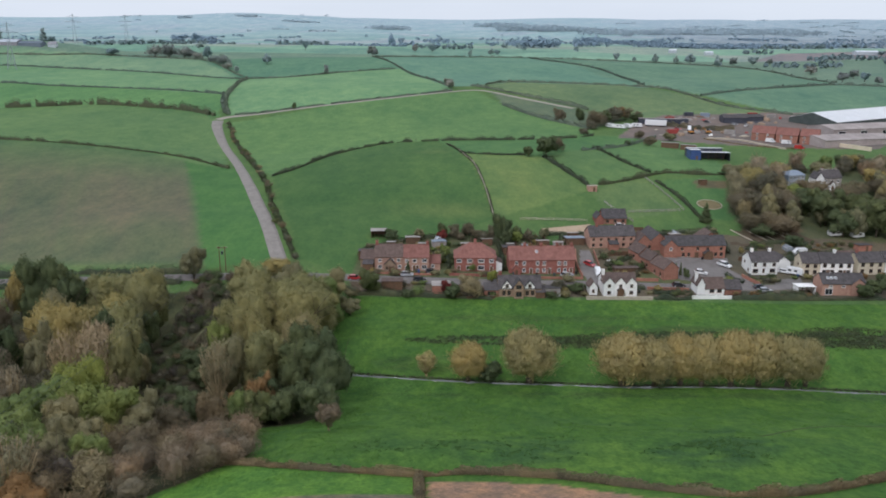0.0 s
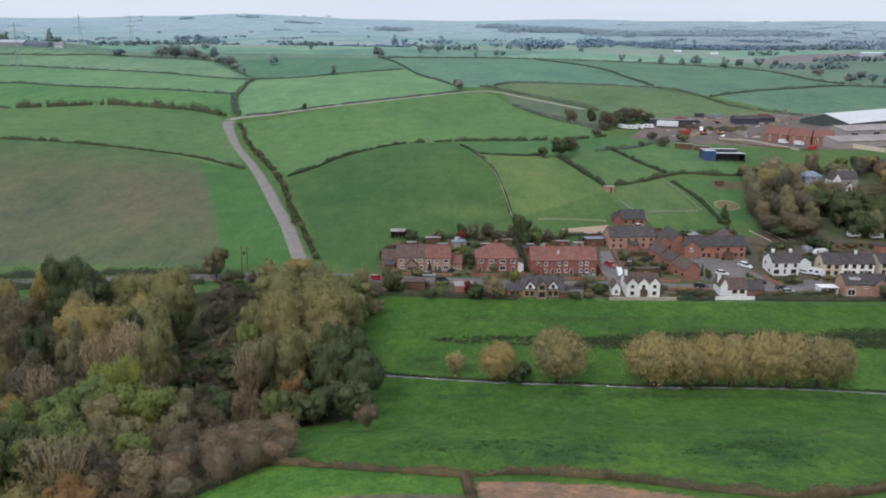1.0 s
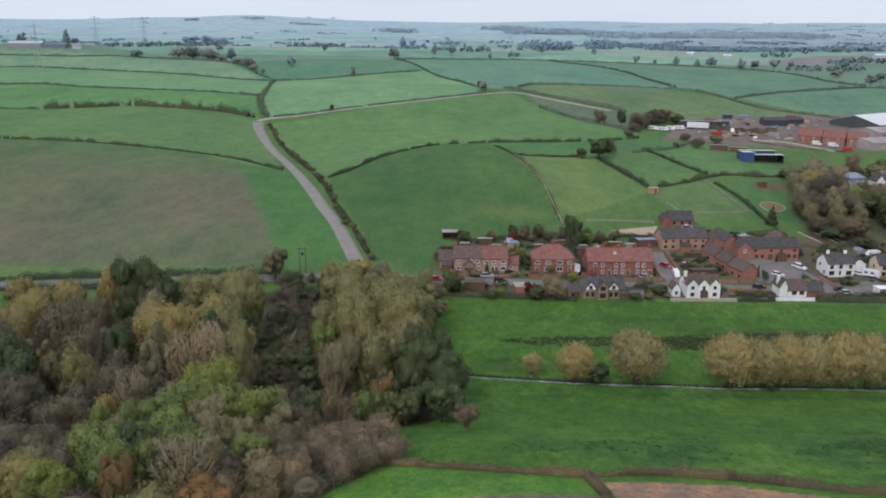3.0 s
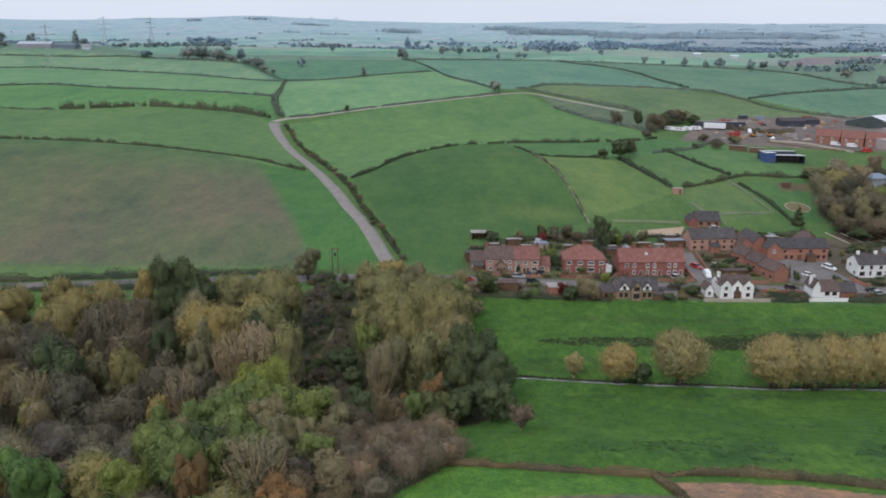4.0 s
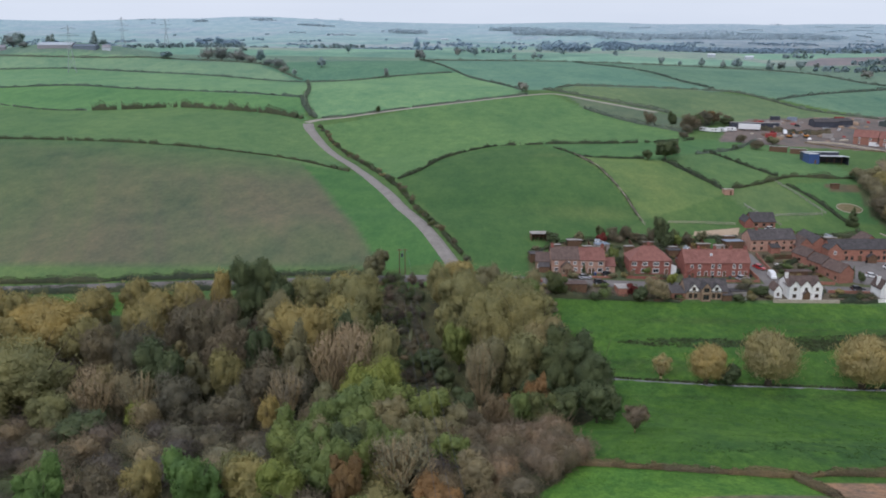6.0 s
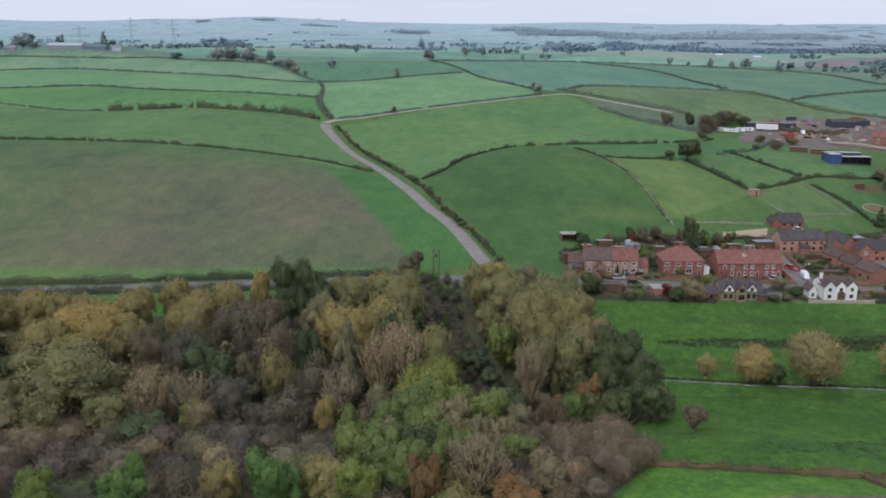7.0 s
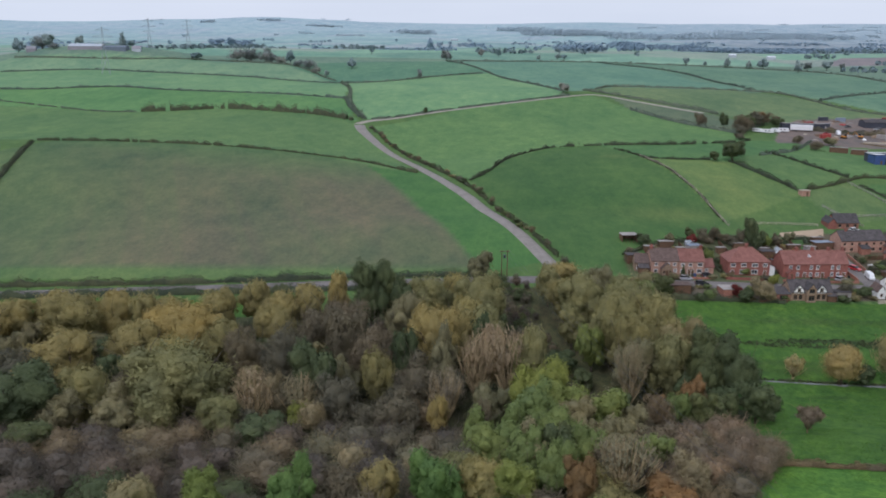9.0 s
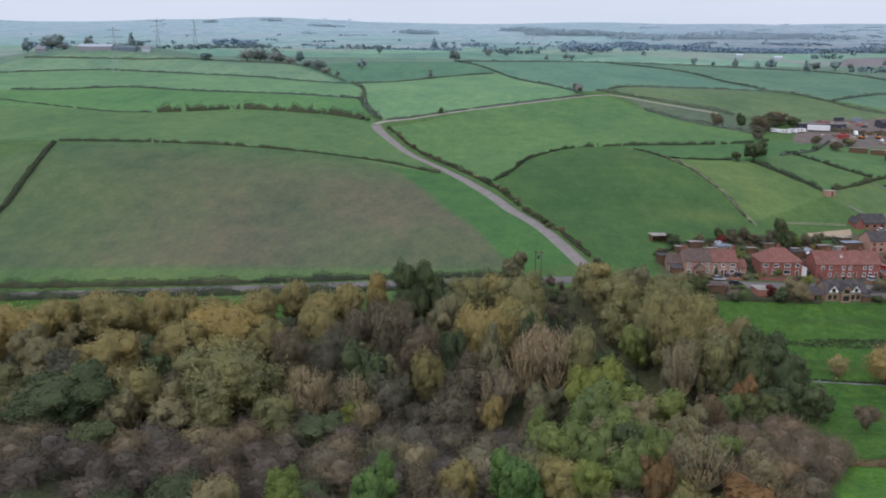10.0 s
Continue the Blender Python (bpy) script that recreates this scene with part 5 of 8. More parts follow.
def house(name, x, y, yaw, w, d, eave, ridge, wall, roof, label, hip=0.0, axis="x", windows=(), doors=(), stacks=(), frame_mat="paint", base=None, over=0.3, category="house", gable_windows=()):
    """A house with its front-left corner at x, y, its front towards -y before the turn. windows, doors: (centre, sill, width, height) along the front."""
    root = new(name)
    if wall in ("white", "cream"):
        frame_mat = "timber"
    gz = float(min(height(x, y), height(x + w * math.cos(yaw), y + w * math.sin(yaw)), height(x - d * 0.7 * math.sin(yaw), y + d * 0.7))) if base is None else base
    root.matrix_basis = Matrix.LocRotScale((x, y, gz), Euler((0, 0, yaw)), None)
    s = Solid()
    if axis == "x":
        s.box(0, 0, -1.5, w, d, eave)
        if not hip:
            for a, b in ((0, 0.3), (w - 0.3, w)):
                s.prism([(0, eave), (d, eave), (d / 2, ridge - 0.05)], "x", a, b)
    else:
        s.box(0, 0, -1.5, w, d, eave)
        for a, b in ((0, 0.3), (d - 0.3, d)):
            s.prism([(0, eave), (w, eave), (w / 2, ridge - 0.05)], "y", a, b)
    part("wall", s.mesh("wall", MAT[wall]), root)
    r, t = Solid(), 0.16
    if axis == "x":
        dz = over * (ridge - eave) / (d / 2)
        if hip:
            o, h0 = over, eave - 0.05
            v = [(-o, -o, h0), (w + o, -o, h0), (w + o, d + o, h0), (-o, d + o, h0), (hip, d / 2, ridge), (w - hip, d / 2, ridge)]
            r.add(v + [(p[0], p[1], p[2] - 0.15) for p in v[:4]], [(0, 1, 5, 4), (1, 2, 5), (2, 3, 4, 5), (3, 0, 4), (0, 6, 7, 1), (1, 7, 8, 2), (2, 8, 9, 3), (3, 9, 6, 0), (6, 9, 8, 7)])
        else:
            for sgn in (-1, 1):
                yo = -over if sgn < 0 else d + over
                r.prism([(yo, eave - dz), (d / 2, ridge), (d / 2, ridge + t), (yo, eave - dz + t)], "x", -0.2, w + 0.2)
            r.prism([(d / 2 - 0.16, ridge + t - 0.06), (d / 2 + 0.16, ridge + t - 0.06), (d / 2, ridge + t + 0.1)], "x", -0.2, w + 0.2)
    else:
        dz = over * (ridge - eave) / (w / 2)
        for xo in (-over, w + over):
            r.prism([(xo, eave - dz), (w / 2, ridge), (w / 2, ridge + t), (xo, eave - dz + t)], "y", -0.2, d + 0.2)
        r.prism([(w / 2 - 0.16, ridge + t - 0.06), (w / 2 + 0.16, ridge + t - 0.06), (w / 2, ridge + t + 0.1)], "y", -0.2, d + 0.2)
    part("roof", r.mesh("roof", MAT[roof]), root)
    for cx, sill, ww, hh in windows:
        k = 1.25 if wall in ("white", "cream") and ww < 1.6 else 1.0
        opening(root, cx, sill, ww * k, hh * k, frame_mat)
    for cx, ww, hh in doors:
        door = part("door", Solid().box(cx - ww / 2, -0.06, 0, cx + ww / 2, 0.02, hh).mesh("door", MAT["timber"]), root)
        part("door_frame", Solid().box(cx - ww / 2 - 0.08, -0.04, 0, cx - ww / 2, 0.02, hh + 0.08).box(cx + ww / 2, -0.04, 0, cx + ww / 2 + 0.08, 0.02, hh + 0.08).box(cx - ww / 2, -0.04, hh, cx + ww / 2, 0.02, hh + 0.08).mesh("door_frame", MAT[frame_mat]), root)
    for side, cy, sill, ww, hh in gable_windows:
        opening(root, cy, sill, ww, hh, frame_mat, side=side, w=w)
    for cx, cy, top in stacks:
        st = Solid().box(cx - 0.45, cy - 0.3, eave, cx + 0.45, cy + 0.3, top).box(cx - 0.52, cy - 0.37, top - 0.25, cx + 0.52, cy + 0.37, top - 0.1)
        chim = part("chimney", st.mesh("chimney", MAT["white" if wall == "white" else wall if wall == "villa_stone" else "brick_dark"]), root)
        for px in (-0.22, 0.22):
            part("chimney_pot", Solid().tube((cx + px, cy, top), (cx + px, cy, top + 0.4), 0.12, 0.09, 8).mesh("chimney_pot", MAT["tile_red"]), chim)
    return tagged(root, label, category, "houses of the village")


def opening(root, cx, sill, ww, hh, frame_mat, side=None, w=0, front=0.0):
    """A window: pane, frame with a middle bar, and a sill."""
    if side is None:
        m = Matrix.Translation((cx, front, sill))
    else:
        m = Matrix.Translation((0 if side < 0 else w, cx, sill)) @ Matrix.Rotation(radians(-90 if side < 0 else 90), 4, "Z")
    f = 0.13
    fr = Solid().box(-ww / 2, -0.05, 0, -ww / 2 + f, 0.03, hh).box(ww / 2 - f, -0.05, 0, ww / 2, 0.03, hh).box(-ww / 2 + f, -0.05, 0, ww / 2 - f, 0.03, f).box(-ww / 2 + f, -0.05, hh - f, ww / 2 - f, 0.03, hh).box(-0.04, -0.045, f, 0.04, 0.03, hh - f)
    win = part("window", fr.mesh("window", MAT[frame_mat]), root, at=m)
    part("pane", Solid().box(-ww / 2 + f, -0.02, f, ww / 2 - f, 0.02, hh - f).mesh("pane", glass), win)
    part("sill", Solid().box(-ww / 2 - 0.1, -0.14, -0.1, ww / 2 + 0.1, 0.02, -0.01).mesh("sill", MAT["stone"]), win)


def row(n, w, sill, ww=1.1, hh=1.2, skip=()):
    return [((i + 0.5) * w / n, sill, ww, hh) for i in range(n) if i not in skip]



# ---- smaller parts of buildings ----
def gable(root, x0, w, y0, y1, eave, ridge, wall, roof, name="gable", windows=(), door=None, over=0.22, frame_mat="paint", foot=-1.2):
    """A cross wing under its own little roof, its gable towards the front, from y0 (front) back to y1."""
    if wall == "white":
        frame_mat = "timber"
    s = Solid().box(x0, y0, foot, x0 + w, y1, eave)
    s.prism([(x0, eave), (x0 + w, eave), (x0 + w / 2, ridge - 0.05)], "y", y0, y0 + 0.25)
    wing = part(name, s.mesh(name, MAT[wall]), root)
    r, dz = Solid(), over * (ridge - eave) / (w / 2)
    for xo in (x0 - over, x0 + w + over):
        r.prism([(xo, eave - dz), (x0 + w / 2, ridge), (x0 + w / 2, ridge + 0.13), (xo, eave - dz + 0.13)], "y", y0 - 0.2, y1)
    part("roof", r.mesh("roof", MAT[roof]), wing)
    for cx, sill, ww, hh in windows:
        opening(root, x0 + cx, sill, ww, hh, frame_mat, front=y0)
    if door:
        cx, ww, hh = door
        part("door", Solid().box(x0 + cx - ww / 2, y0 - 0.06, 0, x0 + cx + ww / 2, y0 + 0.02, hh).mesh("door", MAT["timber"]), wing)
    return wing


def lean_to(root, x0, y0, x1, y1, low, high, wall, roof, name="lean_to", slope="front"):
    """A low wing under one slope of roof, high at the house."""
    s = Solid()
    if slope == "front":
        s.prism([(y0, -1.2), (y1, -1.2), (y1, high), (y0, low)], "x", x0, x1)
        r = Solid().prism([(y0 - 0.25, low - 0.1), (y1, high), (y1, high + 0.12), (y0 - 0.25, low + 0.02)], "x", x0 - 0.15, x1 + 0.15)
    else:
        s.prism([(x0, -1.2), (x1, -1.2), (x1, high if slope == "left" else low), (x0, low if slope == "left" else high)], "y", y0, y1)
        a, b = (low, high) if slope == "left" else (high, low)
        r = Solid().prism([(x0 - 0.15, a), (x1 + 0.15, b), (x1 + 0.15, b + 0.12), (x0 - 0.15, a + 0.12)], "y", y0 - 0.15, y1 + 0.15)
    wing = part(name, s.mesh(name, MAT[wall]), root)
    part("roof", r.mesh("roof", MAT[roof]), wing)
    return wing


def rooflight(root, cx, along_slope, d, eave, ridge, ww=0.8, hh=1.0):
    """A rooflight on the front slope, part of the way up it."""
    a = math.atan2(ridge - eave, d / 2)
    y, z = along_slope * d / 2, eave + along_slope * (ridge - eave)
    m = Matrix.Translation((cx, y, z + 0.24)) @ Matrix.Rotation(a, 4, "X")
    fr = part("rooflight", Solid().box(-ww / 2, -hh / 2, -0.06, ww / 2, hh / 2, 0.02).mesh("rooflight", MAT["paint"]), root, at=m)
    part("pane", Solid().box(-ww / 2 + 0.08, -hh / 2 + 0.08, 0.021, ww / 2 - 0.08, hh / 2 - 0.08, 0.04).mesh("pane", sky_glass), fr)


sky_glass, sgn, sgb = material("rooflight_glass", 0.05, 0, 0.9)
sgb.inputs["Base Color"].default_value = (0.25, 0.27, 0.29, 1)


def wall_line(points, tall, thick, mat, label, name="garden_wall", category="wall", posts=None, coping=True):
    """A wall or fence that follows the ground, stepped in short lengths."""
    s, c = Solid(), along(points, 2.0) if len(points) > 2 else np.array([np.array(points[0]) + (np.array(points[1]) - np.array(points[0])) * u for u in np.linspace(0, 1, max(2, int(np.hypot(*(np.array(points[1]) - np.array(points[0]))) / 2) + 1))])
    root = new(name)
    for (xa, ya), (xb, yb) in zip(c[:-1], c[1:]):
        za, zb = float(height(xa, ya)), float(height(xb, yb))
        n = Vector((-(yb - ya), xb - xa, 0)).normalized() * thick / 2
        p = [Vector((xa, ya, 0)) - n, Vector((xb, yb, 0)) - n, Vector((xb, yb, 0)) + n, Vector((xa, ya, 0)) + n]
        zs = (za, zb, zb, za)
        s.add([(q.x, q.y, z - 0.4) for q, z in zip(p, zs)] + [(q.x, q.y, z + tall) for q, z in zip(p, zs)], [(3, 2, 1, 0), (4, 5, 6, 7), (0, 1, 5, 4), (1, 2, 6, 5), (2, 3, 7, 6), (3, 0, 4, 7)])
        if category in ("fence", "edging"):
            piece = "fence_panel" if category == "fence" else "board"
            part(piece, s.mesh(piece, MAT[mat]), root)
            s = Solid()
    if s.v:
        part("wall_body", s.mesh("wall_body", MAT[mat]), root)
    return tagged(root, label, category)


def rail_fence(points, label, tall=1.1, mat="paint", step=2.4, rails=(0.35, 0.7, 1.05)):
    """Posts and rails that follow the ground."""
    p = np.array(points, float)
    root = new("fence")
    seg = np.concatenate([[0], np.cumsum(np.hypot(*np.diff(p, axis=0).T))])
    t = np.linspace(0, seg[-1], max(2, int(seg[-1] / step) + 1))
    c = np.stack([np.interp(t, seg, p[:, 0]), np.interp(t, seg, p[:, 1])], 1)
    z = height(c[:, 0], c[:, 1])
    post = Solid().box(-0.06, -0.06, -0.3, 0.06, 0.06, tall).mesh("post", MAT[mat])
    for (x, y), zz in zip(c, z):
        part("post", post, root, at=Matrix.Translation((x, y, zz)))
    for r in rails:
        for i in range(len(c) - 1):
            part("rail", Solid().tube((*c[i], z[i] + r), (*c[i + 1], z[i + 1] + r), 0.06, 0.06, 4).mesh("rail", MAT[mat]), root)
    return tagged(root, label, "fence")


def draped(name, poly, mat, label, lift=0.07, cell=0.6):
    """A surfaced area laid on the ground, trimmed to an outline."""
    px, py = np.array(poly).T
    xs, ys = np.arange(px.min(), px.max() + cell, cell), np.arange(py.min(), py.max() + cell, cell)
    X, Y = np.meshgrid(xs, ys)
    ok = inside((X[:-1, :-1] + cell / 2), (Y[:-1, :-1] + cell / 2), poly)
    i = np.arange(X.size).reshape(X.shape)
    q = np.stack([i[:-1, :-1], i[:-1, 1:], i[1:, 1:], i[1:, :-1]], -1)[ok]
    me = array_mesh(name, np.stack([X, Y, height(X, Y) + lift], -1).reshape(-1, 3), q, mat, flat=False)
    bm = bmesh.new()
    bm.from_mesh(me)
    bmesh.ops.delete(bm, geom=[v for v in bm.verts if not v.link_faces], context="VERTS")
    bm.to_mesh(me)
    bm.free()
    return tagged(new(name, me), label, name, kind="structure")


# ---- vehicles ----
def paint_mat(name, c, rough=0.3):
    mat, nt, b = material(name, rough, 0, 0.5)
    n = noise_node(nt, 3, 3)
    nt.links.new(ramp(nt, n.outputs["Fac"], [(0.3, tuple(0.85 * v for v in c)), (0.7, c)]), b.inputs["Base Color"])
    b.inputs["Coat Weight"].default_value = 0.4
    return mat


PAINT = {"white": paint_mat("white_car_paint", (0.78, 0.78, 0.77)), "red": paint_mat("red_car_paint", (0.42, 0.03, 0.03)), "dark": paint_mat("dark_car_paint", (0.03, 0.033, 0.042)), "silver": paint_mat("silver_car_paint", (0.42, 0.43, 0.45))}
lamp_red, _, lrb = material("tail_lamp", 0.2)
lrb.inputs["Base Color"].default_value = (0.4, 0.02, 0.02, 1)
lamp_clear, _, lcb = material("head_lamp", 0.1)
lcb.inputs["Base Color"].default_value = (0.7, 0.7, 0.7, 1)


def car(colour, x, y, yaw, label, van=False, scale=1.0):
    """A parked car or van: body, glazed cabin, roof, wheels and lamps. Its front points along +x before the turn."""
    root = new("van" if van else "car")
    L, W = (5.2, 1.95) if van else (4.3, 1.75)
    if van:
        lower = [(-L / 2, 0.35), (-L / 2, 2.2), (-L / 2 + 0.25, 2.35), (0.9, 2.35), (1.9, 1.3), (L / 2 - 0.1, 1.05), (L / 2, 0.4)]
        cabin = [(0.75, 1.4), (0.95, 2.2), (1.75, 1.38)]
    else:
        lower = [(-L / 2, 0.4), (-L / 2 + 0.05, 0.85), (-1.7, 0.95), (1.0, 0.92), (L / 2 - 0.15, 0.75), (L / 2, 0.4), (L / 2 - 0.3, 0.25), (-L / 2 + 0.3, 0.25)]
        cabin = [(-1.95, 0.93), (-1.45, 1.42), (0.25, 1.44), (1.1, 0.9)]
    part("body", Solid().prism(lower, "y", -W / 2, W / 2).mesh("body", PAINT[colour]), root)
    k = 0.06 if van else 0.1
    part("cabin_glass", Solid().prism(cabin, "y", -W / 2 - (0.01 if van else -k), W / 2 + (0.01 if van else -k)).mesh("cabin_glass", glass), root)
    if not van:
        part("roof", Solid().prism([(-1.5, 1.42), (-1.35, 1.48), (0.15, 1.5), (0.3, 1.44)], "y", -W / 2 + 0.13, W / 2 - 0.13).mesh("roof", PAINT[colour]), root)
    tyre = Solid().tube((0, -0.1, 0), (0, 0.1, 0), 0.32, 0.32, 14).mesh("tyre", MAT["rubber"])
    rim = Solid().tube((0, -0.11, 0), (0, 0.11, 0), 0.19, 0.19, 10).mesh("rim", MAT["steel"])
    for wx in (-L * 0.3, L * 0.31):
        for wy in (-W / 2 + 0.08, W / 2 - 0.08):
            wheel = part("wheel", tyre, root, at=Matrix.Translation((wx, wy, 0.32)))
            part("rim", rim, wheel)
    for sy in (-1, 1):
        part("headlight", Solid().box(L / 2 - 0.16, sy * 0.62 - 0.16, 0.58, L / 2 - 0.02, sy * 0.62 + 0.16, 0.72).mesh("headlight", lamp_clear), root)
        part("tail_light", Solid().box(-L / 2 - 0.02, sy * 0.7 - 0.1, 0.65, -L / 2 + 0.08, sy * 0.7 + 0.1, 0.85).mesh("tail_light", lamp_red), root)
    e = 1.2
    dz = float(height(x + e * math.cos(yaw), y + e * math.sin(yaw)) - height(x - e * math.cos(yaw), y - e * math.sin(yaw))) / (2 * e)
    root.matrix_basis = Matrix.LocRotScale((x, y, float(height(x, y)) + 0.1), Euler((0, -math.atan(dz), yaw), "XYZ"), Vector((scale,) * 3))
    return tagged(root, label, "van" if van else "car", "parked vehicles")


def caravan(x, y, yaw, label, L=5.5):
    root = new("caravan")
    body = [(-L / 2, 0.5), (-L / 2 - 0.15, 1.2), (-L / 2 + 0.3, 2.5), (L / 2 - 0.3, 2.5), (L / 2 + 0.15, 1.2), (L / 2, 0.5)]
    part("body", Solid().prism(body, "y", -1.1, 1.1).mesh("body", PAINT["white"]), root)
    for sy in (-1, 1):
        for cx in (-1.4, 0.6):
            part("window", Solid().box(cx - 0.5, sy * 1.1 - 0.015, 1.3, cx + 0.5, sy * 1.1 + 0.015, 1.9).mesh("window", glass), root)
        part("wheel", Solid().tube((0, sy * 0.98, 0.3), (0, sy * 1.12, 0.3), 0.3, 0.3, 12).mesh("wheel", MAT["rubber"]), root)
    part("drawbar", Solid().tube((L / 2, 0, 0.45), (L / 2 + 1.1, 0, 0.45), 0.06, 0.05, 6).mesh("drawbar", MAT["steel"]), root)
    root.matrix_basis = Matrix.LocRotScale((x, y, float(height(x, y)) + 0.05), Euler((0, 0, yaw)), None)
    return tagged(root, label, "caravan", "parked vehicles")


def shed(x, y, yaw, w, d, tall, wall, roof, label, slope=0.3, open_front=False, name="shed"):
    """A garden or farm shed under a single slope, closed or open in front."""
    root = new(name)
    s = Solid()
    if open_front:
        s.box(0, d - 0.15, -0.5, w, d, tall).box(0, 0, -0.5, 0.15, d - 0.15, tall).box(w - 0.15, 0, -0.5, w, d - 0.15, tall)
    else:
        s.box(0, 0, -0.5, w, d, tall)
    part("wall", s.mesh("wall", MAT[wall]), root)
    part("roof", Solid().prism([(-0.25, tall + slope), (d + 0.25, tall), (d + 0.25, tall + 0.1), (-0.25, tall + slope + 0.1)], "x", -0.2, w + 0.2).mesh("roof", MAT[roof]), root)
    if not open_front:
        part("fascia", Solid().box(0, -0.02, tall, w, 0.05, tall + slope).mesh("fascia", MAT[wall]), root)
        part("door", Solid().box(w * 0.55, -0.05, 0, w * 0.55 + min(0.9, w * 0.4), -0.005, min(1.9, tall - 0.1)).mesh("door", MAT["timber"]), root)
    else:
        for i in range(3):
            part("post", Solid().box(w * (i + 1) / 4 - 0.08, 0.05, -0.5, w * (i + 1) / 4 + 0.08, 0.2, tall).mesh("post", MAT["timber"]), root)
    root.matrix_basis = Matrix.LocRotScale((x, y, float(height(x, y))), Euler((0, 0, yaw)), None)
    return tagged(root, label, name, "sheds and outbuildings")

# ---- village ground ----
draped("yard", [(77.5, 254.5), (76.5, 268), (78, 275.6), (100.5, 277.4), (98.5, 268), (103, 258), (101, 253.5)], asphalt, "grey asphalt courtyard among the barns")
draped("yard", [(46.5, 251), (46, 262), (48.5, 279), (52, 279), (51.5, 262), (56, 251)], asphalt, "grey asphalt drive beside the terrace")
draped("yard", [(36, 296), (53.5, 298), (57, 306.5), (38, 300.5)], worn("yard_sand", (0.38, 0.28, 0.19), (0.48, 0.37, 0.26), 0.3, 0.95, 0.1, 3), "pale sandy yard behind the gardens")
draped("yard", [(109, 253.5), (110, 260), (120, 262), (119, 256)], asphalt, "grey asphalt forecourt beside the white house")

# ---- village houses ----
h = house("house", -22.1, 254.6, 0.03, 9.0, 7.5, 4.9, 8.0, "brick_pale", "tile_brown", "pale brick cottage with a brown tiled roof and gabled porch", windows=[(1.6, 3.1, 1.1, 1.1), (5.6, 3.1, 1.1, 1.1), (7.7, 3.1, 1.1, 1.1), (1.6, 0.9, 1.3, 1.2), (8.0, 0.9, 1.1, 1.2)], stacks=[(0.6, 3.7, 9.3)])
gable(h, 3.1, 3.6, -1.6, 0.6, 2.6, 4.4, "stone_brown", "tile_brown", "porch", windows=[(0.8, 0.9, 0.7, 1.1), (2.8, 0.9, 0.7, 1.1)], door=(1.8, 0.9, 2.0), frame_mat="timber")
house("house", -13.0, 254.9, 0.03, 8.4, 7.5, 4.9, 8.0, "brick_pale", "tile_red", "pale brick cottage with a red tiled roof", windows=[(1.3, 3.1, 1.2, 1.1), (3.8, 3.1, 1.3, 1.1), (7.0, 3.1, 1.6, 1.2), (1.1, 0.9, 1.0, 1.2), (6.9, 0.8, 1.7, 1.4)], doors=[(3.6, 1.0, 2.1), (4.7, 0.9, 2.1)], stacks=[(8.0, 3.7, 9.2)])
h = house("house", -27.0, 256.8, -0.08, 4.8, 5.5, 3.2, 5.4, "stone_brown", "tile_brown", "low stone wing with a dark tiled roof", windows=[(1.2, 0.9, 1.2, 1.1), (3.4, 0.9, 1.0, 1.1)])
lean_to(h, 1.0, -2.2, 4.4, 0.0, 2.0, 2.9, "timber", "slate", "lean_to")
shed(-28.2, 262.5, 0.05, 4.6, 4.0, 2.8, "timber", "slate", "dark timber outhouse with a slate roof")
house("house", -4.5, 256.5, 0.03, 3.6, 5.0, 2.5, 4.5, "brick_pale", "tile_red", "small brick annexe beside the cottage", windows=[(1.2, 0.9, 1.1, 1.1)])
h = house("house", 3.8, 256.4, 0.0, 13.6, 9.0, 5.0, 8.9, "brick_dark", "tile_red", "hipped red-roofed brick pair of houses", hip=4.8, windows=[(1.5, 3.2, 1.6, 1.2), (5.0, 3.2, 1.7, 1.2), (8.7, 3.2, 2.0, 1.2), (12.1, 3.2, 1.5, 1.2), (8.7, 0.8, 2.1, 1.5), (4.8, 0.8, 2.0, 1.5)], doors=[(12.1, 1.0, 2.1), (1.4, 1.0, 2.1)], stacks=[(6.8, 4.5, 10.0)])
lean_to(h, 13.6, 0.6, 15.6, 6.0, 2.9, 3.9, "white", "tile_brown", "lean_to", "right")
h = house("house", 21.7, 255.8, 0.04, 21.6, 8.0, 5.1, 8.5, "brick_dark", "tile_red", "long red-brick terrace with a red tiled roof", windows=[(c, s, 1.05, 1.4) for c in (4.9, 9.3, 11.5, 16.4, 18.4) for s in (0.8, 3.1)] + [(2.4, 3.1, 1.1, 1.4)], doors=[(c, 0.95, 2.1) for c in (2.2, 7.2, 13.3, 20.4)], stacks=[(5.4, 4, 9.6), (10.8, 4, 9.6), (16.2, 4, 9.6), (21.0, 4, 9.6)])
gable(h, 1.0, 2.6, -1.5, 0.2, 2.3, 3.4, "brick_dark", "tile_red", "porch", door=(1.3, 0.9, 2.0))
rooflight(h, 9.2, 0.55, 8.0, 5.1, 8.5)
lean_to(h, 1.0, 8.0, 8.0, 13.0, 2.6, 3.2, "brick_dark", "slate", "lean_to", "right")
shed(25.5, 270.0, 0.05, 8.0, 4.0, 2.6, "concrete", "steel", "pale flat-roofed outbuilding behind the terrace")
shed(20.8, 272.0, 0.05, 4.4, 4.0, 2.6, "timber", "slate", "dark timber shed behind the terrace")
shed(34.0, 270.5, 0.05, 6.0, 3.6, 2.4, "concrete", "concrete", "grey garage with a flat roof")
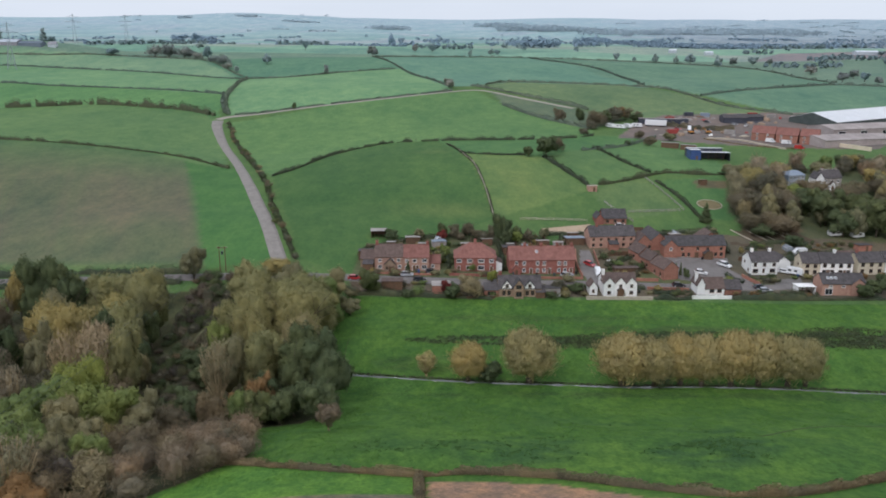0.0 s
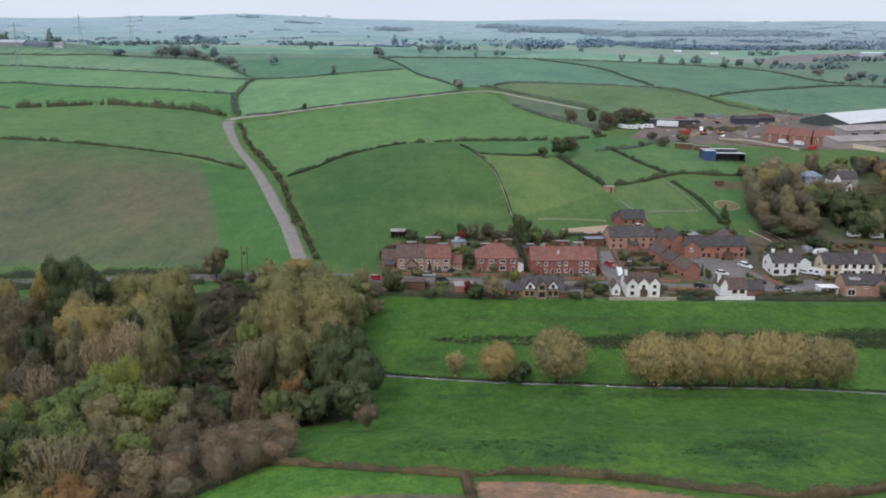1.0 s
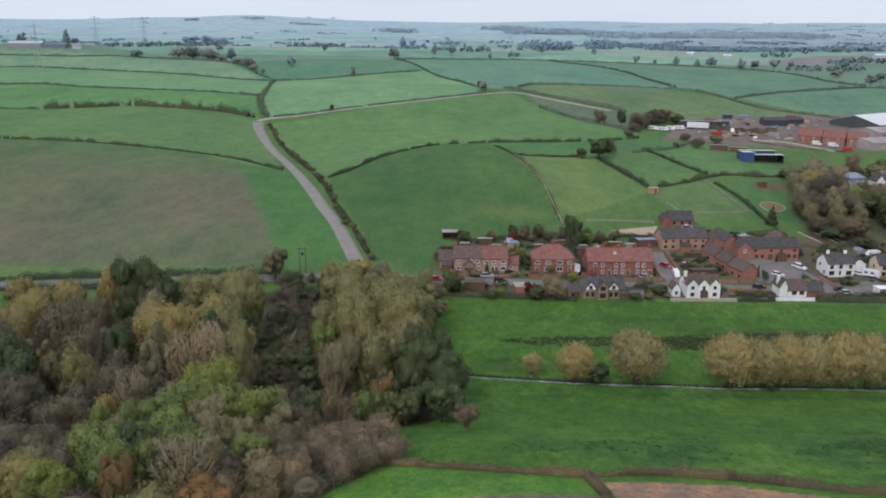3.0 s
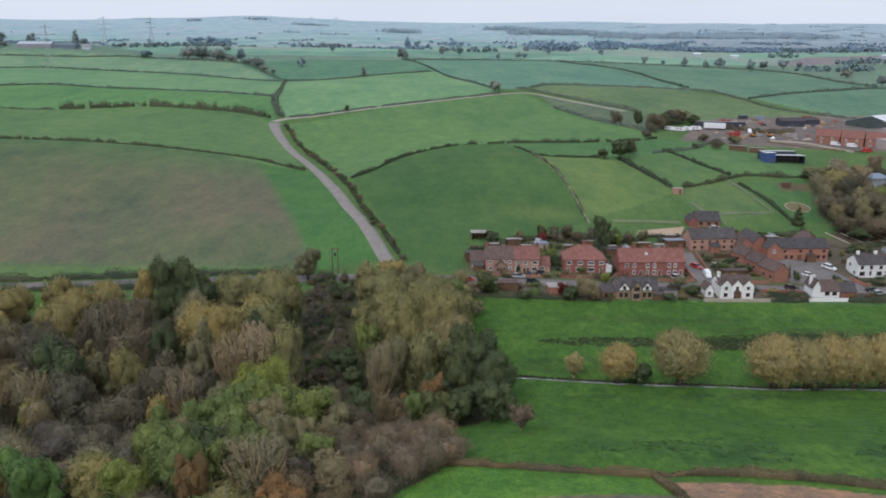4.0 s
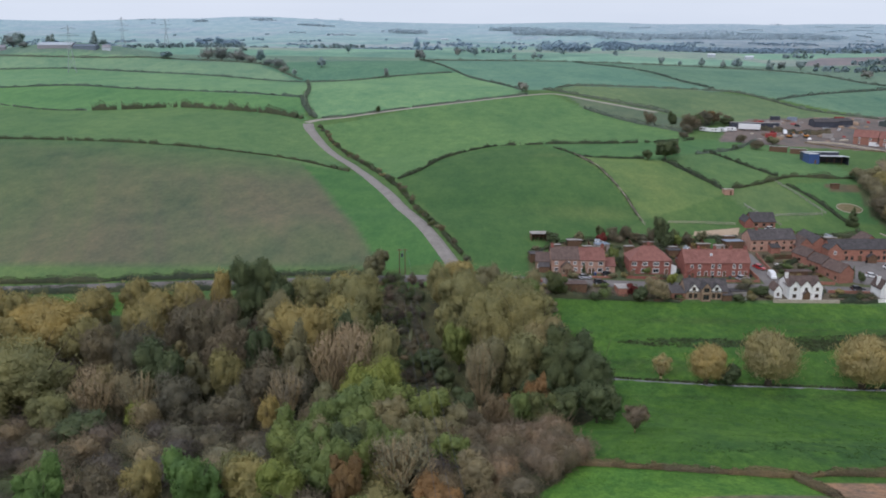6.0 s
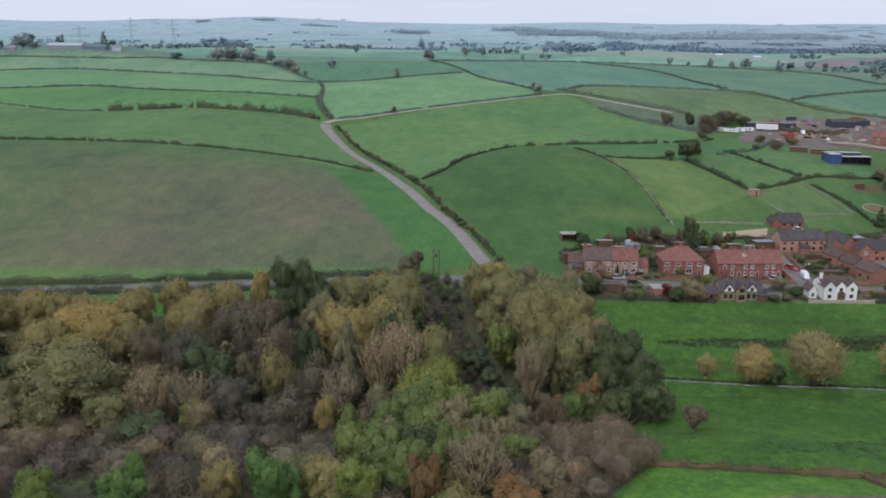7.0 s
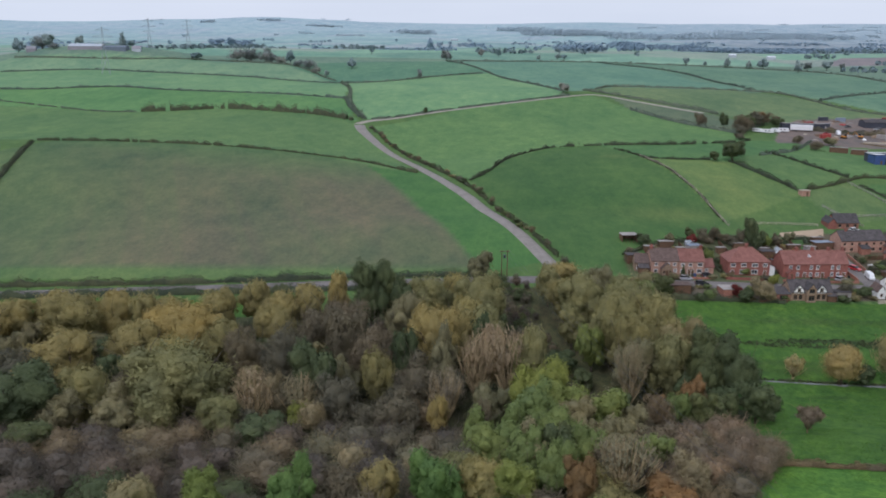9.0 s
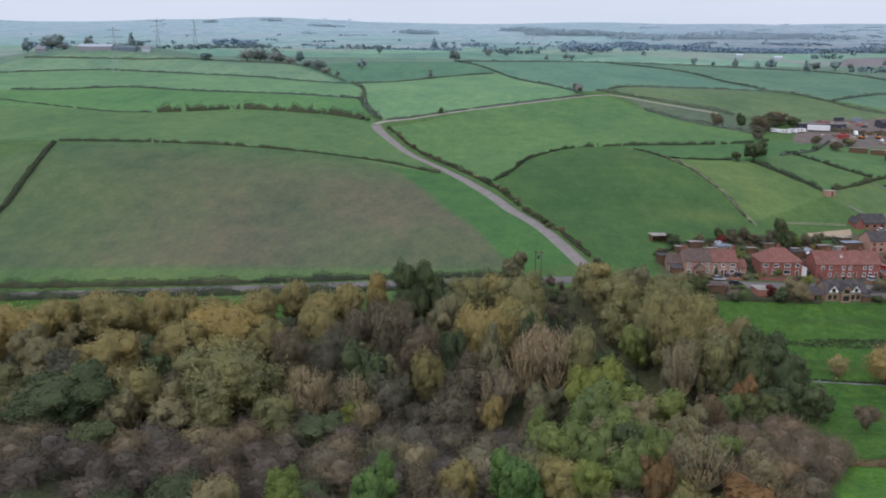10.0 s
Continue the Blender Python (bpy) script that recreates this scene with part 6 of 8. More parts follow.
# stone cottage with white dormers
h = house("house", 17.2, 238.0, 0.02, 13.0, 6.6, 2.9, 5.9, "stone_brown", "slate", "brown stone cottage with white dormer gables and brown joinery", windows=[(1.6, 0.5, 1.1, 1.6), (3.2, 0.5, 1.1, 1.6), (8.8, 0.5, 1.1, 1.6), (10.4, 0.5, 1.1, 1.6)], stacks=[(0.6, 3.5, 7.2)], frame_mat="timber")
gable(h, 1.0, 3.0, -0.2, 2.8, 3.4, 5.2, "white", "slate", "dormer", windows=[(1.5, 3.1, 1.0, 1.1)], frame_mat="timber", foot=2.5)
gable(h, 4.6, 2.8, -1.4, 2.8, 4.0, 5.8, "stone_brown", "slate", "bay", windows=[(1.4, 2.9, 1.7, 1.4), (1.4, 0.5, 1.9, 1.7)], frame_mat="timber")
gable(h, 8.0, 3.0, -0.2, 2.8, 3.4, 5.2, "white", "slate", "dormer", windows=[(1.5, 3.1, 1.0, 1.1)], frame_mat="timber", foot=2.5)
lean_to(h, -4.4, -0.4, 0.0, 4.6, 2.4, 3.2, "brick", "slate", "lean_to", "front")
opening(h, -2.2, 0.7, 2.6, 1.3, "timber", front=-0.42)
lean_to(h, 11.4, -0.9, 14.2, 3.4, 1.9, 2.7, "timber", "slate", "porch", "front")
shed(31.6, 238.3, 0.02, 4.6, 4.4, 2.3, "concrete", "slate", "grey garden room with glazed front", 0.5)
# white cottage with three gables
h = house("house", 49.6, 241.3, 0.03, 10.4, 6.0, 4.2, 6.2, "white", "tile_brown", "white rendered cottage with three front gables", stacks=[(0.5, 2.4, 7.6)])
for i in range(3):
    gable(h, 0.05 + i * 3.45, 3.4, -1.8, 3.0, 4.2, 6.0, "white", "tile_brown", "gable", windows=[(1.7, 2.9, 0.95, 1.0)] + ([(1.7, 0.7, 1.2, 1.1)] if i != 1 else []), door=(1.7, 1.0, 2.0) if i == 1 else None)
gable(h, 4.3, 1.9, -2.8, -1.8, 2.2, 3.1, "timber", "tile_brown", "porch")
gable(h, -4.2, 2.6, -0.6, 4.2, 2.6, 4.4, "white", "tile_brown", "side_wing", windows=[(1.3, 0.9, 0.8, 1.0)])
wall_line([(44.0, 237.0), (64.6, 237.6)], 1.0, 0.4, "stone", "low buff stone garden wall facing the meadow")
# long pale house and its neighbours
h = house("house", 52.4, 281.6, 0.10, 16.6, 7.5, 4.6, 7.4, "brick_pale", "slate", "long pale brick house with a slate roof", frame_mat="timber", windows=[((i + 0.5) * 2.75, 2.9, 0.9, 0.9) for i in range(6)] + [((i + 0.5) * 2.75, 0.8, 1.1, 1.1) for i in (0, 1, 4, 5)], stacks=[(3.2, 3.6, 8.4)])
lean_to(h, 6.6, -2.4, 10.0, 0.0, 2.2, 3.0, "brick", "slate", "porch")
shed(44.5, 284.0, 0.1, 6.6, 4.0, 2.2, "timber", "blue_grey", "blue-grey garden room beside the long house")
h = house("house", 68.9, 280.4, 0.12, 5.6, 6.5, 3.2, 5.8, "brick", "tile_brown", "brick link building with a brown roof", frame_mat="timber", axis="y", windows=[(1.6, 0.9, 1.0, 1.2), (4.8, 0.9, 1.0, 1.2)])
h = house("house", 61.5, 307.0, 0.02, 9.4, 7.0, 2.6, 5.4, "brick", "slate", "brick outbuilding with a slate roof", frame_mat="timber", windows=[(2.0, 0.8, 1.2, 1.2), (5.0, 0.8, 1.2, 1.2), (8.0, 0.8, 1.2, 1.2)])
gable(h, -2.6, 3.0, -0.6, 6.0, 2.6, 4.4, "brick_dark", "slate", "side_wing")
# courtyard barns
h = house("house", 78.6, 276.2, 0.05, 21.0, 7.0, 4.9, 7.5, "brick", "slate", "long converted brick barn with a slate roof", frame_mat="timber", windows=[(5.4, 3.1, 1.0, 1.1), (11.0, 3.1, 1.0, 1.2), (14.6, 3.1, 1.0, 1.1), (19.4, 3.1, 1.0, 1.1), (1.8, 0.8, 2.4, 0.9), (6.0, 0.9, 1.1, 1.4), (8.0, 0.9, 1.1, 1.4), (17.6, 0.9, 1.1, 1.4), (19.6, 0.9, 1.1, 1.4)], doors=[(10.8, 1.3, 2.3)])
gable(h, 13.0, 3.2, -1.5, 0.4, 2.3, 3.4, "timber", "slate", "porch", door=(1.6, 1.4, 2.0))
gable(h, -1.2, 4.6, -1.0, 4.0, 5.0, 7.1, "brick", "slate", "end_gable", windows=[(2.3, 3.3, 1.0, 1.2)])
house("house", 74.2, 281.5, 0.1, 6.0, 12.0, 3.8, 6.2, "brick", "slate", "brick wing behind the courtyard barn", axis="y")
house("house", 92.0, 283.0, 0.05, 8.0, 7.0, 4.2, 7.0, "brick", "tile_brown", "brick rear wing of the courtyard barn", axis="y")
# stepped range running back from the road
house("house", 71.9, 253.9, 0.30, 5.4, 8.5, 3.9, 6.2, "brick", "tile_brown", "narrow brick barn end with a brown roof", frame_mat="timber", axis="y", gable_windows=[(-1, 2.0, 1.0, 1.0, 1.2), (-1, 5.5, 1.0, 1.0, 1.2)])
house("house", 69.4, 262.2, 0.30, 5.2, 7.0, 3.6, 5.8, "brick", "tile_brown", "middle of the brick barn range", frame_mat="timber", axis="y", gable_windows=[(-1, 2.0, 1.0, 1.0, 1.2), (-1, 5.0, 0.2, 1.2, 2.0)])
house("house", 67.2, 269.0, 0.30, 5.2, 7.5, 3.4, 5.6, "brick", "tile_brown", "rear of the brick barn range", frame_mat="timber", axis="y", gable_windows=[(-1, 3.5, 1.0, 1.2, 1.2)])
shed(57.0, 258.0, 0.1, 8.0, 3.2, 1.6, "timber", "tile_brown", "low dark outbuilding in the cottage garden")
# white house and terraces to the east
h = house("house", 104.2, 264.4, 0.08, 9.4, 7.2, 4.7, 7.2, "white", "slate", "white rendered house with a slate roof", windows=[(1.4, 3.0, 0.9, 1.0), (4.6, 3.0, 0.9, 1.0), (8.0, 3.0, 0.9, 1.0), (1.6, 0.8, 1.5, 1.1), (7.6, 0.8, 1.5, 1.1), (4.5, 0.8, 0.6, 1.2)], stacks=[(1.4, 3.7, 8.5), (7.6, 3.7, 8.4)], gable_windows=[(-1, 2.0, 0.9, 0.9, 1.1), (-1, 5.0, 3.0, 0.9, 1.0)])
house("house", 114.2, 268.2, 0.08, 5.0, 6.0, 3.2, 5.0, "white", "slate", "white gabled side wing", axis="y")
house("house", 121.0, 263.6, -0.06, 6.0, 7.5, 4.7, 7.3, "cream", "slate", "cream end house with a slate roof", windows=[(1.8, 3.0, 1.0, 1.0), (4.4, 3.0, 1.0, 1.0), (1.8, 0.8, 1.1, 1.2), (4.4, 0.8, 1.0, 1.2)], gable_windows=[(-1, 3.6, 3.0, 0.9, 1.0)])
house("house", 127.1, 263.2, -0.06, 10.6, 7.0, 4.7, 7.2, "white", "slate", "white terraced houses with a slate roof", windows=[((i + 0.5) * 2.65, s, 1.0, 1.1) for i in range(4) for s in (0.8, 3.0)], doors=[(2.6, 0.9, 2.1), (8.0, 0.9, 2.1)], stacks=[(5.3, 3.5, 8.4)])
h = house("house", 120.0, 245.6, -0.02, 13.4, 7.0, 4.0, 6.4, "brick_pale", "slate", "modern brick house with rooflights and tall glazed doors", windows=[(2.2, 0.3, 2.4, 2.1), (11.0, 0.3, 2.4, 2.1), (2.6, 2.7, 1.2, 0.8), (6.6, 2.7, 1.2, 0.8), (11.0, 2.7, 1.2, 0.8)])
for c in (2.2, 3.4, 4.6):
    rooflight(h, c, 0.5, 7.0, 4.0, 6.4)
gable(h, 8.9, 4.2, -0.6, 3.4, 4.0, 5.9, "brick_pale", "slate", "gable")
house("house", 139.4, 262.4, 0.06, 9.0, 7.5, 4.6, 7.0, "cream", "slate", "cream rendered house with a slate roof", windows=[((i + 0.5) * 3.0, s, 1.0, 1.1) for i in range(3) for s in (0.8, 3.0)], stacks=[(0.8, 3.7, 8.2)])
house("house", 148.8, 262.9, 0.06, 12.0, 7.5, 4.6, 7.0, "white", "slate", "white rendered house at the road's end", windows=[((i + 0.5) * 3.0, s, 1.0, 1.1) for i in range(4) for s in (0.8, 3.0)])
house("house", 137.6, 272.0, 0.1, 6.0, 5.0, 2.6, 4.2, "brick", "tile_brown", "small brick outbuilding behind the terrace")
# small white cottage on the meadow's edge
house("house", 79.6, 242.6, 0.06, 2.4, 5.6, 3.4, 5.6, "white", "tile_brown", "white gable end of a roadside cottage", axis="y", stacks=[(0.4, 2.7, 6.6)])
h = house("house", 82.1, 242.8, 0.06, 6.2, 5.4, 2.4, 5.0, "white", "tile_brown", "small white cottage with a brown roof", windows=[(2.2, 0.9, 1.2, 0.9), (4.6, 0.9, 1.2, 0.9)])
house("house", 88.6, 243.4, 0.06, 5.2, 5.0, 2.2, 4.4, "brick", "slate", "low brick garage beside the white cottage")
wall_line([(77.0, 238.9), (89.5, 239.8)], 1.1, 0.3, "white", "white rendered garden wall facing the meadow")
# villas on the slope
h = house("house", 163.6, 347.0, 0.12, 8.6, 7.0, 5.2, 8.0, "villa_stone", "slate", "grey stone villa among trees on the slope", windows=[(1.5, 3.0, 1.0, 1.3), (7.0, 3.0, 1.0, 1.3), (1.5, 0.7, 1.1, 1.4), (7.0, 0.7, 1.1, 1.4), (4.2, 3.0, 0.9, 1.2)], stacks=[(1.0, 3.5, 8.9), (7.4, 3.5, 8.9)])
gable(h, -3.4, 3.8, -0.3, 5.4, 4.9, 7.4, "white", "slate", "side_wing", windows=[(1.9, 2.9, 1.0, 1.2)])
gable(h, 3.0, 2.2, -1.2, 0.4, 2.5, 3.7, "white", "tile_brown", "porch", door=(1.1, 1.0, 2.0))
h = house("house", 150.6, 351.5, 0.2, 8.0, 6.0, 4.8, 6.6, "blue_grey", "blue_grey", "blue-grey glazed garden wing beside the villa", windows=[(c, k, 1.3, 1.5) for c in (1.1, 3.1, 5.0, 6.9) for k in (0.6, 2.9)], hip=2.4)
house("house", 171.5, 362.0, 0.15, 4.6, 4.0, 3.0, 4.0, "white", "steel", "small white flat-fronted garden studio", windows=[(1.3, 1.2, 0.9, 0.9), (3.3, 1.2, 0.9, 0.9)])
# ---- yards, sheds and works ----
h = house("warehouse", 243.0, 507.0, 0.55, 85.0, 34.0, 5.5, 10.0, "steel_green", "steel", "huge warehouse with a pale steel roof", base=float(height(243, 507)) - 1.6, category="warehouse", over=0.5)
house("warehouse", 206.0, 440.0, 0.25, 46.0, 22.0, 4.0, 5.4, "site_roof", "site_roof", "low concrete works with a pale roof", category="warehouse", over=0.4)
house("warehouse", 226.0, 474.0, 0.3, 60.0, 22.0, 4.5, 6.2, "site_roof", "site_roof", "brownish works building with dark openings", category="warehouse", windows=[(6, 0.2, 5, 3.2), (22, 0.2, 5, 3.2), (38, 0.2, 5, 3.2)], over=0.4)
for px, py, w in ((176.5, 468.5, 12.5), (187.5, 461.0, 11.5), (198.5, 455.0, 9.5)):
    house("house", px, py, -0.55, w, 9.0, 4.6, 8.0, "brick", "tile_red", "new red-brick house on the building site", windows=[(w * u, s, 1.2, 1.2) for u in (0.25, 0.7) for s in (0.8, 3.0)])
house("barn", 180.0, 528.0, -0.04, 15.0, 10.0, 3.6, 5.0, "steel_dark", "slate", "long dark steel-clad building", category="barn")
house("barn", 197.0, 536.0, 0.2, 13.0, 10.0, 2.8, 4.0, "steel_dark", "slate", "dark low works building", category="barn")
shed(121.0, 397.5, -0.05, 5.0, 8.0, 4.2, "blue", "steel", "dark blue-sided farm shed with a white roof", 0.6)
shed(126.2, 397.2, -0.05, 14.0, 7.0, 3.2, "steel_dark", "steel", "open dark barn with a white sheet roof", 0.6, True, "barn")
shed(121.5, 405.0, -0.05, 17.0, 5.0, 4.0, "steel_dark", "steel", "white-roofed barn behind the open barn", 0.5)
shed(117.0, 438.0, -0.4, 9.0, 4.0, 2.4, "timber", "concrete", "low timber stable with a grey roof")
shed(125.5, 431.5, -0.4, 8.0, 4.0, 2.3, "timber", "concrete", "low timber stable with a grey roof")
shed(128.5, 420.5, -0.3, 4.6, 3.0, 2.2, "white", "steel", "small white wooden field shelter")
shed(61.3, 339.0, 0.1, 3.8, 3.0, 2.2, "brick_pale", "stone", "small pale brick shed in the corner of a paddock")
shed(124.0, 522.0, -0.15, 26.0, 6.0, 3.4, "steel_dark", "concrete", "long low shed with a grey roof")
shed(140.0, 521.5, -0.2, 6.0, 4.0, 3.0, "red_steel", "red_steel", "red steel store beside the yard")
shed(-25.8, 283.0, 0.06, 5.6, 4.6, 2.4, "timber", "concrete", "open black car shelter with a pale roof", 0.2, True)
shed(-13.2, 279.5, 0.06, 5.0, 3.2, 2.0, "timber", "concrete", "timber summerhouse with a pale roof")
shed(-3.4, 276.0, 0.2, 4.6, 3.6, 2.2, "concrete", "blue_grey", "grey-blue timber garden shed")
shed(-3.2, 238.9, 0.04, 5.6, 5.6, 2.4, "brick", "concrete", "flat grey-roofed garage beside the road")
shed(1.4, 239.4, 0.04, 3.0, 2.4, 1.8, "timber", "timber", "small brown garden shed")
shed(-19.0, 241.0, 0.0, 6.4, 4.4, 2.4, "timber", "tile_brown", "dark roofed outbuilding below the road")
shed(113.0, 246.8, 0.0, 5.6, 4.0, 2.2, "paint", "paint", "open white awning over a terrace", 0.2, True, "awning")
hedge([(139, 517), (148, 511), (156, 505), (166, 500), (176, 497)], 2.4, 5.0, "grey", 0, 0.3, 90, label="dark scrub hedge beside the yard")
hedge([(196, 443), (186, 440), (168, 452), (150, 470)], 0.5, 1.4, "hedge_brown", 0.2, 0.3, 20, label="rough weeds along the yard's edge")
def container(x, y, yaw, mat, label):
    root = new("storage_container")
    ribs = [(0.2 + 0.2 * i, 0.0 if (i // 2) % 2 else 0.06) for i in range(29)]
    s = Solid().prism([(0, 0)] + ribs + [(6.0, 0), (6.0, 2.4), (0, 2.4)], "z", 0.15, 2.6)
    part("body", s.mesh("body", MAT[mat]), root)
    part("door", Solid().box(5.99, 0.1, 0.25, 6.05, 2.3, 2.5).mesh("door", MAT["steel_dark"]), root)
    root.matrix_basis = Matrix.LocRotScale((x, y, float(height(x, y)) - 0.1), Euler((0, 0, yaw)), None)
    return tagged(root, label, "container", "containers on the yard")


def heap(x, y, w, tall, mat, label, seed):
    g = np.random.default_rng(seed)
    v, f = DOME_V.copy(), DOME_F
    v = v * (1 + g.normal(0, 0.1, (len(v), 1)))
    v[:, 2] = np.maximum(v[:, 2], -0.2)
    me = array_mesh("heap", v * np.array((w / 2, w / 3, tall)), f, MAT[mat])
    ob = new("spoil_mound", me)
    ob.matrix_basis = Matrix.LocRotScale((x, y, float(height(x, y)) - 0.1), Euler((0, 0, x)), None)
    return tagged(ob, label, "heap", "heaps on the yard")


def digger(x, y, yaw, label):
    root = new("digger")
    part("body", Solid().prism([(-1.4, 0.9), (1.2, 0.9), (1.2, 1.5), (-0.4, 1.7), (-1.5, 1.6)], "y", -1.1, 1.1).mesh("body", MAT["yellow_steel"]), root)
    part("cab", Solid().prism([(0.1, 1.5), (1.2, 1.5), (1.0, 2.7), (0.2, 2.7)], "y", -1.0, 0.0).mesh("cab", glass), root)
    for sy in (-1, 1):
        part("track", Solid().prism([(-1.6, 0.35), (-1.3, 0.0), (1.3, 0.0), (1.6, 0.35), (1.3, 0.8), (-1.3, 0.8)], "y", sy * 0.95 - 0.25, sy * 0.95 + 0.25).mesh("track", MAT["rubber"]), root)
    part("boom", Solid().tube((1.1, 0.3, 1.5), (3.2, 0.3, 3.4), 0.2, 0.16, 6).tube((3.2, 0.3, 3.4), (4.6, 0.3, 1.4), 0.15, 0.12, 6).mesh("boom", MAT["yellow_steel"]), root)
    part("bucket", Solid().prism([(4.3, 0.9), (4.9, 0.9), (5.0, 1.5), (4.5, 1.5)], "y", -0.2, 0.8).mesh("bucket", MAT["steel_dark"]), root)
    root.matrix_basis = Matrix.LocRotScale((x, y, float(height(x, y))), Euler((0, 0, yaw)), None)
    return tagged(root, label, "digger", "machines on the yard")


digger(147.5, 487.0, 0.4, "orange digger working on the building site")
digger(158.0, 488.0, 2.6, "orange digger parked beside rubble")
digger(205.0, 546.0, 1.0, "yellow-orange digger behind the works")
for x, y, yaw, mat in ((134, 486, 0.2, "red_steel"), (163, 556, 0.1, "steel_dark"), (173, 554, -0.2, "blue_grey"), (146, 536, 0.5, "red_steel"), (217, 549, 0.3, "concrete"), (190, 548, 0.1, "blue_grey"), (130, 527, -0.1, "concrete"), (152, 528, 0.2, "steel_dark"), (167, 487, -0.4, "concrete"), (206, 556, 0.0, "red_steel")):
    container(x, y, yaw, mat, {"red_steel": "rusty red", "steel_dark": "dark steel", "blue_grey": "blue-grey steel", "concrete": "pale grey"}[mat] + " storage container on the yard")
for k, (x, y, w, tall, mat) in enumerate(((140, 483, 7, 1.6, "stone_brown"), (152, 491, 8, 1.8, "concrete"), (170, 492, 9, 1.5, "stone_brown"), (186, 540, 10, 2.2, "concrete"), (212, 541, 9, 2.0, "stone_brown"), (160, 540, 8, 1.6, "concrete"), (176, 478, 6, 1.2, "stone"), (137, 495, 8, 1.4, "timber"))):
    heap(x, y, w, tall, mat, {"stone_brown": "heap of brown soil and rubble", "concrete": "heap of grey rubble and scrap", "stone": "heap of pale sand", "timber": "heap of dark spoil"}[mat] + " on the yard", k)
yard_rng = np.random.default_rng(44)
for k in range(26):
    x, y = yard_rng.uniform(146, 226), yard_rng.uniform(524, 562)
    mat = str(yard_rng.choice(["steel_dark", "concrete", "stone_brown", "timber", "blue_grey", "red_steel"]))
    heap(x, y, yard_rng.uniform(2.5, 7), yard_rng.uniform(0.5, 1.5), mat, {"steel_dark": "low heap of dark scrap metal", "concrete": "heap of grey rubble and scrap", "stone_brown": "heap of brown soil and rubble", "timber": "stack of weathered dark timber", "blue_grey": "heap of blue-grey scrap sheet", "red_steel": "heap of rusty scrap steel"}[mat] + " on the yard", 60 + k)
for k in range(14):
    x, y = yard_rng.uniform(128, 182), yard_rng.uniform(476, 505)
    mat = str(yard_rng.choice(["stone", "concrete", "stone_brown", "red_steel", "paint"]))
    heap(x, y, yard_rng.uniform(1.6, 4), yard_rng.uniform(0.4, 1.0), mat, {"stone": "small heap of pale sand", "concrete": "small heap of grey rubble", "stone_brown": "small heap of brown soil", "red_steel": "small heap of red bricks", "paint": "wrapped pale pallet of building blocks"}[mat] + " on the building site", 90 + k)
wall_line([(152, 472), (168.2, 466.5), (176.5, 453.5), (183.8, 437.3)], 0.9, 0.9, "stone", "row of pale concrete blocks edging the site", "block_wall", "wall")
wall_line([(211, 450), (217.8, 436.8), (222.7, 423.4)], 2.2, 0.3, "cream", "pale boundary wall of the works", "boundary_wall", "wall")
for x, y, c, v in ((150, 500, "white", True), (160, 494, "silver", False), (128, 515, "dark", False), (143, 500, "red", False), (184, 520, "silver", False), (190, 515, "white", False), (170, 530, "dark", False), (136, 522, "white", True)):
    car(c, x, y, x * 0.7, {"white": "white", "silver": "silver", "dark": "dark", "red": "red"}[c] + (" van" if v else " car") + " standing on the muddy yard", van=v)
# ---- garden walls, fences and hedges ----
wall_line([(-24.0, 251.8), (-8, 251.9), (-2.5, 252.2)], 0.7, 0.25, "brick", "low brick garden wall along the road")
wall_line([(20.5, 252.2), (34, 252.0), (45.5, 252.6)], 0.8, 0.25, "brick", "low brick garden wall along the road")
wall_line([(2.0, 252.4), (18.0, 252.4)], 0.9, 0.25, "brick_dark", "low brick garden wall along the road")
wall_line([(54.0, 252.4), (62, 252.4), (70.0, 252.8)], 1.0, 0.3, "brick", "red brick garden wall beside the drive")
wall_line([(45.5, 253.5), (45.2, 264), (46.8, 278)], 1.2, 0.25, "brick", "red brick wall along the drive")
wall_line([(52.6, 263), (53.2, 278)], 1.1, 0.25, "brick", "red brick wall along the drive")
wall_line([(100.5, 262), (103.5, 253.6)], 1.1, 0.3, "brick", "red brick wall beside the courtyard")
wall_line([(64.8, 246.0), (78.0, 245.9)], 0.9, 0.3, "brick", "low brick wall below the road")
wall_line([(-3.6, 237.0), (8, 236.6), (16, 236.6)], 0.6, 0.25, "timber", "weathered board fence facing the meadow", "garden_fence", "fence")
wall_line([(79.0, 271.0), (90, 279.5)], 0.1, 0.2, "concrete", "concrete kerb across the courtyard")
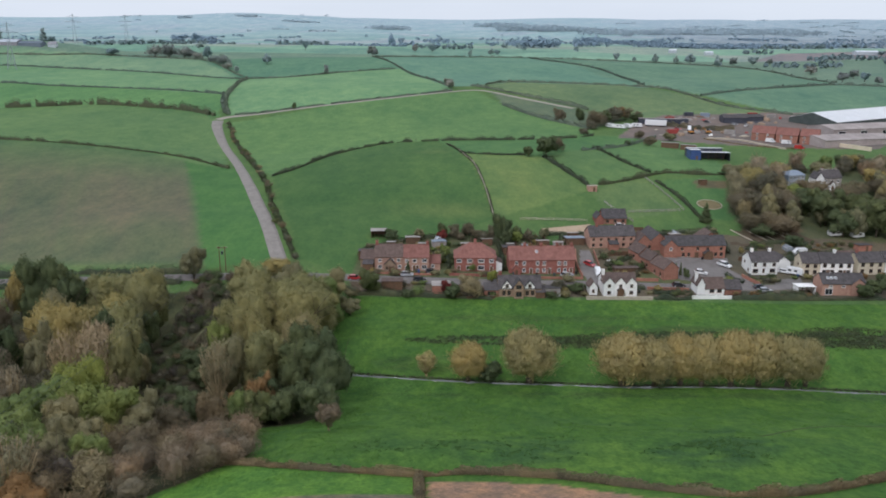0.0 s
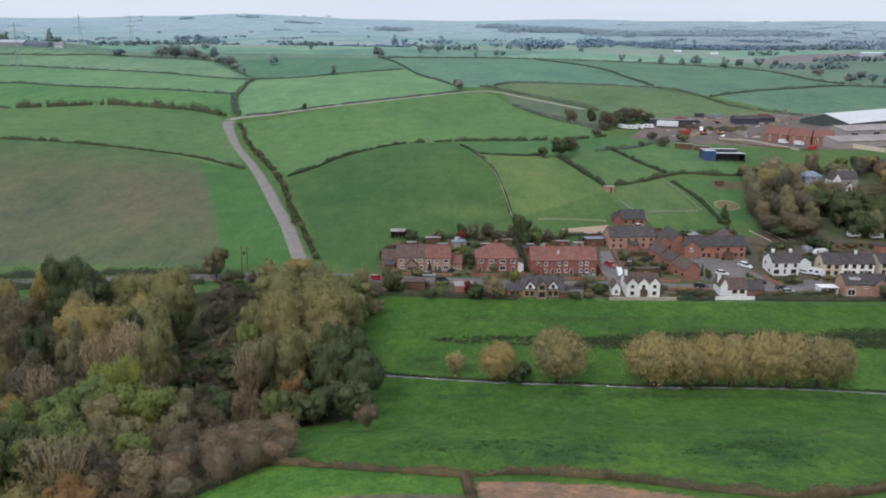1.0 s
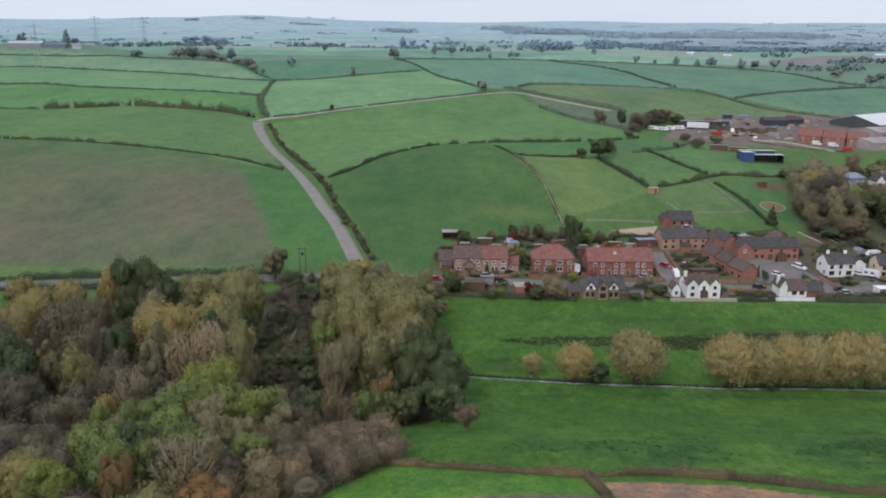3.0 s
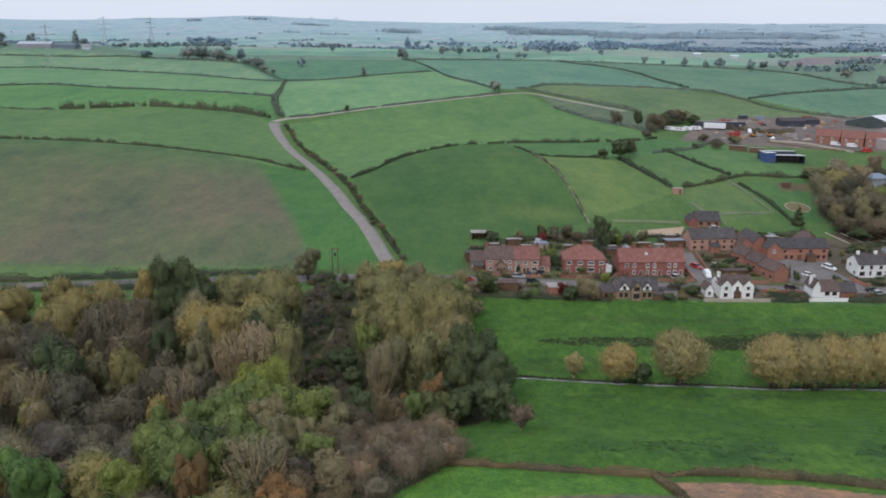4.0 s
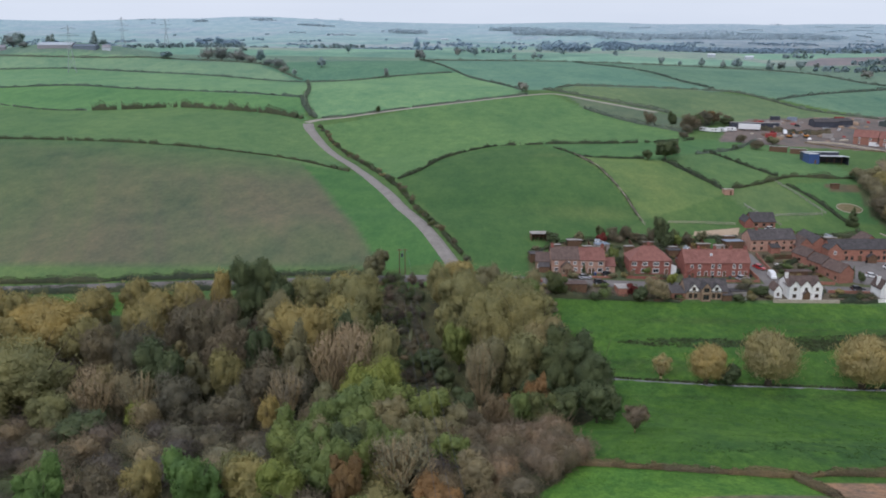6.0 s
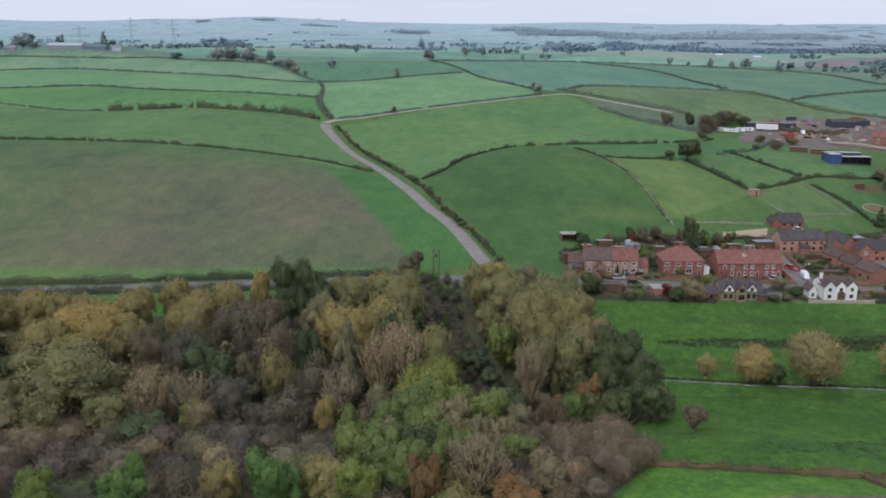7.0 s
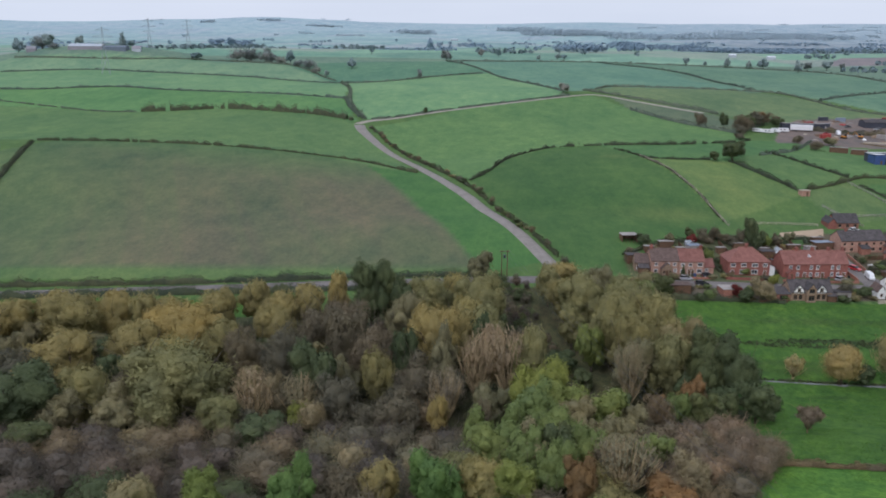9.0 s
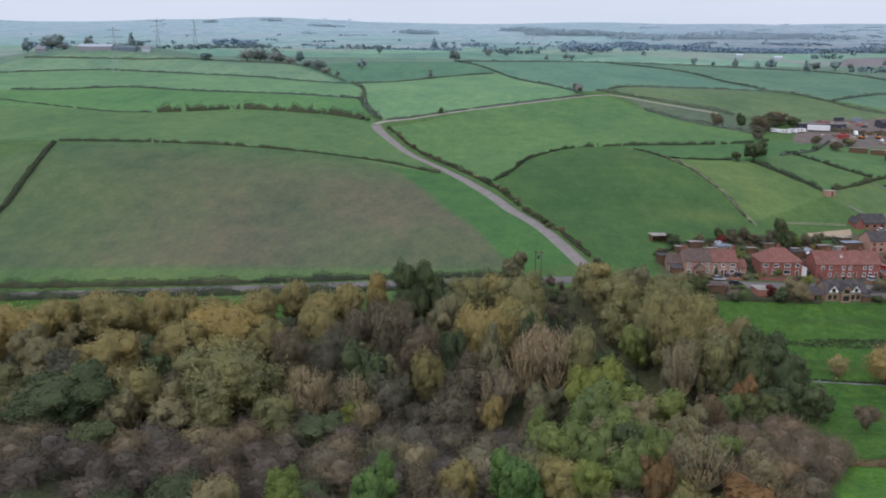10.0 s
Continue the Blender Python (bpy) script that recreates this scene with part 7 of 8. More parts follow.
GARDEN_HEDGES = [
    ([(46, 245.5), (56, 245.9), (64, 246.2)], 1.5, 1.6), ([(31.5, 243.5), (38, 243.9), (44, 244)], 1.9, 2.2), ([(66, 242.5), (78, 242.8)], 1.5, 1.6),
    ([(20.3, 257), (20.2, 268), (19.5, 282)], 1.8, 1.4), ([(2.0, 258), (1.4, 270), (0.6, 282)], 1.7, 1.4), ([(38, 272), (42, 283), (44, 292)], 1.8, 2.0), ([(-28, 270), (-15, 281), (0, 288), (16, 292)], 1.5, 1.6),
    ([(36, 293), (52, 296)], 1.6, 1.6), ([(55, 265), (62, 270), (68, 276)], 1.4, 1.8), ([(76, 296), (88, 299), (101, 300)], 1.9, 2.4), ([(102, 281), (103, 292), (102, 306)], 1.8, 2.2),
    ([(104, 258), (112, 258.4)], 1.1, 1.2), ([(106, 243.5), (118, 244)], 1.4, 1.6), ([(119, 276), (132, 280), (146, 280)], 1.9, 2.4), ([(110, 285), (122, 292), (134, 290)], 1.6, 2.4), ([(95, 262), (98.5, 255)], 1.4, 1.4),
]
for pts, tall, wide in GARDEN_HEDGES:
    hedge(pts, tall, wide, "hedge", 0, 0.12, 130, label="leafy garden hedge between plots")
rail_fence([(89.4, 357.5), (94, 336.7), (97.6, 323.4)], "weathered pale post-and-rail paddock fence", mat="concrete")
rail_fence([(74.1, 319.5), (84, 321), (95.8, 322.5)], "weathered pale post-and-rail paddock fence", mat="concrete")
rail_fence([(66.1, 329), (70.5, 319), (74.1, 309.6)], "weathered pale post-and-rail paddock fence", mat="concrete")
rail_fence([(8, 409), (14.2, 380), (17, 350), (18.6, 330), (20.2, 306)], "pale timber field fence", mat="stone", step=3.0)
rail_fence([(30, 309), (44, 309.5), (56, 309)], "pale timber paddock fence", mat="stone", step=3.0)
ring = new("riding_ring")
tor = Solid()
for i in range(36):
    a, b = 2 * math.pi * i / 36, 2 * math.pi * (i + 1) / 36
    p, q = [(109.8 + 5.0 * math.cos(u), 329.4 + 4.3 * math.sin(u)) for u in (a, b)]
    tor.tube((*p, float(height(*p)) + 0.15), (*q, float(height(*q)) + 0.1), 0.15, 0.15, 5)
part("kerb", tor.mesh("kerb", MAT["stone"]), ring)
tagged(ring, "round pale riding ring marked on the grass", "riding ring")
draped("ring_floor", [(109.8 + 4.7 * math.cos(u), 329.4 + 4.0 * math.sin(u)) for u in np.linspace(0, 6.28, 24, endpoint=False)], worn("ring_sand", (0.13, 0.125, 0.055), (0.25, 0.185, 0.11), 0.5, 0.95, 0.1, 3), "sandy floor of the riding ring")
# ---- vehicles ----
car("white", 86.5, 261.8, -0.3, "white hatchback parked in the courtyard")
car("white", 97.2, 270.5, -0.75, "white estate parked in the courtyard", van=False, scale=1.12)
car("dark", 75.5, 248.9, 0.03, "dark car on the village road")
car("dark", 102.4, 250.6, 0.05, "dark car parked by the roadside")
car("silver", 103.0, 247.6, 0.05, "grey car parked by the roadside")
car("white", 127.5, 281.3, 3.2, "white van parked behind the terrace", van=True)
caravan(119.4, 265.0, -0.7, "white caravan beside the terrace")
car("white", 116.4, 266.6, -0.5, "small white car beside the caravan", scale=0.9)
car("white", 51.0, 257.0, -1.6, "white van parked on the drive", van=True, scale=0.85)
car("red", 49.6, 264.8, -0.9, "red car on the drive")
car("white", 68.2, 304.6, 0.2, "white car beside the outbuilding")
car("red", -28.0, 247.0, 0.05, "red car on the village road")
car("dark", -3.6, 253.8, 0.1, "dark car on the cottage drive")
car("silver", -11.6, 250.9, 0.05, "silver car parked on the verge")
car("dark", -7.4, 247.4, 0.05, "dark car on the village road")
car("white", 184.3, 459.8, -0.55, "white van on the building site", van=True)
car("white", 191.0, 454.3, -0.55, "white van on the building site", van=True)
car("red", 191.0, 437.0, -0.2, "red van by the works", van=True)
car("silver", 40.5, 254.5, 0.3, "silver car beside the terrace")
caravan(103.0, 507.0, -1.1, "white caravan in the yard", 6.5)
caravan(108.5, 503.5, -0.5, "white caravan in the yard", 6.5)
caravan(114.0, 506.5, -1.3, "white caravan in the yard", 6.5)
caravan(119.8, 509.0, -0.2, "white caravan in the yard", 6.5)
trailer = new("lorry_trailer")
part("body", Solid().box(0, 0, 1.0, 13.0, 2.6, 4.1).mesh("body", PAINT["white"]), trailer)
for tx in (1.2, 2.5, 3.8):
    for ty in (0.15, 2.45):
        part("wheel", Solid().tube((tx, ty - 0.15, 0.5), (tx, ty + 0.15, 0.5), 0.5, 0.5, 12).mesh("wheel", MAT["rubber"]), trailer)
part("chassis", Solid().box(0.3, 0.7, 0.7, 12.6, 1.9, 1.0).mesh("chassis", MAT["steel_dark"]), trailer)
trailer.matrix_basis = Matrix.LocRotScale((126.0, 513.5, float(height(129, 512))), Euler((0, 0, -0.35)), None)
tagged(trailer, "long white lorry trailer parked in the yard", "trailer", "parked vehicles")


# ---- poles, wires and pylons ----
def double_pole(x, y, tall, label):
    root = new("power_pole")
    for dx in (-0.9, 0.9):
        part("post", Solid().tube((dx, 0, -0.5), (dx, 0, tall), 0.17, 0.12, 8).mesh("post", MAT["timber"]), root)
    part("crossarm", Solid().box(-1.7, -0.1, tall - 0.5, 1.7, 0.1, tall - 0.3).mesh("crossarm", MAT["timber"]), root)
    part("transformer", Solid().tube((0, -0.1, tall - 2.6), (0, -0.1, tall - 1.5), 0.35, 0.35, 10).mesh("transformer", MAT["steel_dark"]), root)
    for dx in (-1.5, 0, 1.5):
        part("insulator", Solid().tube((dx, 0, tall - 0.3), (dx, 0, tall + 0.05), 0.07, 0.05, 6).mesh("insulator", MAT["stone"]), root)
    root.matrix_basis = Matrix.Translation((x, y, float(height(x, y))))
    return tagged(root, label, "pole")


double_pole(-70.5, 250.5, 8.5, "double timber power pole at the field's edge")
double_pole(-54.0, 50.0, 7.0, "double timber power pole beyond the wood")
for dx in (-1.5, 0, 1.5):
    a, b = Vector((-70.5 + dx, 250.5, float(height(-70.5, 250.5)) + 8.5)), Vector((-54 + dx, 50, float(height(-54, 50)) + 7))
    s = Solid()
    pts = [a.lerp(b, u) - Vector((0, 0, 5 * u * (1 - u) * 2.4)) for u in np.linspace(0, 1, 25)]
    for p, q in zip(pts[:-1], pts[1:]):
        s.tube(p, q, 0.018, 0.018, 4)
    tagged(new("power_cable", s.mesh("power_cable", MAT["steel_dark"])), "thin overhead power cable above the wood", "cable", "overhead cables")


def pylon(x, y, tall, turn):
    root = new("pylon")
    s = Solid()
    half = [(0, 4.0), (0.35, 2.2), (0.62, 1.1), (1.0, 0.15)]
    for (u0, r0), (u1, r1) in zip(half[:-1], half[1:]):
        c0 = [(sx * r0, sy * r0, u0 * tall) for sx, sy in ((-1, -1), (1, -1), (1, 1), (-1, 1))]
        c1 = [(sx * r1, sy * r1, u1 * tall) for sx, sy in ((-1, -1), (1, -1), (1, 1), (-1, 1))]
        for i in range(4):
            s.tube(c0[i], c1[i], 0.2, 0.2, 4).tube(c0[i], c1[(i + 1) % 4], 0.11, 0.11, 4).tube(c0[(i + 1) % 4], c1[i], 0.11, 0.11, 4)
    part("tower", s.mesh("tower", pylon_steel), root)
    for u, w in ((0.64, 7.5), (0.78, 9.5), (0.92, 6.5)):
        arm = Solid().tube((-w, 0, u * tall), (w, 0, u * tall), 0.16, 0.16, 4).tube((-w, 0, u * tall), (0, 0, u * tall + 2.2), 0.13, 0.13, 4).tube((w, 0, u * tall), (0, 0, u * tall + 2.2), 0.13, 0.13, 4)
        part("crossarm", arm.mesh("crossarm", pylon_steel), root)
    root.matrix_basis = Matrix.LocRotScale((x, y, float(height(x, y))), Euler((0, 0, turn)), None)
    return tagged(root, "tall grey steel lattice pylon in hazy distance", "pylon", "pylons")


# steel grey with pale blue haze mixed into its colour
pylon_steel = worn("hazy_galvanised_steel", (0.26, 0.30, 0.32), (0.32, 0.36, 0.38), 0.2, 0.7)
pylon(-440, 850, 47, 0.4)
pylon(-478, 1090, 47, 0.4)
pylon(-505, 1340, 46, 0.4)

# ---- trees of the hill, the far country and the gardens ----
HILL_WEST = [
    (-490.0, 1030.0, 19.5, 20.0, "cone"), (-476.0, 1022.0, 9.0, 12.0, "dark"), (-530.0, 1000.0, 12.0, 14.0, "dark"), (-560.0, 985.0, 18.0, 18.0, "dark"), (-575.0, 1000.0, 21.0, 24.0, "grey"), (-592.0, 975.0, 17.0, 17.0, "dark"), (-545.0, 965.0, 8.0, 12.0, "grey"), (-377.8, 955.7, 8.8, 20.0, "dark"),
    (-334.8, 971.3, 18.4, 20.6, "grey"), (-322.2, 981.7, 19.1, 22.0, "grey"), (-302.2, 976.2, 18.0, 20.1, "grey"),
    (-271.0, 960.4, 17.4, 14.3, "dark"), (-242.1, 915.8, 14.1, 16.1, "grey"), (-216.8, 872.0, 7.9, 7.7, "dark"),
    (-741.2, 2357.4, 26.1, 57.0, "dark"), (-740.9, 2530.7, 24.5, 44.2, "dark"), (-351.9, 1207.7, 10.1, 14.6, "dark"),
    (-197.2, 929.3, 11.7, 13.8, "dark"), (-117.7, 835.2, 11.1, 7.4, "grey"), (-200.0, 1213.0, 15.2, 11.4, "dark"),
    (-136.5, 2184.1, 30.0, 24.0, "dark"), (-112.0, 2190.0, 22.0, 22.0, "dark"), (-91.6, 1079.8, 16.5, 18.9, "grey"), (-41.5, 1211.7, 12.6, 11.4, "grey"),
    (-16.9, 1207.7, 15.1, 12.2, "dark"), (-322.0, 984.0, 11.0, 15.0, "grey"), (-296.0, 976.0, 12.0, 14.0, "grey"), (-283.0, 962.0, 11.0, 13.0, "grey"), (-258.0, 938.0, 10.0, 12.0, "grey"), (-231.0, 893.0, 9.0, 10.0, "grey"), (36.3, 1164.6, 8.1, 7.9, "dark"), (65.9, 1188.4, 9.9, 11.2, "dark"),
    (75.7, 1192.2, 8.3, 11.3, "dark"),
]
HILL_EAST = [
    (232.7, 1132.7, 11.8, 11.5, "dark"), (253.5, 1116.0, 7.8, 7.5, "dark"), (278.2, 1100.1, 13.0, 11.2, "dark"),
    (298.8, 1080.2, 11.3, 9.5, "dark"), (321.3, 1089.7, 13.7, 19.2, "dark"), (319.8, 975.8, 15.0, 13.2, "dark"),
    (366.0, 1058.6, 11.8, 15.7, "grey"), (393.1, 1064.2, 13.4, 17.3, "dark"), (425.9, 1093.2, 9.1, 10.3, "grey"),
    (395.6, 898.6, 10.0, 18.3, "grey"), (379.1, 791.8, 11.1, 14.0, "grey"), (418.1, 850.2, 10.7, 15.0, "grey"),
    (408.6, 807.7, 10.2, 12.1, "dark"), (393.0, 750.9, 8.4, 10.2, "grey"), (4.0, 666.0, 9.0, 12.5, "grey"),
    (-104.9, 578.5, 5.3, 4.4, "dark"), (50.4, 395.4, 10.8, 14.9, "dark"), (41.3, 395.0, 5.1, 6.1, "dark"),
    (57.0, 409.8, 7.6, 9.7, "brown"), (112.3, 443.5, 5.7, 9.2, "grey"), (99.4, 440.5, 3.8, 4.9, "dark"),
    (-81.4, 363.8, 3.7, 3.6, "dark"), (86.4, 520.5, 11.1, 7.2, "dark"), (75.0, 532.0, 9.1, 10.0, "brown"),
]
VILLA_WOOD = [
    (95.2, 511.5, 10.9, 12.0, "brown"), (109.6, 531.0, 10.6, 12.4, "grey"), (119.0, 540.7, 8.4, 11.2, "grey"),
    (127.6, 541.0, 6.1, 6.7, "brown"), (102.0, 520.0, 9.0, 9.0, "ivy"), (90.0, 500.0, 6.0, 8.0, "grey"), (114.0, 537.0, 9.5, 9.0, "orange"), (124.0, 531.0, 6.0, 8.0, "dark"), (82.0, 478.0, 4.6, 6.0, "grey"), (112.0, 468.0, 4.6, 6.0, "grey"), (128.0, 462.0, 5.0, 7.0, "olive"), 
    (131.1, 362.9, 6.8, 10.2, "olive"), (133.2, 347.0, 10.1, 12.2, "gold"),
    (135.7, 340.4, 10.9, 12.0, "grey"), (119.9, 321.3, 10.8, 11.4, "brown"), (126.0, 315.9, 12.0, 13.5, "grey"),
    (136.1, 318.9, 13.1, 12.7, "brown"), (118.4, 303.9, 7.6, 10.8, "grey"), (127.6, 299.5, 9.7, 12.8, "brown"),
    (145.2, 321.8, 10.8, 13.7, "dark"), (149.5, 310.5, 13.7, 13.3, "dark"), (150.8, 298.7, 11.0, 10.7, "dark"),
    (164.2, 313.7, 12.0, 13.4, "dark"), (163.7, 298.9, 17.6, 12.8, "dark"), (158.8, 343.6, 4.4, 4.6, "leafy"), (163.6, 374.4, 5.0, 8.6, "grey"),
    (175.9, 378.5, 4.6, 8.9, "olive"),
]
VILLA_WOOD_EAST = [
    (186.1, 378.2, 7.5, 7.2, "dark"), (195.0, 374.4, 7.0, 9.0, "grey"), (205.4, 376.3, 7.0, 9.0, "dark"),
    (183.8, 338.1, 9.8, 11.9, "brown"), (168.2, 332.4, 9.7, 14.1, "grey"), (155.1, 337.8, 8.4, 11.9, "brown"),
    (103.0, 312.1, 8.2, 5.4, "cone"), (189.9, 379.8, 6.6, 8.0, "olive"), (174.4, 313.8, 13.8, 11.2, "grey"),
    (128.0, 287.1, 5.5, 7.4, "dark"), (120.7, 298.3, 5.3, 8.5, "dark"), (180.7, 310.9, 13.7, 13.3, "dark"),
    (179.8, 293.2, 13.0, 12.6, "grey"), (199.3, 338.1, 9.8, 14.3, "brown"),
]
GARDEN_TREES = [
    (4.0, 287.0, 5.5, 5.5, "grey"), (9.0, 289.0, 6.0, 6.0, "brown"), (27.0, 289.0, 5.2, 5.2, "ivy"), (-8.5, 284.0, 4.5, 5.0, "olive"), (23.5, 290.0, 7.0, 5.0, "dark"), (31.0, 287.0, 4.6, 5.0, "brown"), (37.0, 290.0, 4.3, 5.0, "olive"), (-15.0, 268.0, 4.4, 4.2, "olive"), (0.8, 268.0, 5.0, 4.4, "leafy"), (-1.0, 262.0, 4.4, 4.0, "ivy"), (29.0, 245.0, 4.4, 4.6, "ivy"), (36.0, 242.0, 4.6, 6.0, "grey"), (41.5, 241.0, 4.4, 5.0, "ivy"),
    (-0.2, 288.0, 5.8, 4.4, "dark"), (-0.2, 284.2, 4.4, 4.8, "red"), (19.9, 283.0, 12.0, 6.4, "dark"), (22.5, 281, 7, 5.5, "dark"), (17.5, 285, 6.5, 5, "grey"),
    (12.5, 286.9, 4.2, 6.2, "grey"), (6.3, 285.7, 3.8, 4.9, "brown"), (-18.4, 282.4, 4.2, 6.9, "dark"),
    (-22.6, 238.6, 8.0, 9.0, "dark"), (-11.4, 254.9, 3.8, 2.4, "cone"), (8.0, 237.6, 7.6, 10.0, "bare"),
    (15.6, 248.0, 4.5, 4.3, "lime"), (25.8, 284.6, 4.8, 6.4, "lime"), (1.1, 239.3, 4.3, 4.5, "red"),
    (2.8, 236.4, 4.6, 6.2, "dark"), (40.1, 249.7, 3.4, 5.4, "olive"), (-7.6, 238.2, 3.9, 5.2, "leafy"),
    (-11.0, 236.7, 3.2, 4.5, "dark"), (14.4, 283.6, 4.6, 4.9, "grey"), (15.1, 275.4, 4.1, 3.2, "dark"),
]
GARDEN_BUSHES = [
    (33.2, 237.5, 3.2, 5.2, "dark"), (37.6, 238.1, 2.9, 4.2, "olive"), (77.3, 259.3, 4.6, 1.7, "cone"),
    (79.0, 259.6, 4.7, 1.7, "cone"), (79.8, 255.6, 4.2, 3.0, "dark"), (94.0, 255.6, 2.7, 3.3, "lime"),
    (102.9, 301.5, 2.7, 3.4, "olive"), (131.7, 241.6, 5.5, 7.1, "dark"), (135.7, 244.3, 6.2, 7.1, "dark"),
    (139.7, 246.7, 7.4, 7.2, "dark"), (66.1, 264.0, 2.4, 5.7, "dark"), (59.8, 265.9, 2.4, 4.6, "leafy"),
    (56.3, 273.5, 2.4, 3.9, "olive"), (-27.5, 265.3, 2.8, 3.8, "brown"), (-23.0, 268.5, 2.8, 3.5, "grey"),
    (-15.3, 251.3, 2.6, 4.4, "olive"), (-2.5, 252.4, 2.3, 4.0, "olive"), (9.5, 256.8, 3.4, 4.5, "leafy"),
    (-28.2, 236.4, 2.8, 4.5, "olive"), (125.1, 272.4, 2.4, 3.1, "grey"),
]

for rows, grp in ((HILL_WEST, "hill trees"), (HILL_EAST, "hill trees"), (VILLA_WOOD, "trees round the villas"), (VILLA_WOOD_EAST, "trees round the villas"), (GARDEN_TREES, "garden trees"), (GARDEN_BUSHES, "garden bushes")):
    for x, y, h, w, kind in rows:
        w = w * (1.3 if rows in (VILLA_WOOD, VILLA_WOOD_EAST) else 1.0)
        shape = "cone" if kind.startswith("cone") else None
        kind = "dark" if shape else kind
        tag = "dark conifer standing alone" if shape else None
        # trees past 600 m swap to leaves with painted haze
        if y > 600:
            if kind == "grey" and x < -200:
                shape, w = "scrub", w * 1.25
            kind, tag = ("farther", "hazy blue tree on far hills") if y > 1600 else ("far_bare", "leafless tree on distant farmland, grey-brown paled for haze") if kind == "grey" else ("far", "tree on distant farmland tinted blue-green for haze")
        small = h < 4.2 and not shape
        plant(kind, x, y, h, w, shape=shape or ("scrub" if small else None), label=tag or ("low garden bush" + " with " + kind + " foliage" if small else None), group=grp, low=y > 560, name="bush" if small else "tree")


def far_woods(name, kind, count, seed, y0, y1, label, woods=()):
    """Hedgerow trees and copses of the far country, too many and too small to count."""
    rng = np.random.default_rng(seed)
    spots = []
    for _ in range(count):
        y = y0 * (y1 / y0) ** rng.random()
        x = -50 + rng.uniform(-1, 1) * (0.6 * y + 60)
        town = float(smooth(180, 520, x - 0.12 * y))
        if y < 1300 and x < 420 or rng.random() > 0.35 + 0.65 * town:
            continue
        run = rng.integers(1, 3) if rng.random() < 0.6 - 0.3 * town else rng.integers(5, 16)
        a = rng.normal(0, 0.25) if rng.random() < 0.8 else rng.uniform(0, 3.14)
        for k in range(run):
            gap = 5.5 + 0.0012 * y
            spots.append((x + (k - run / 2) * gap * math.cos(a) + rng.normal(0, 2), y + (k - run / 2) * gap * math.sin(a) + rng.normal(0, 4), rng.uniform(0.35, 0.8) if run > 4 else rng.uniform(0.7, 1.1)))
    for wx, wy, rx, ry, tall in woods:
        for _ in range(int(rx * ry / 36)):
            u, a = math.sqrt(rng.random()), rng.uniform(0, 6.28)
            u *= rng.uniform(0.6, 1.25)
            spots.append((wx + rx * u * math.cos(a), wy + ry * u * math.sin(a), tall * rng.uniform(0.55, 1.2)))
    c = np.array(spots)
    z = height(c[:, 0], c[:, 1])
    per = 22
    grow = rng.uniform(0.8, 1.2, len(c)) * c[:, 2]
    d = rng.normal(0, 1, (len(c), per, 3))
    d[..., 2] = np.abs(d[..., 2]) - 0.35
    d /= np.linalg.norm(d, axis=2)[..., None]
    r = np.stack([4.8 * grow, 4.8 * grow, 5.2 * grow], 1)
    p = np.stack([c[:, 0], c[:, 1], z + 4.6 * grow], 1)[:, None, :] + d * r[:, None, :]
    P, f = leaf_quads(rng, p.reshape(-1, 3), d.reshape(-1, 3), 2.5, 1.0, 0.5)
    # normals tipped upwards to flatten the shading, as haze would
    soft = d.reshape(-1, 3) + np.array((0, 0, 1.6))
    tagged(new(name, array_mesh(name, P, f, LEAVES[kind], False, np.repeat(soft / np.linalg.norm(soft, axis=1)[:, None], 4, 0))), label, "woodland", kind="stuff")


# three ranges of distance, each with more haze in its leaf colour
far_woods("far_trees", "far", 110, 3, 1000, 1700, "hedgerow trees of distant farmland tinted blue-green for haze")
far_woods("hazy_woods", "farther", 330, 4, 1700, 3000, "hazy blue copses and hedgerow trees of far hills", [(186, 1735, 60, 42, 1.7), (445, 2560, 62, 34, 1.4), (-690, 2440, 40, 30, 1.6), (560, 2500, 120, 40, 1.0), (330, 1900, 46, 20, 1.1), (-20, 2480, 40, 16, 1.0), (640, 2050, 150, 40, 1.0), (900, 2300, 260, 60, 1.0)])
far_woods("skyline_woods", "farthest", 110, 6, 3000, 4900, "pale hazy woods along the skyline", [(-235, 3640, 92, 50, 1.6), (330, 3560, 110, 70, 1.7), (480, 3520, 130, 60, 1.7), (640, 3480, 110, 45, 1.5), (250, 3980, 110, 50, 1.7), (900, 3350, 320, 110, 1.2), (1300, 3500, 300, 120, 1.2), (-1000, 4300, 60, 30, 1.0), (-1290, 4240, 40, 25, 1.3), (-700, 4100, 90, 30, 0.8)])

# the close grove round the villas
rng = np.random.default_rng(31)
spots = []
for _ in range(4000):
    x, y = rng.uniform(112, 245), rng.uniform(292, 415)
    if not inside(np.array([x]), np.array([y]), VILLA_GROVE)[0] or (148 < x < 180 and 322 < y < 366) or (x < 150 and y > 362 and rng.random() < 0.5):
        continue
    if all((x - a) ** 2 + (y - b) ** 2 > 8.6 ** 2 for a, b in spots):
        spots.append((x, y))
for x, y in spots:
    east = x > 140 and y < 330
    # autumn kinds; the paler ones also stand for haze over the grove
    kind = str(rng.choice(["ivy", "leafy", "dark", "olive", "grey", "leafy"] if east else ["pink", "tan", "olive", "pink", "bare", "gold", "leafy", "grey"]))
    plant(kind, x, y, rng.uniform(6, 11) if y > 330 else rng.uniform(8, 14), rng.uniform(8.5, 12.5), label="crowded " + LOOKS[kind][0].replace("tree", "") + " in the villa grove", group="scrub of the wood", name="tree", shape=str(rng.choice(["round", "egg", "tall", "round"])))

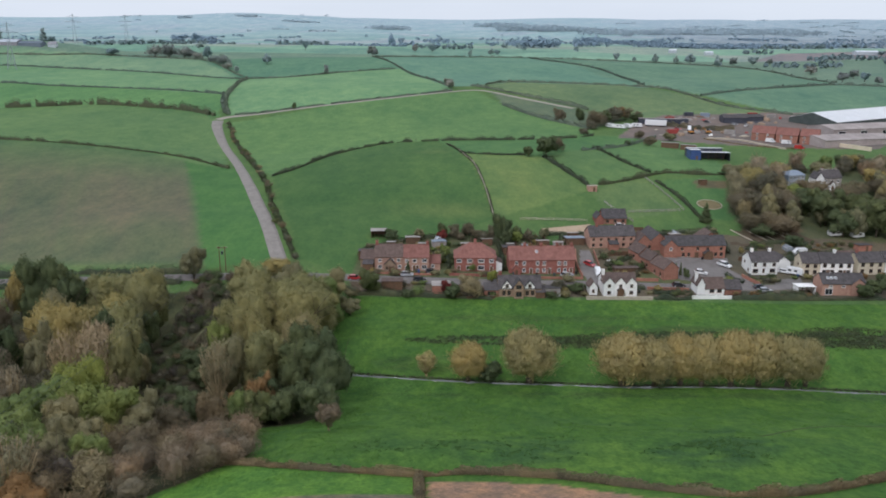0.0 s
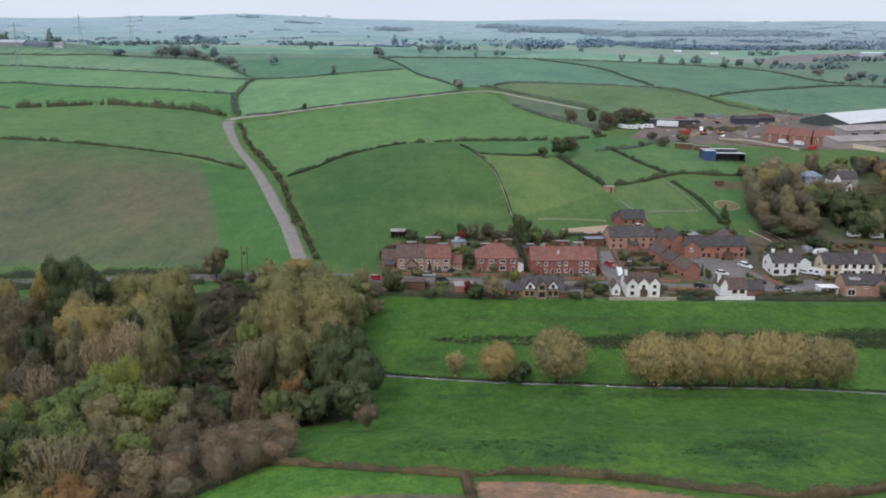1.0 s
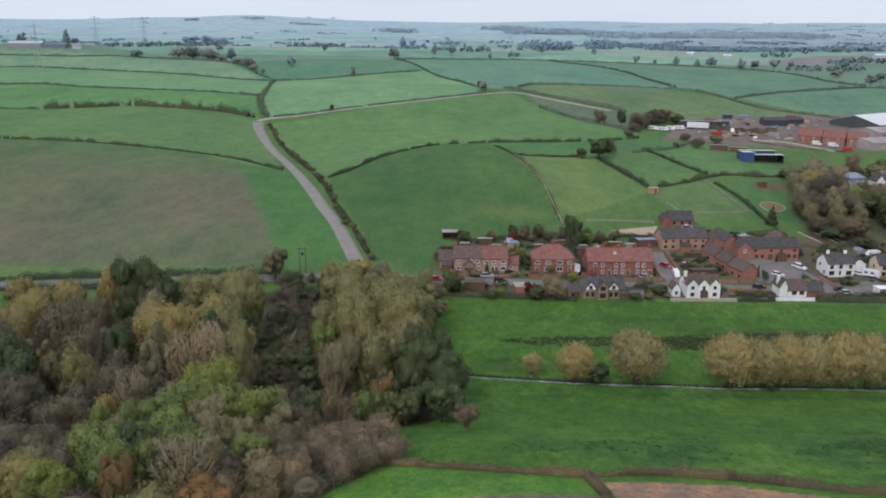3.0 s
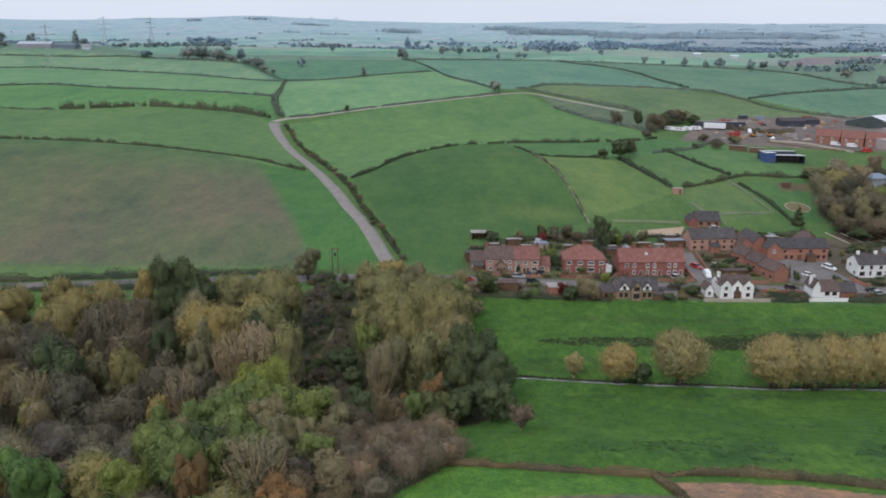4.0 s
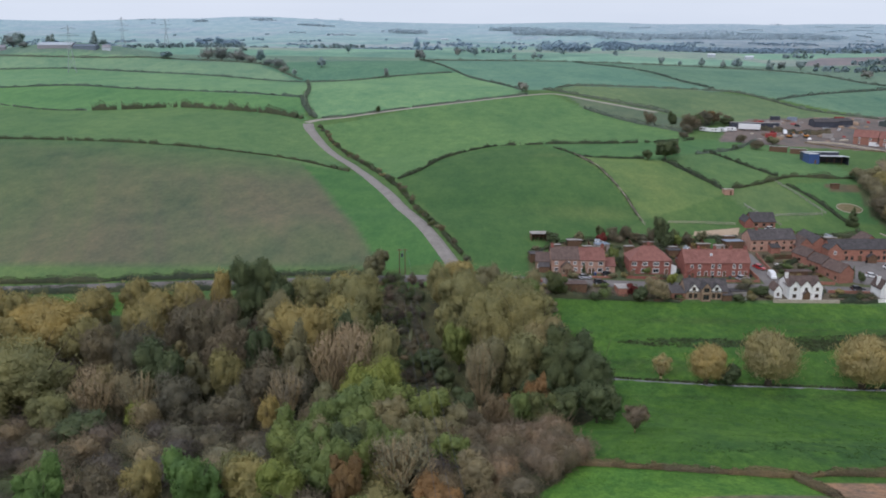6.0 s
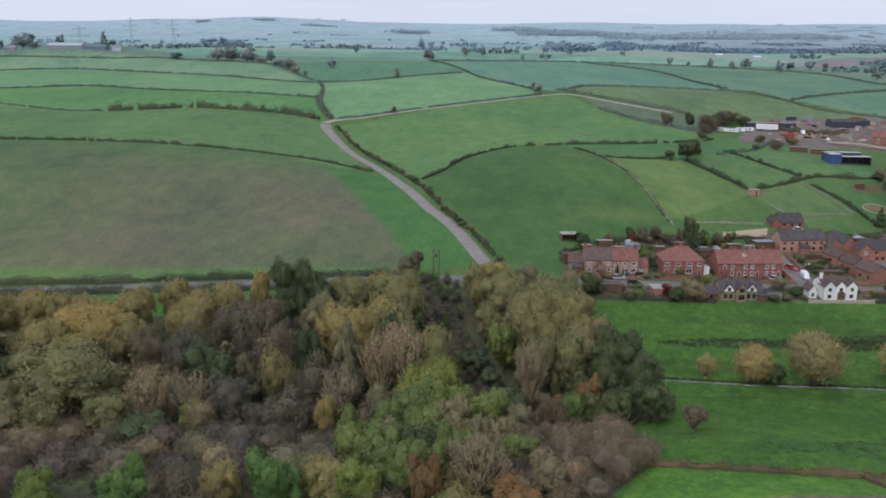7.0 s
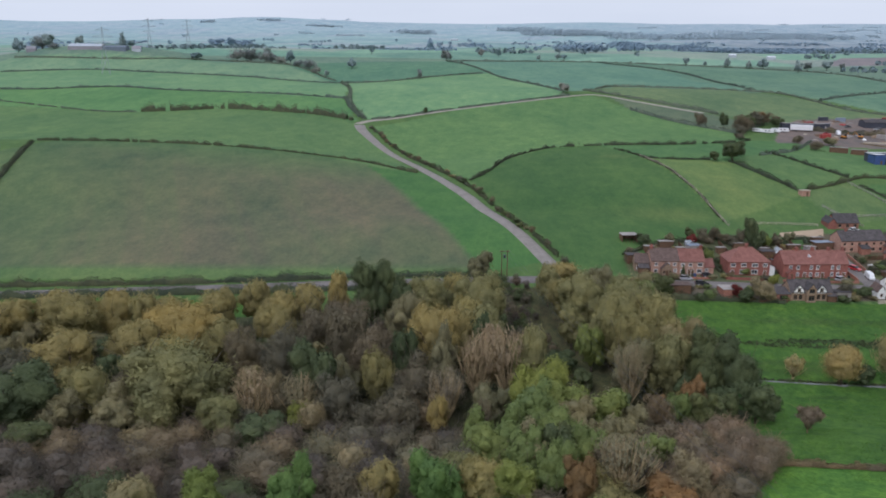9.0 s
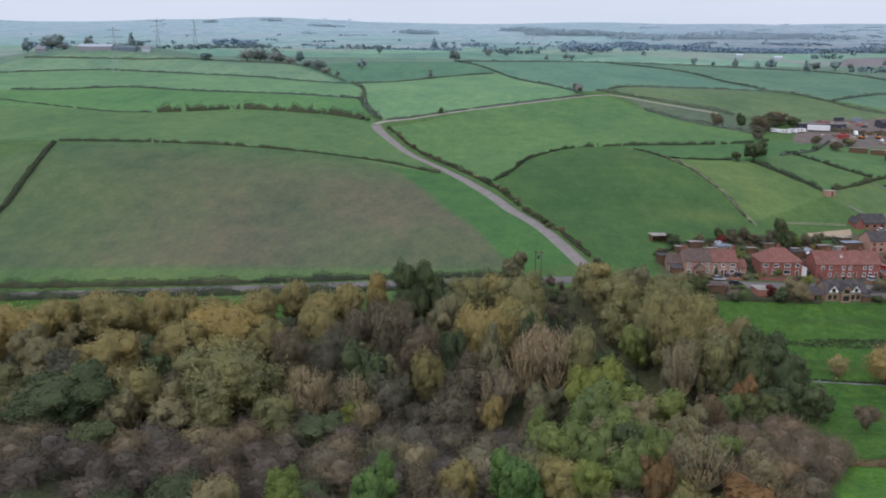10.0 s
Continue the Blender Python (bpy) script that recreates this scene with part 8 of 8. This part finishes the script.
# garden clutter: beds, shrubs and small trees between the houses
rng = np.random.default_rng(21)
PLOTS = [(-27, 262, 18, 280), (22, 266, 45, 292), (53, 255, 70, 276), (2, 237.5, 16, 245), (-30, 238, -20, 246), (30, 239, 44, 246), (64, 239, 77, 245), (104, 256, 120, 262), (90, 240.5, 118, 246), (104, 276, 150, 292), (76, 287, 102, 301), (-24, 250.8, 18, 254), (120, 256, 150, 261), (-20, 242.5, 16, 245.8), (30, 243, 46, 246), (88, 243.5, 118, 246)]
beds = worn("garden_soil", (0.07, 0.052, 0.036), (0.12, 0.09, 0.06), 1.5, 0.95, 0.1, 8)
for x0, y0, x1, y1 in PLOTS:
    for _ in range(int((x1 - x0) * (y1 - y0) / 15) + 2):
        x, y = rng.uniform(x0, x1), rng.uniform(y0, y1)
        kind = str(rng.choice(["dark", "olive", "leafy", "grey", "brown", "dark", "hedge_like", "orange", "gold"]))
        kind = "dark" if kind == "hedge_like" else kind
        plant(kind, x, y, rng.uniform(1.1, 2.9), rng.uniform(1.8, 4.0), shape="scrub", label="garden shrub with " + {"grey": "bare grey", "brown": "bare brown"}.get(kind, kind) + " foliage", group="garden shrubs", name="garden_shrub", low=True)
    for _ in range(max(1, int((x1 - x0) * (y1 - y0) / 120))):
        x, y, a, b = rng.uniform(x0, x1 - 4), rng.uniform(y0, y1 - 2), rng.uniform(2, 6), rng.uniform(1.2, 3)
        draped("garden_bed", [(x, y), (x + a, y + 0.3), (x + a - 0.2, y + b), (x - 0.2, y + b - 0.2)], beds, "bare brown garden bed between houses", 0.06)

# allotment and far-off farm
for k in range(8):
    x = 110.5 + 3.1 * k
    draped("garden_bed", [(x + 0.4, 304), (x + 2.4, 304.4), (x + 7.6, 292.6), (x + 5.8, 292)], beds, "bare brown allotment bed", 0.08)
    if k % 3 != 1:
        wall_line([(x, 304.6), (x + 5.6, 291.6)], 0.4, 0.22, "stone", "pale timber edging board of an allotment bed", "bed_edging", "edging", coping=False)
shed(120.0, 309.5, 0.2, 3.0, 2.4, 2.0, "timber", "concrete", "weathered allotment shed with a grey roof")
shed(133.0, 303.0, 0.3, 3.4, 2.6, 2.1, "timber", "stone", "small allotment shed with a pale roof")
shed(112.0, 350.5, 0.1, 3.0, 2.4, 2.0, "timber", "timber", "brown timber hut beside vegetable beds")
for x, y, L in ((148.5, 299.5, 5.0), (156.0, 298.0, 4.5)):
    caravan(x, y, 0.15, "white caravan stored under the trees", L)
house("barn", -523.0, 952.0, 0.05, 38.0, 16.0, 4.5, 7.0, "far_pink", "far_pale", "long pale-roofed barn of a hazy hilltop farm", category="barn")
house("barn", -484.0, 954.0, 0.0, 26.0, 14.0, 4.5, 6.5, "far_dark", "far_dark", "dark barn of a hazy hilltop farm", category="barn")
house("house", -452.0, 958.0, 0.1, 9.0, 7.0, 4.0, 6.5, "far_pale", "far_pink", "pale cottage of a hazy hilltop farm")
house("house", -574.0, 958.0, 0.3, 10.0, 8.0, 4.5, 7.0, "far_pink", "far_pink", "pinkish farmhouse among hazy trees")
for x, y, w in ((484, 2841, 34), (820, 3367, 110), (622, 2653, 30), (360, 1341, 12), (399, 1282, 13), (607, 1235, 36), (-80, 3050, 26)):
    house("barn", x, y, 0.1, w, w * 0.3, 4.0 + w * 0.02, 5.0 + w * 0.03, "far_pale", "far_white", "distant pale building in haze", category="building")

# board fences and small glasshouses between the back gardens
for x0, y0, x1, y1 in ((-13.5, 263.5, -14.5, 280), (-4.2, 264, -5.5, 283), (10.5, 266.5, 10.0, 287), (26.5, 270, 26.0, 286), (31.5, 271, 31.5, 288), (36.8, 272, 37.0, 290), (44.0, 268, 44.5, 290), (56, 274, 70, 277), (62, 300, 76, 301), (104, 276, 118, 277)):
    wall_line([(x0, y0), (x1, y1)], 1.5, 0.12, "timber", "weathered board fence between back gardens", "garden_fence", "fence", coping=False)
for x, y, w in ((14.0, 281.0, 3.6), (33.5, 281.0, 4.4), (-8.5, 274.0, 3.2), (46.0, 290.0, 3.6)):
    shed(x, y, 0.05, w, 2.4, 2.0, "timber", "concrete", "small glazed lean-to in a back garden", 0.4)
for x, y, w, d, m in ((6.5, 276, 3.0, 2.2, "timber"), (22.5, 277, 2.6, 2.2, "timber"), (39.5, 280, 3.4, 2.4, "concrete"), (-19.5, 274, 3.0, 2.4, "timber"), (84, 292, 4.0, 3.0, "timber"), (96, 291, 3.6, 2.8, "concrete"), (150, 284, 5.0, 3.6, "brick")):
    shed(x, y, 0.1, w, d, 2.0, m, "slate" if m == "brick" else "concrete", "small " + {"timber": "brown timber", "concrete": "grey", "brick": "brick"}[m] + " shed in a back garden")


# bins, tables and glasshouses in the gardens
def wheelie_bin(x, y, yaw, mat, label):
    root = new("wheelie_bin")
    part("body", Solid().add([(-0.24, -0.26, 0.08), (0.24, -0.26, 0.08), (0.24, 0.26, 0.08), (-0.24, 0.26, 0.08), (-0.3, -0.36, 0.98), (0.3, -0.36, 0.98), (0.3, 0.36, 0.98), (-0.3, 0.36, 0.98)], [(3, 2, 1, 0), (4, 5, 6, 7), (0, 1, 5, 4), (1, 2, 6, 5), (2, 3, 7, 6), (3, 0, 4, 7)]).mesh("body", MAT[mat]), root)
    part("lid", Solid().prism([(-0.42, 0.985), (0.38, 0.985), (0.38, 1.04), (0.0, 1.09), (-0.42, 1.03)], "x", -0.32, 0.32).mesh("lid", MAT[mat]), root)
    for sx in (-1, 1):
        part("wheel", Solid().tube((sx * 0.2, 0.3, 0.1), (sx * 0.27, 0.3, 0.1), 0.1, 0.1, 10).mesh("wheel", MAT["rubber"]), root)
    root.matrix_basis = Matrix.LocRotScale((x, y, float(height(x, y)) + 0.03), Euler((0, 0, yaw)), None)
    return tagged(root, label, "bin", "bins beside the houses")


def garden_table(x, y, label):
    root = new("garden_table")
    part("tabletop", Solid().tube((0, 0, 0.7), (0, 0, 0.75), 0.65, 0.65, 14).mesh("tabletop", MAT["paint"]), root)
    for k in range(4):
        a = math.pi * (k + 0.5) / 2
        part("leg", Solid().tube((0.5 * math.cos(a), 0.5 * math.sin(a), -0.05), (0.4 * math.cos(a), 0.4 * math.sin(a), 0.7), 0.03, 0.03, 5).mesh("leg", MAT["paint"]), root)
    root.matrix_basis = Matrix.Translation((x, y, float(height(x, y))))
    tagged(root, label, "table", "garden furniture")
    for k in range(3):
        a = 0.5 + 2.1 * k
        seat = new("garden_chair")
        part("seat", Solid().box(-0.22, -0.22, 0.42, 0.22, 0.22, 0.46).mesh("seat", MAT["paint"]), seat)
        part("backrest", Solid().box(-0.22, 0.2, 0.46, 0.22, 0.24, 0.9).mesh("backrest", MAT["paint"]), seat)
        for lx in (-0.18, 0.18):
            for ly in (-0.18, 0.18):
                part("leg", Solid().box(lx - 0.02, ly - 0.02, -0.05, lx + 0.02, ly + 0.02, 0.42).mesh("leg", MAT["paint"]), seat)
        px, py = x + 1.1 * math.cos(a), y + 1.1 * math.sin(a)
        seat.matrix_basis = Matrix.LocRotScale((px, py, float(height(px, py))), Euler((0, 0, a - math.pi / 2)), None)
        tagged(seat, "white garden chair drawn up to a round table", "chair", "garden furniture")


def glasshouse(x, y, yaw, label, w=2.6, d=3.6):
    root = new("glasshouse")
    eave, ridge, r = 1.5, 2.3, 0.035
    f = Solid()
    for yy in (0, d / 2, d):
        for xx in (0, w):
            f.tube((xx, yy, -0.2), (xx, yy, eave), r, r, 4).tube((xx, yy, eave), (w / 2, yy, ridge), r, r, 4)
    f.tube((0, 0, eave), (0, d, eave), r, r, 4).tube((w, 0, eave), (w, d, eave), r, r, 4).tube((w / 2, 0, ridge), (w / 2, d, ridge), r, r, 4)
    part("frame", f.mesh("frame", MAT["paint"]), root)
    for sx, sy in ((0, 0), (0, 1), (1, 0), (1, 1)):
        y0, y1 = sy * d / 2 + 0.04, (sy + 1) * d / 2 - 0.04
        part("pane", Solid().box(sx * w - 0.01, y0, 0.05, sx * w + 0.01, y1, eave - 0.05).mesh("pane", sky_glass), root)
        xe = 0 if sx == 0 else w
        part("roof_pane", Solid().prism([(xe, eave + 0.03), (w / 2, ridge + 0.02), (w / 2, ridge + 0.04), (xe, eave + 0.05)], "y", y0, y1).mesh("roof_pane", sky_glass), root)
    for yy in (0, d):
        part("gable_pane", Solid().prism([(0.05, 0.05), (w - 0.05, 0.05), (w - 0.05, eave), (w / 2, ridge - 0.06), (0.05, eave)], "y", yy - 0.01, yy + 0.01).mesh("gable_pane", sky_glass), root)
    root.matrix_basis = Matrix.LocRotScale((x, y, float(height(x, y))), Euler((0, 0, yaw)), None)
    return tagged(root, label, "glasshouse", "sheds and outbuildings")


for x, y, mat in ((-8.6, 253.6, "steel_green"), (-7.8, 253.7, "blue"), (2.9, 254.6, "steel_green"), (18.9, 255.0, "rubber"), (23.0, 254.2, "steel_green"), (30.6, 254.4, "rubber"), (36.4, 254.6, "steel_green"), (43.9, 256.4, "rubber"), (61.6, 243.0, "steel_green"), (91.0, 275.0, "rubber"), (103.2, 262.6, "steel_green"), (119.6, 262.8, "blue"), (126.4, 262.2, "rubber"), (138.2, 261.6, "steel_green")):
    wheelie_bin(x, y, 0.2 * x, mat, {"steel_green": "dark green", "blue": "blue", "rubber": "black"}[mat] + " wheeled bin standing beside a house")
for x, y in ((-9.0, 268.5), (9.5, 270.0), (36.0, 239.6), (57.5, 268.5), (108.0, 274.5)):
    garden_table(x, y, "round white garden table on a lawn")
for x, y, yaw in ((-2.6, 281.0, 0.1), (27.8, 277.0, 0.05), (86.0, 294.5, 0.2), (98.0, 296.0, -0.1), (124.0, 283.5, 0.1)):
    glasshouse(x, y, yaw, "small white-framed glasshouse in a back garden")
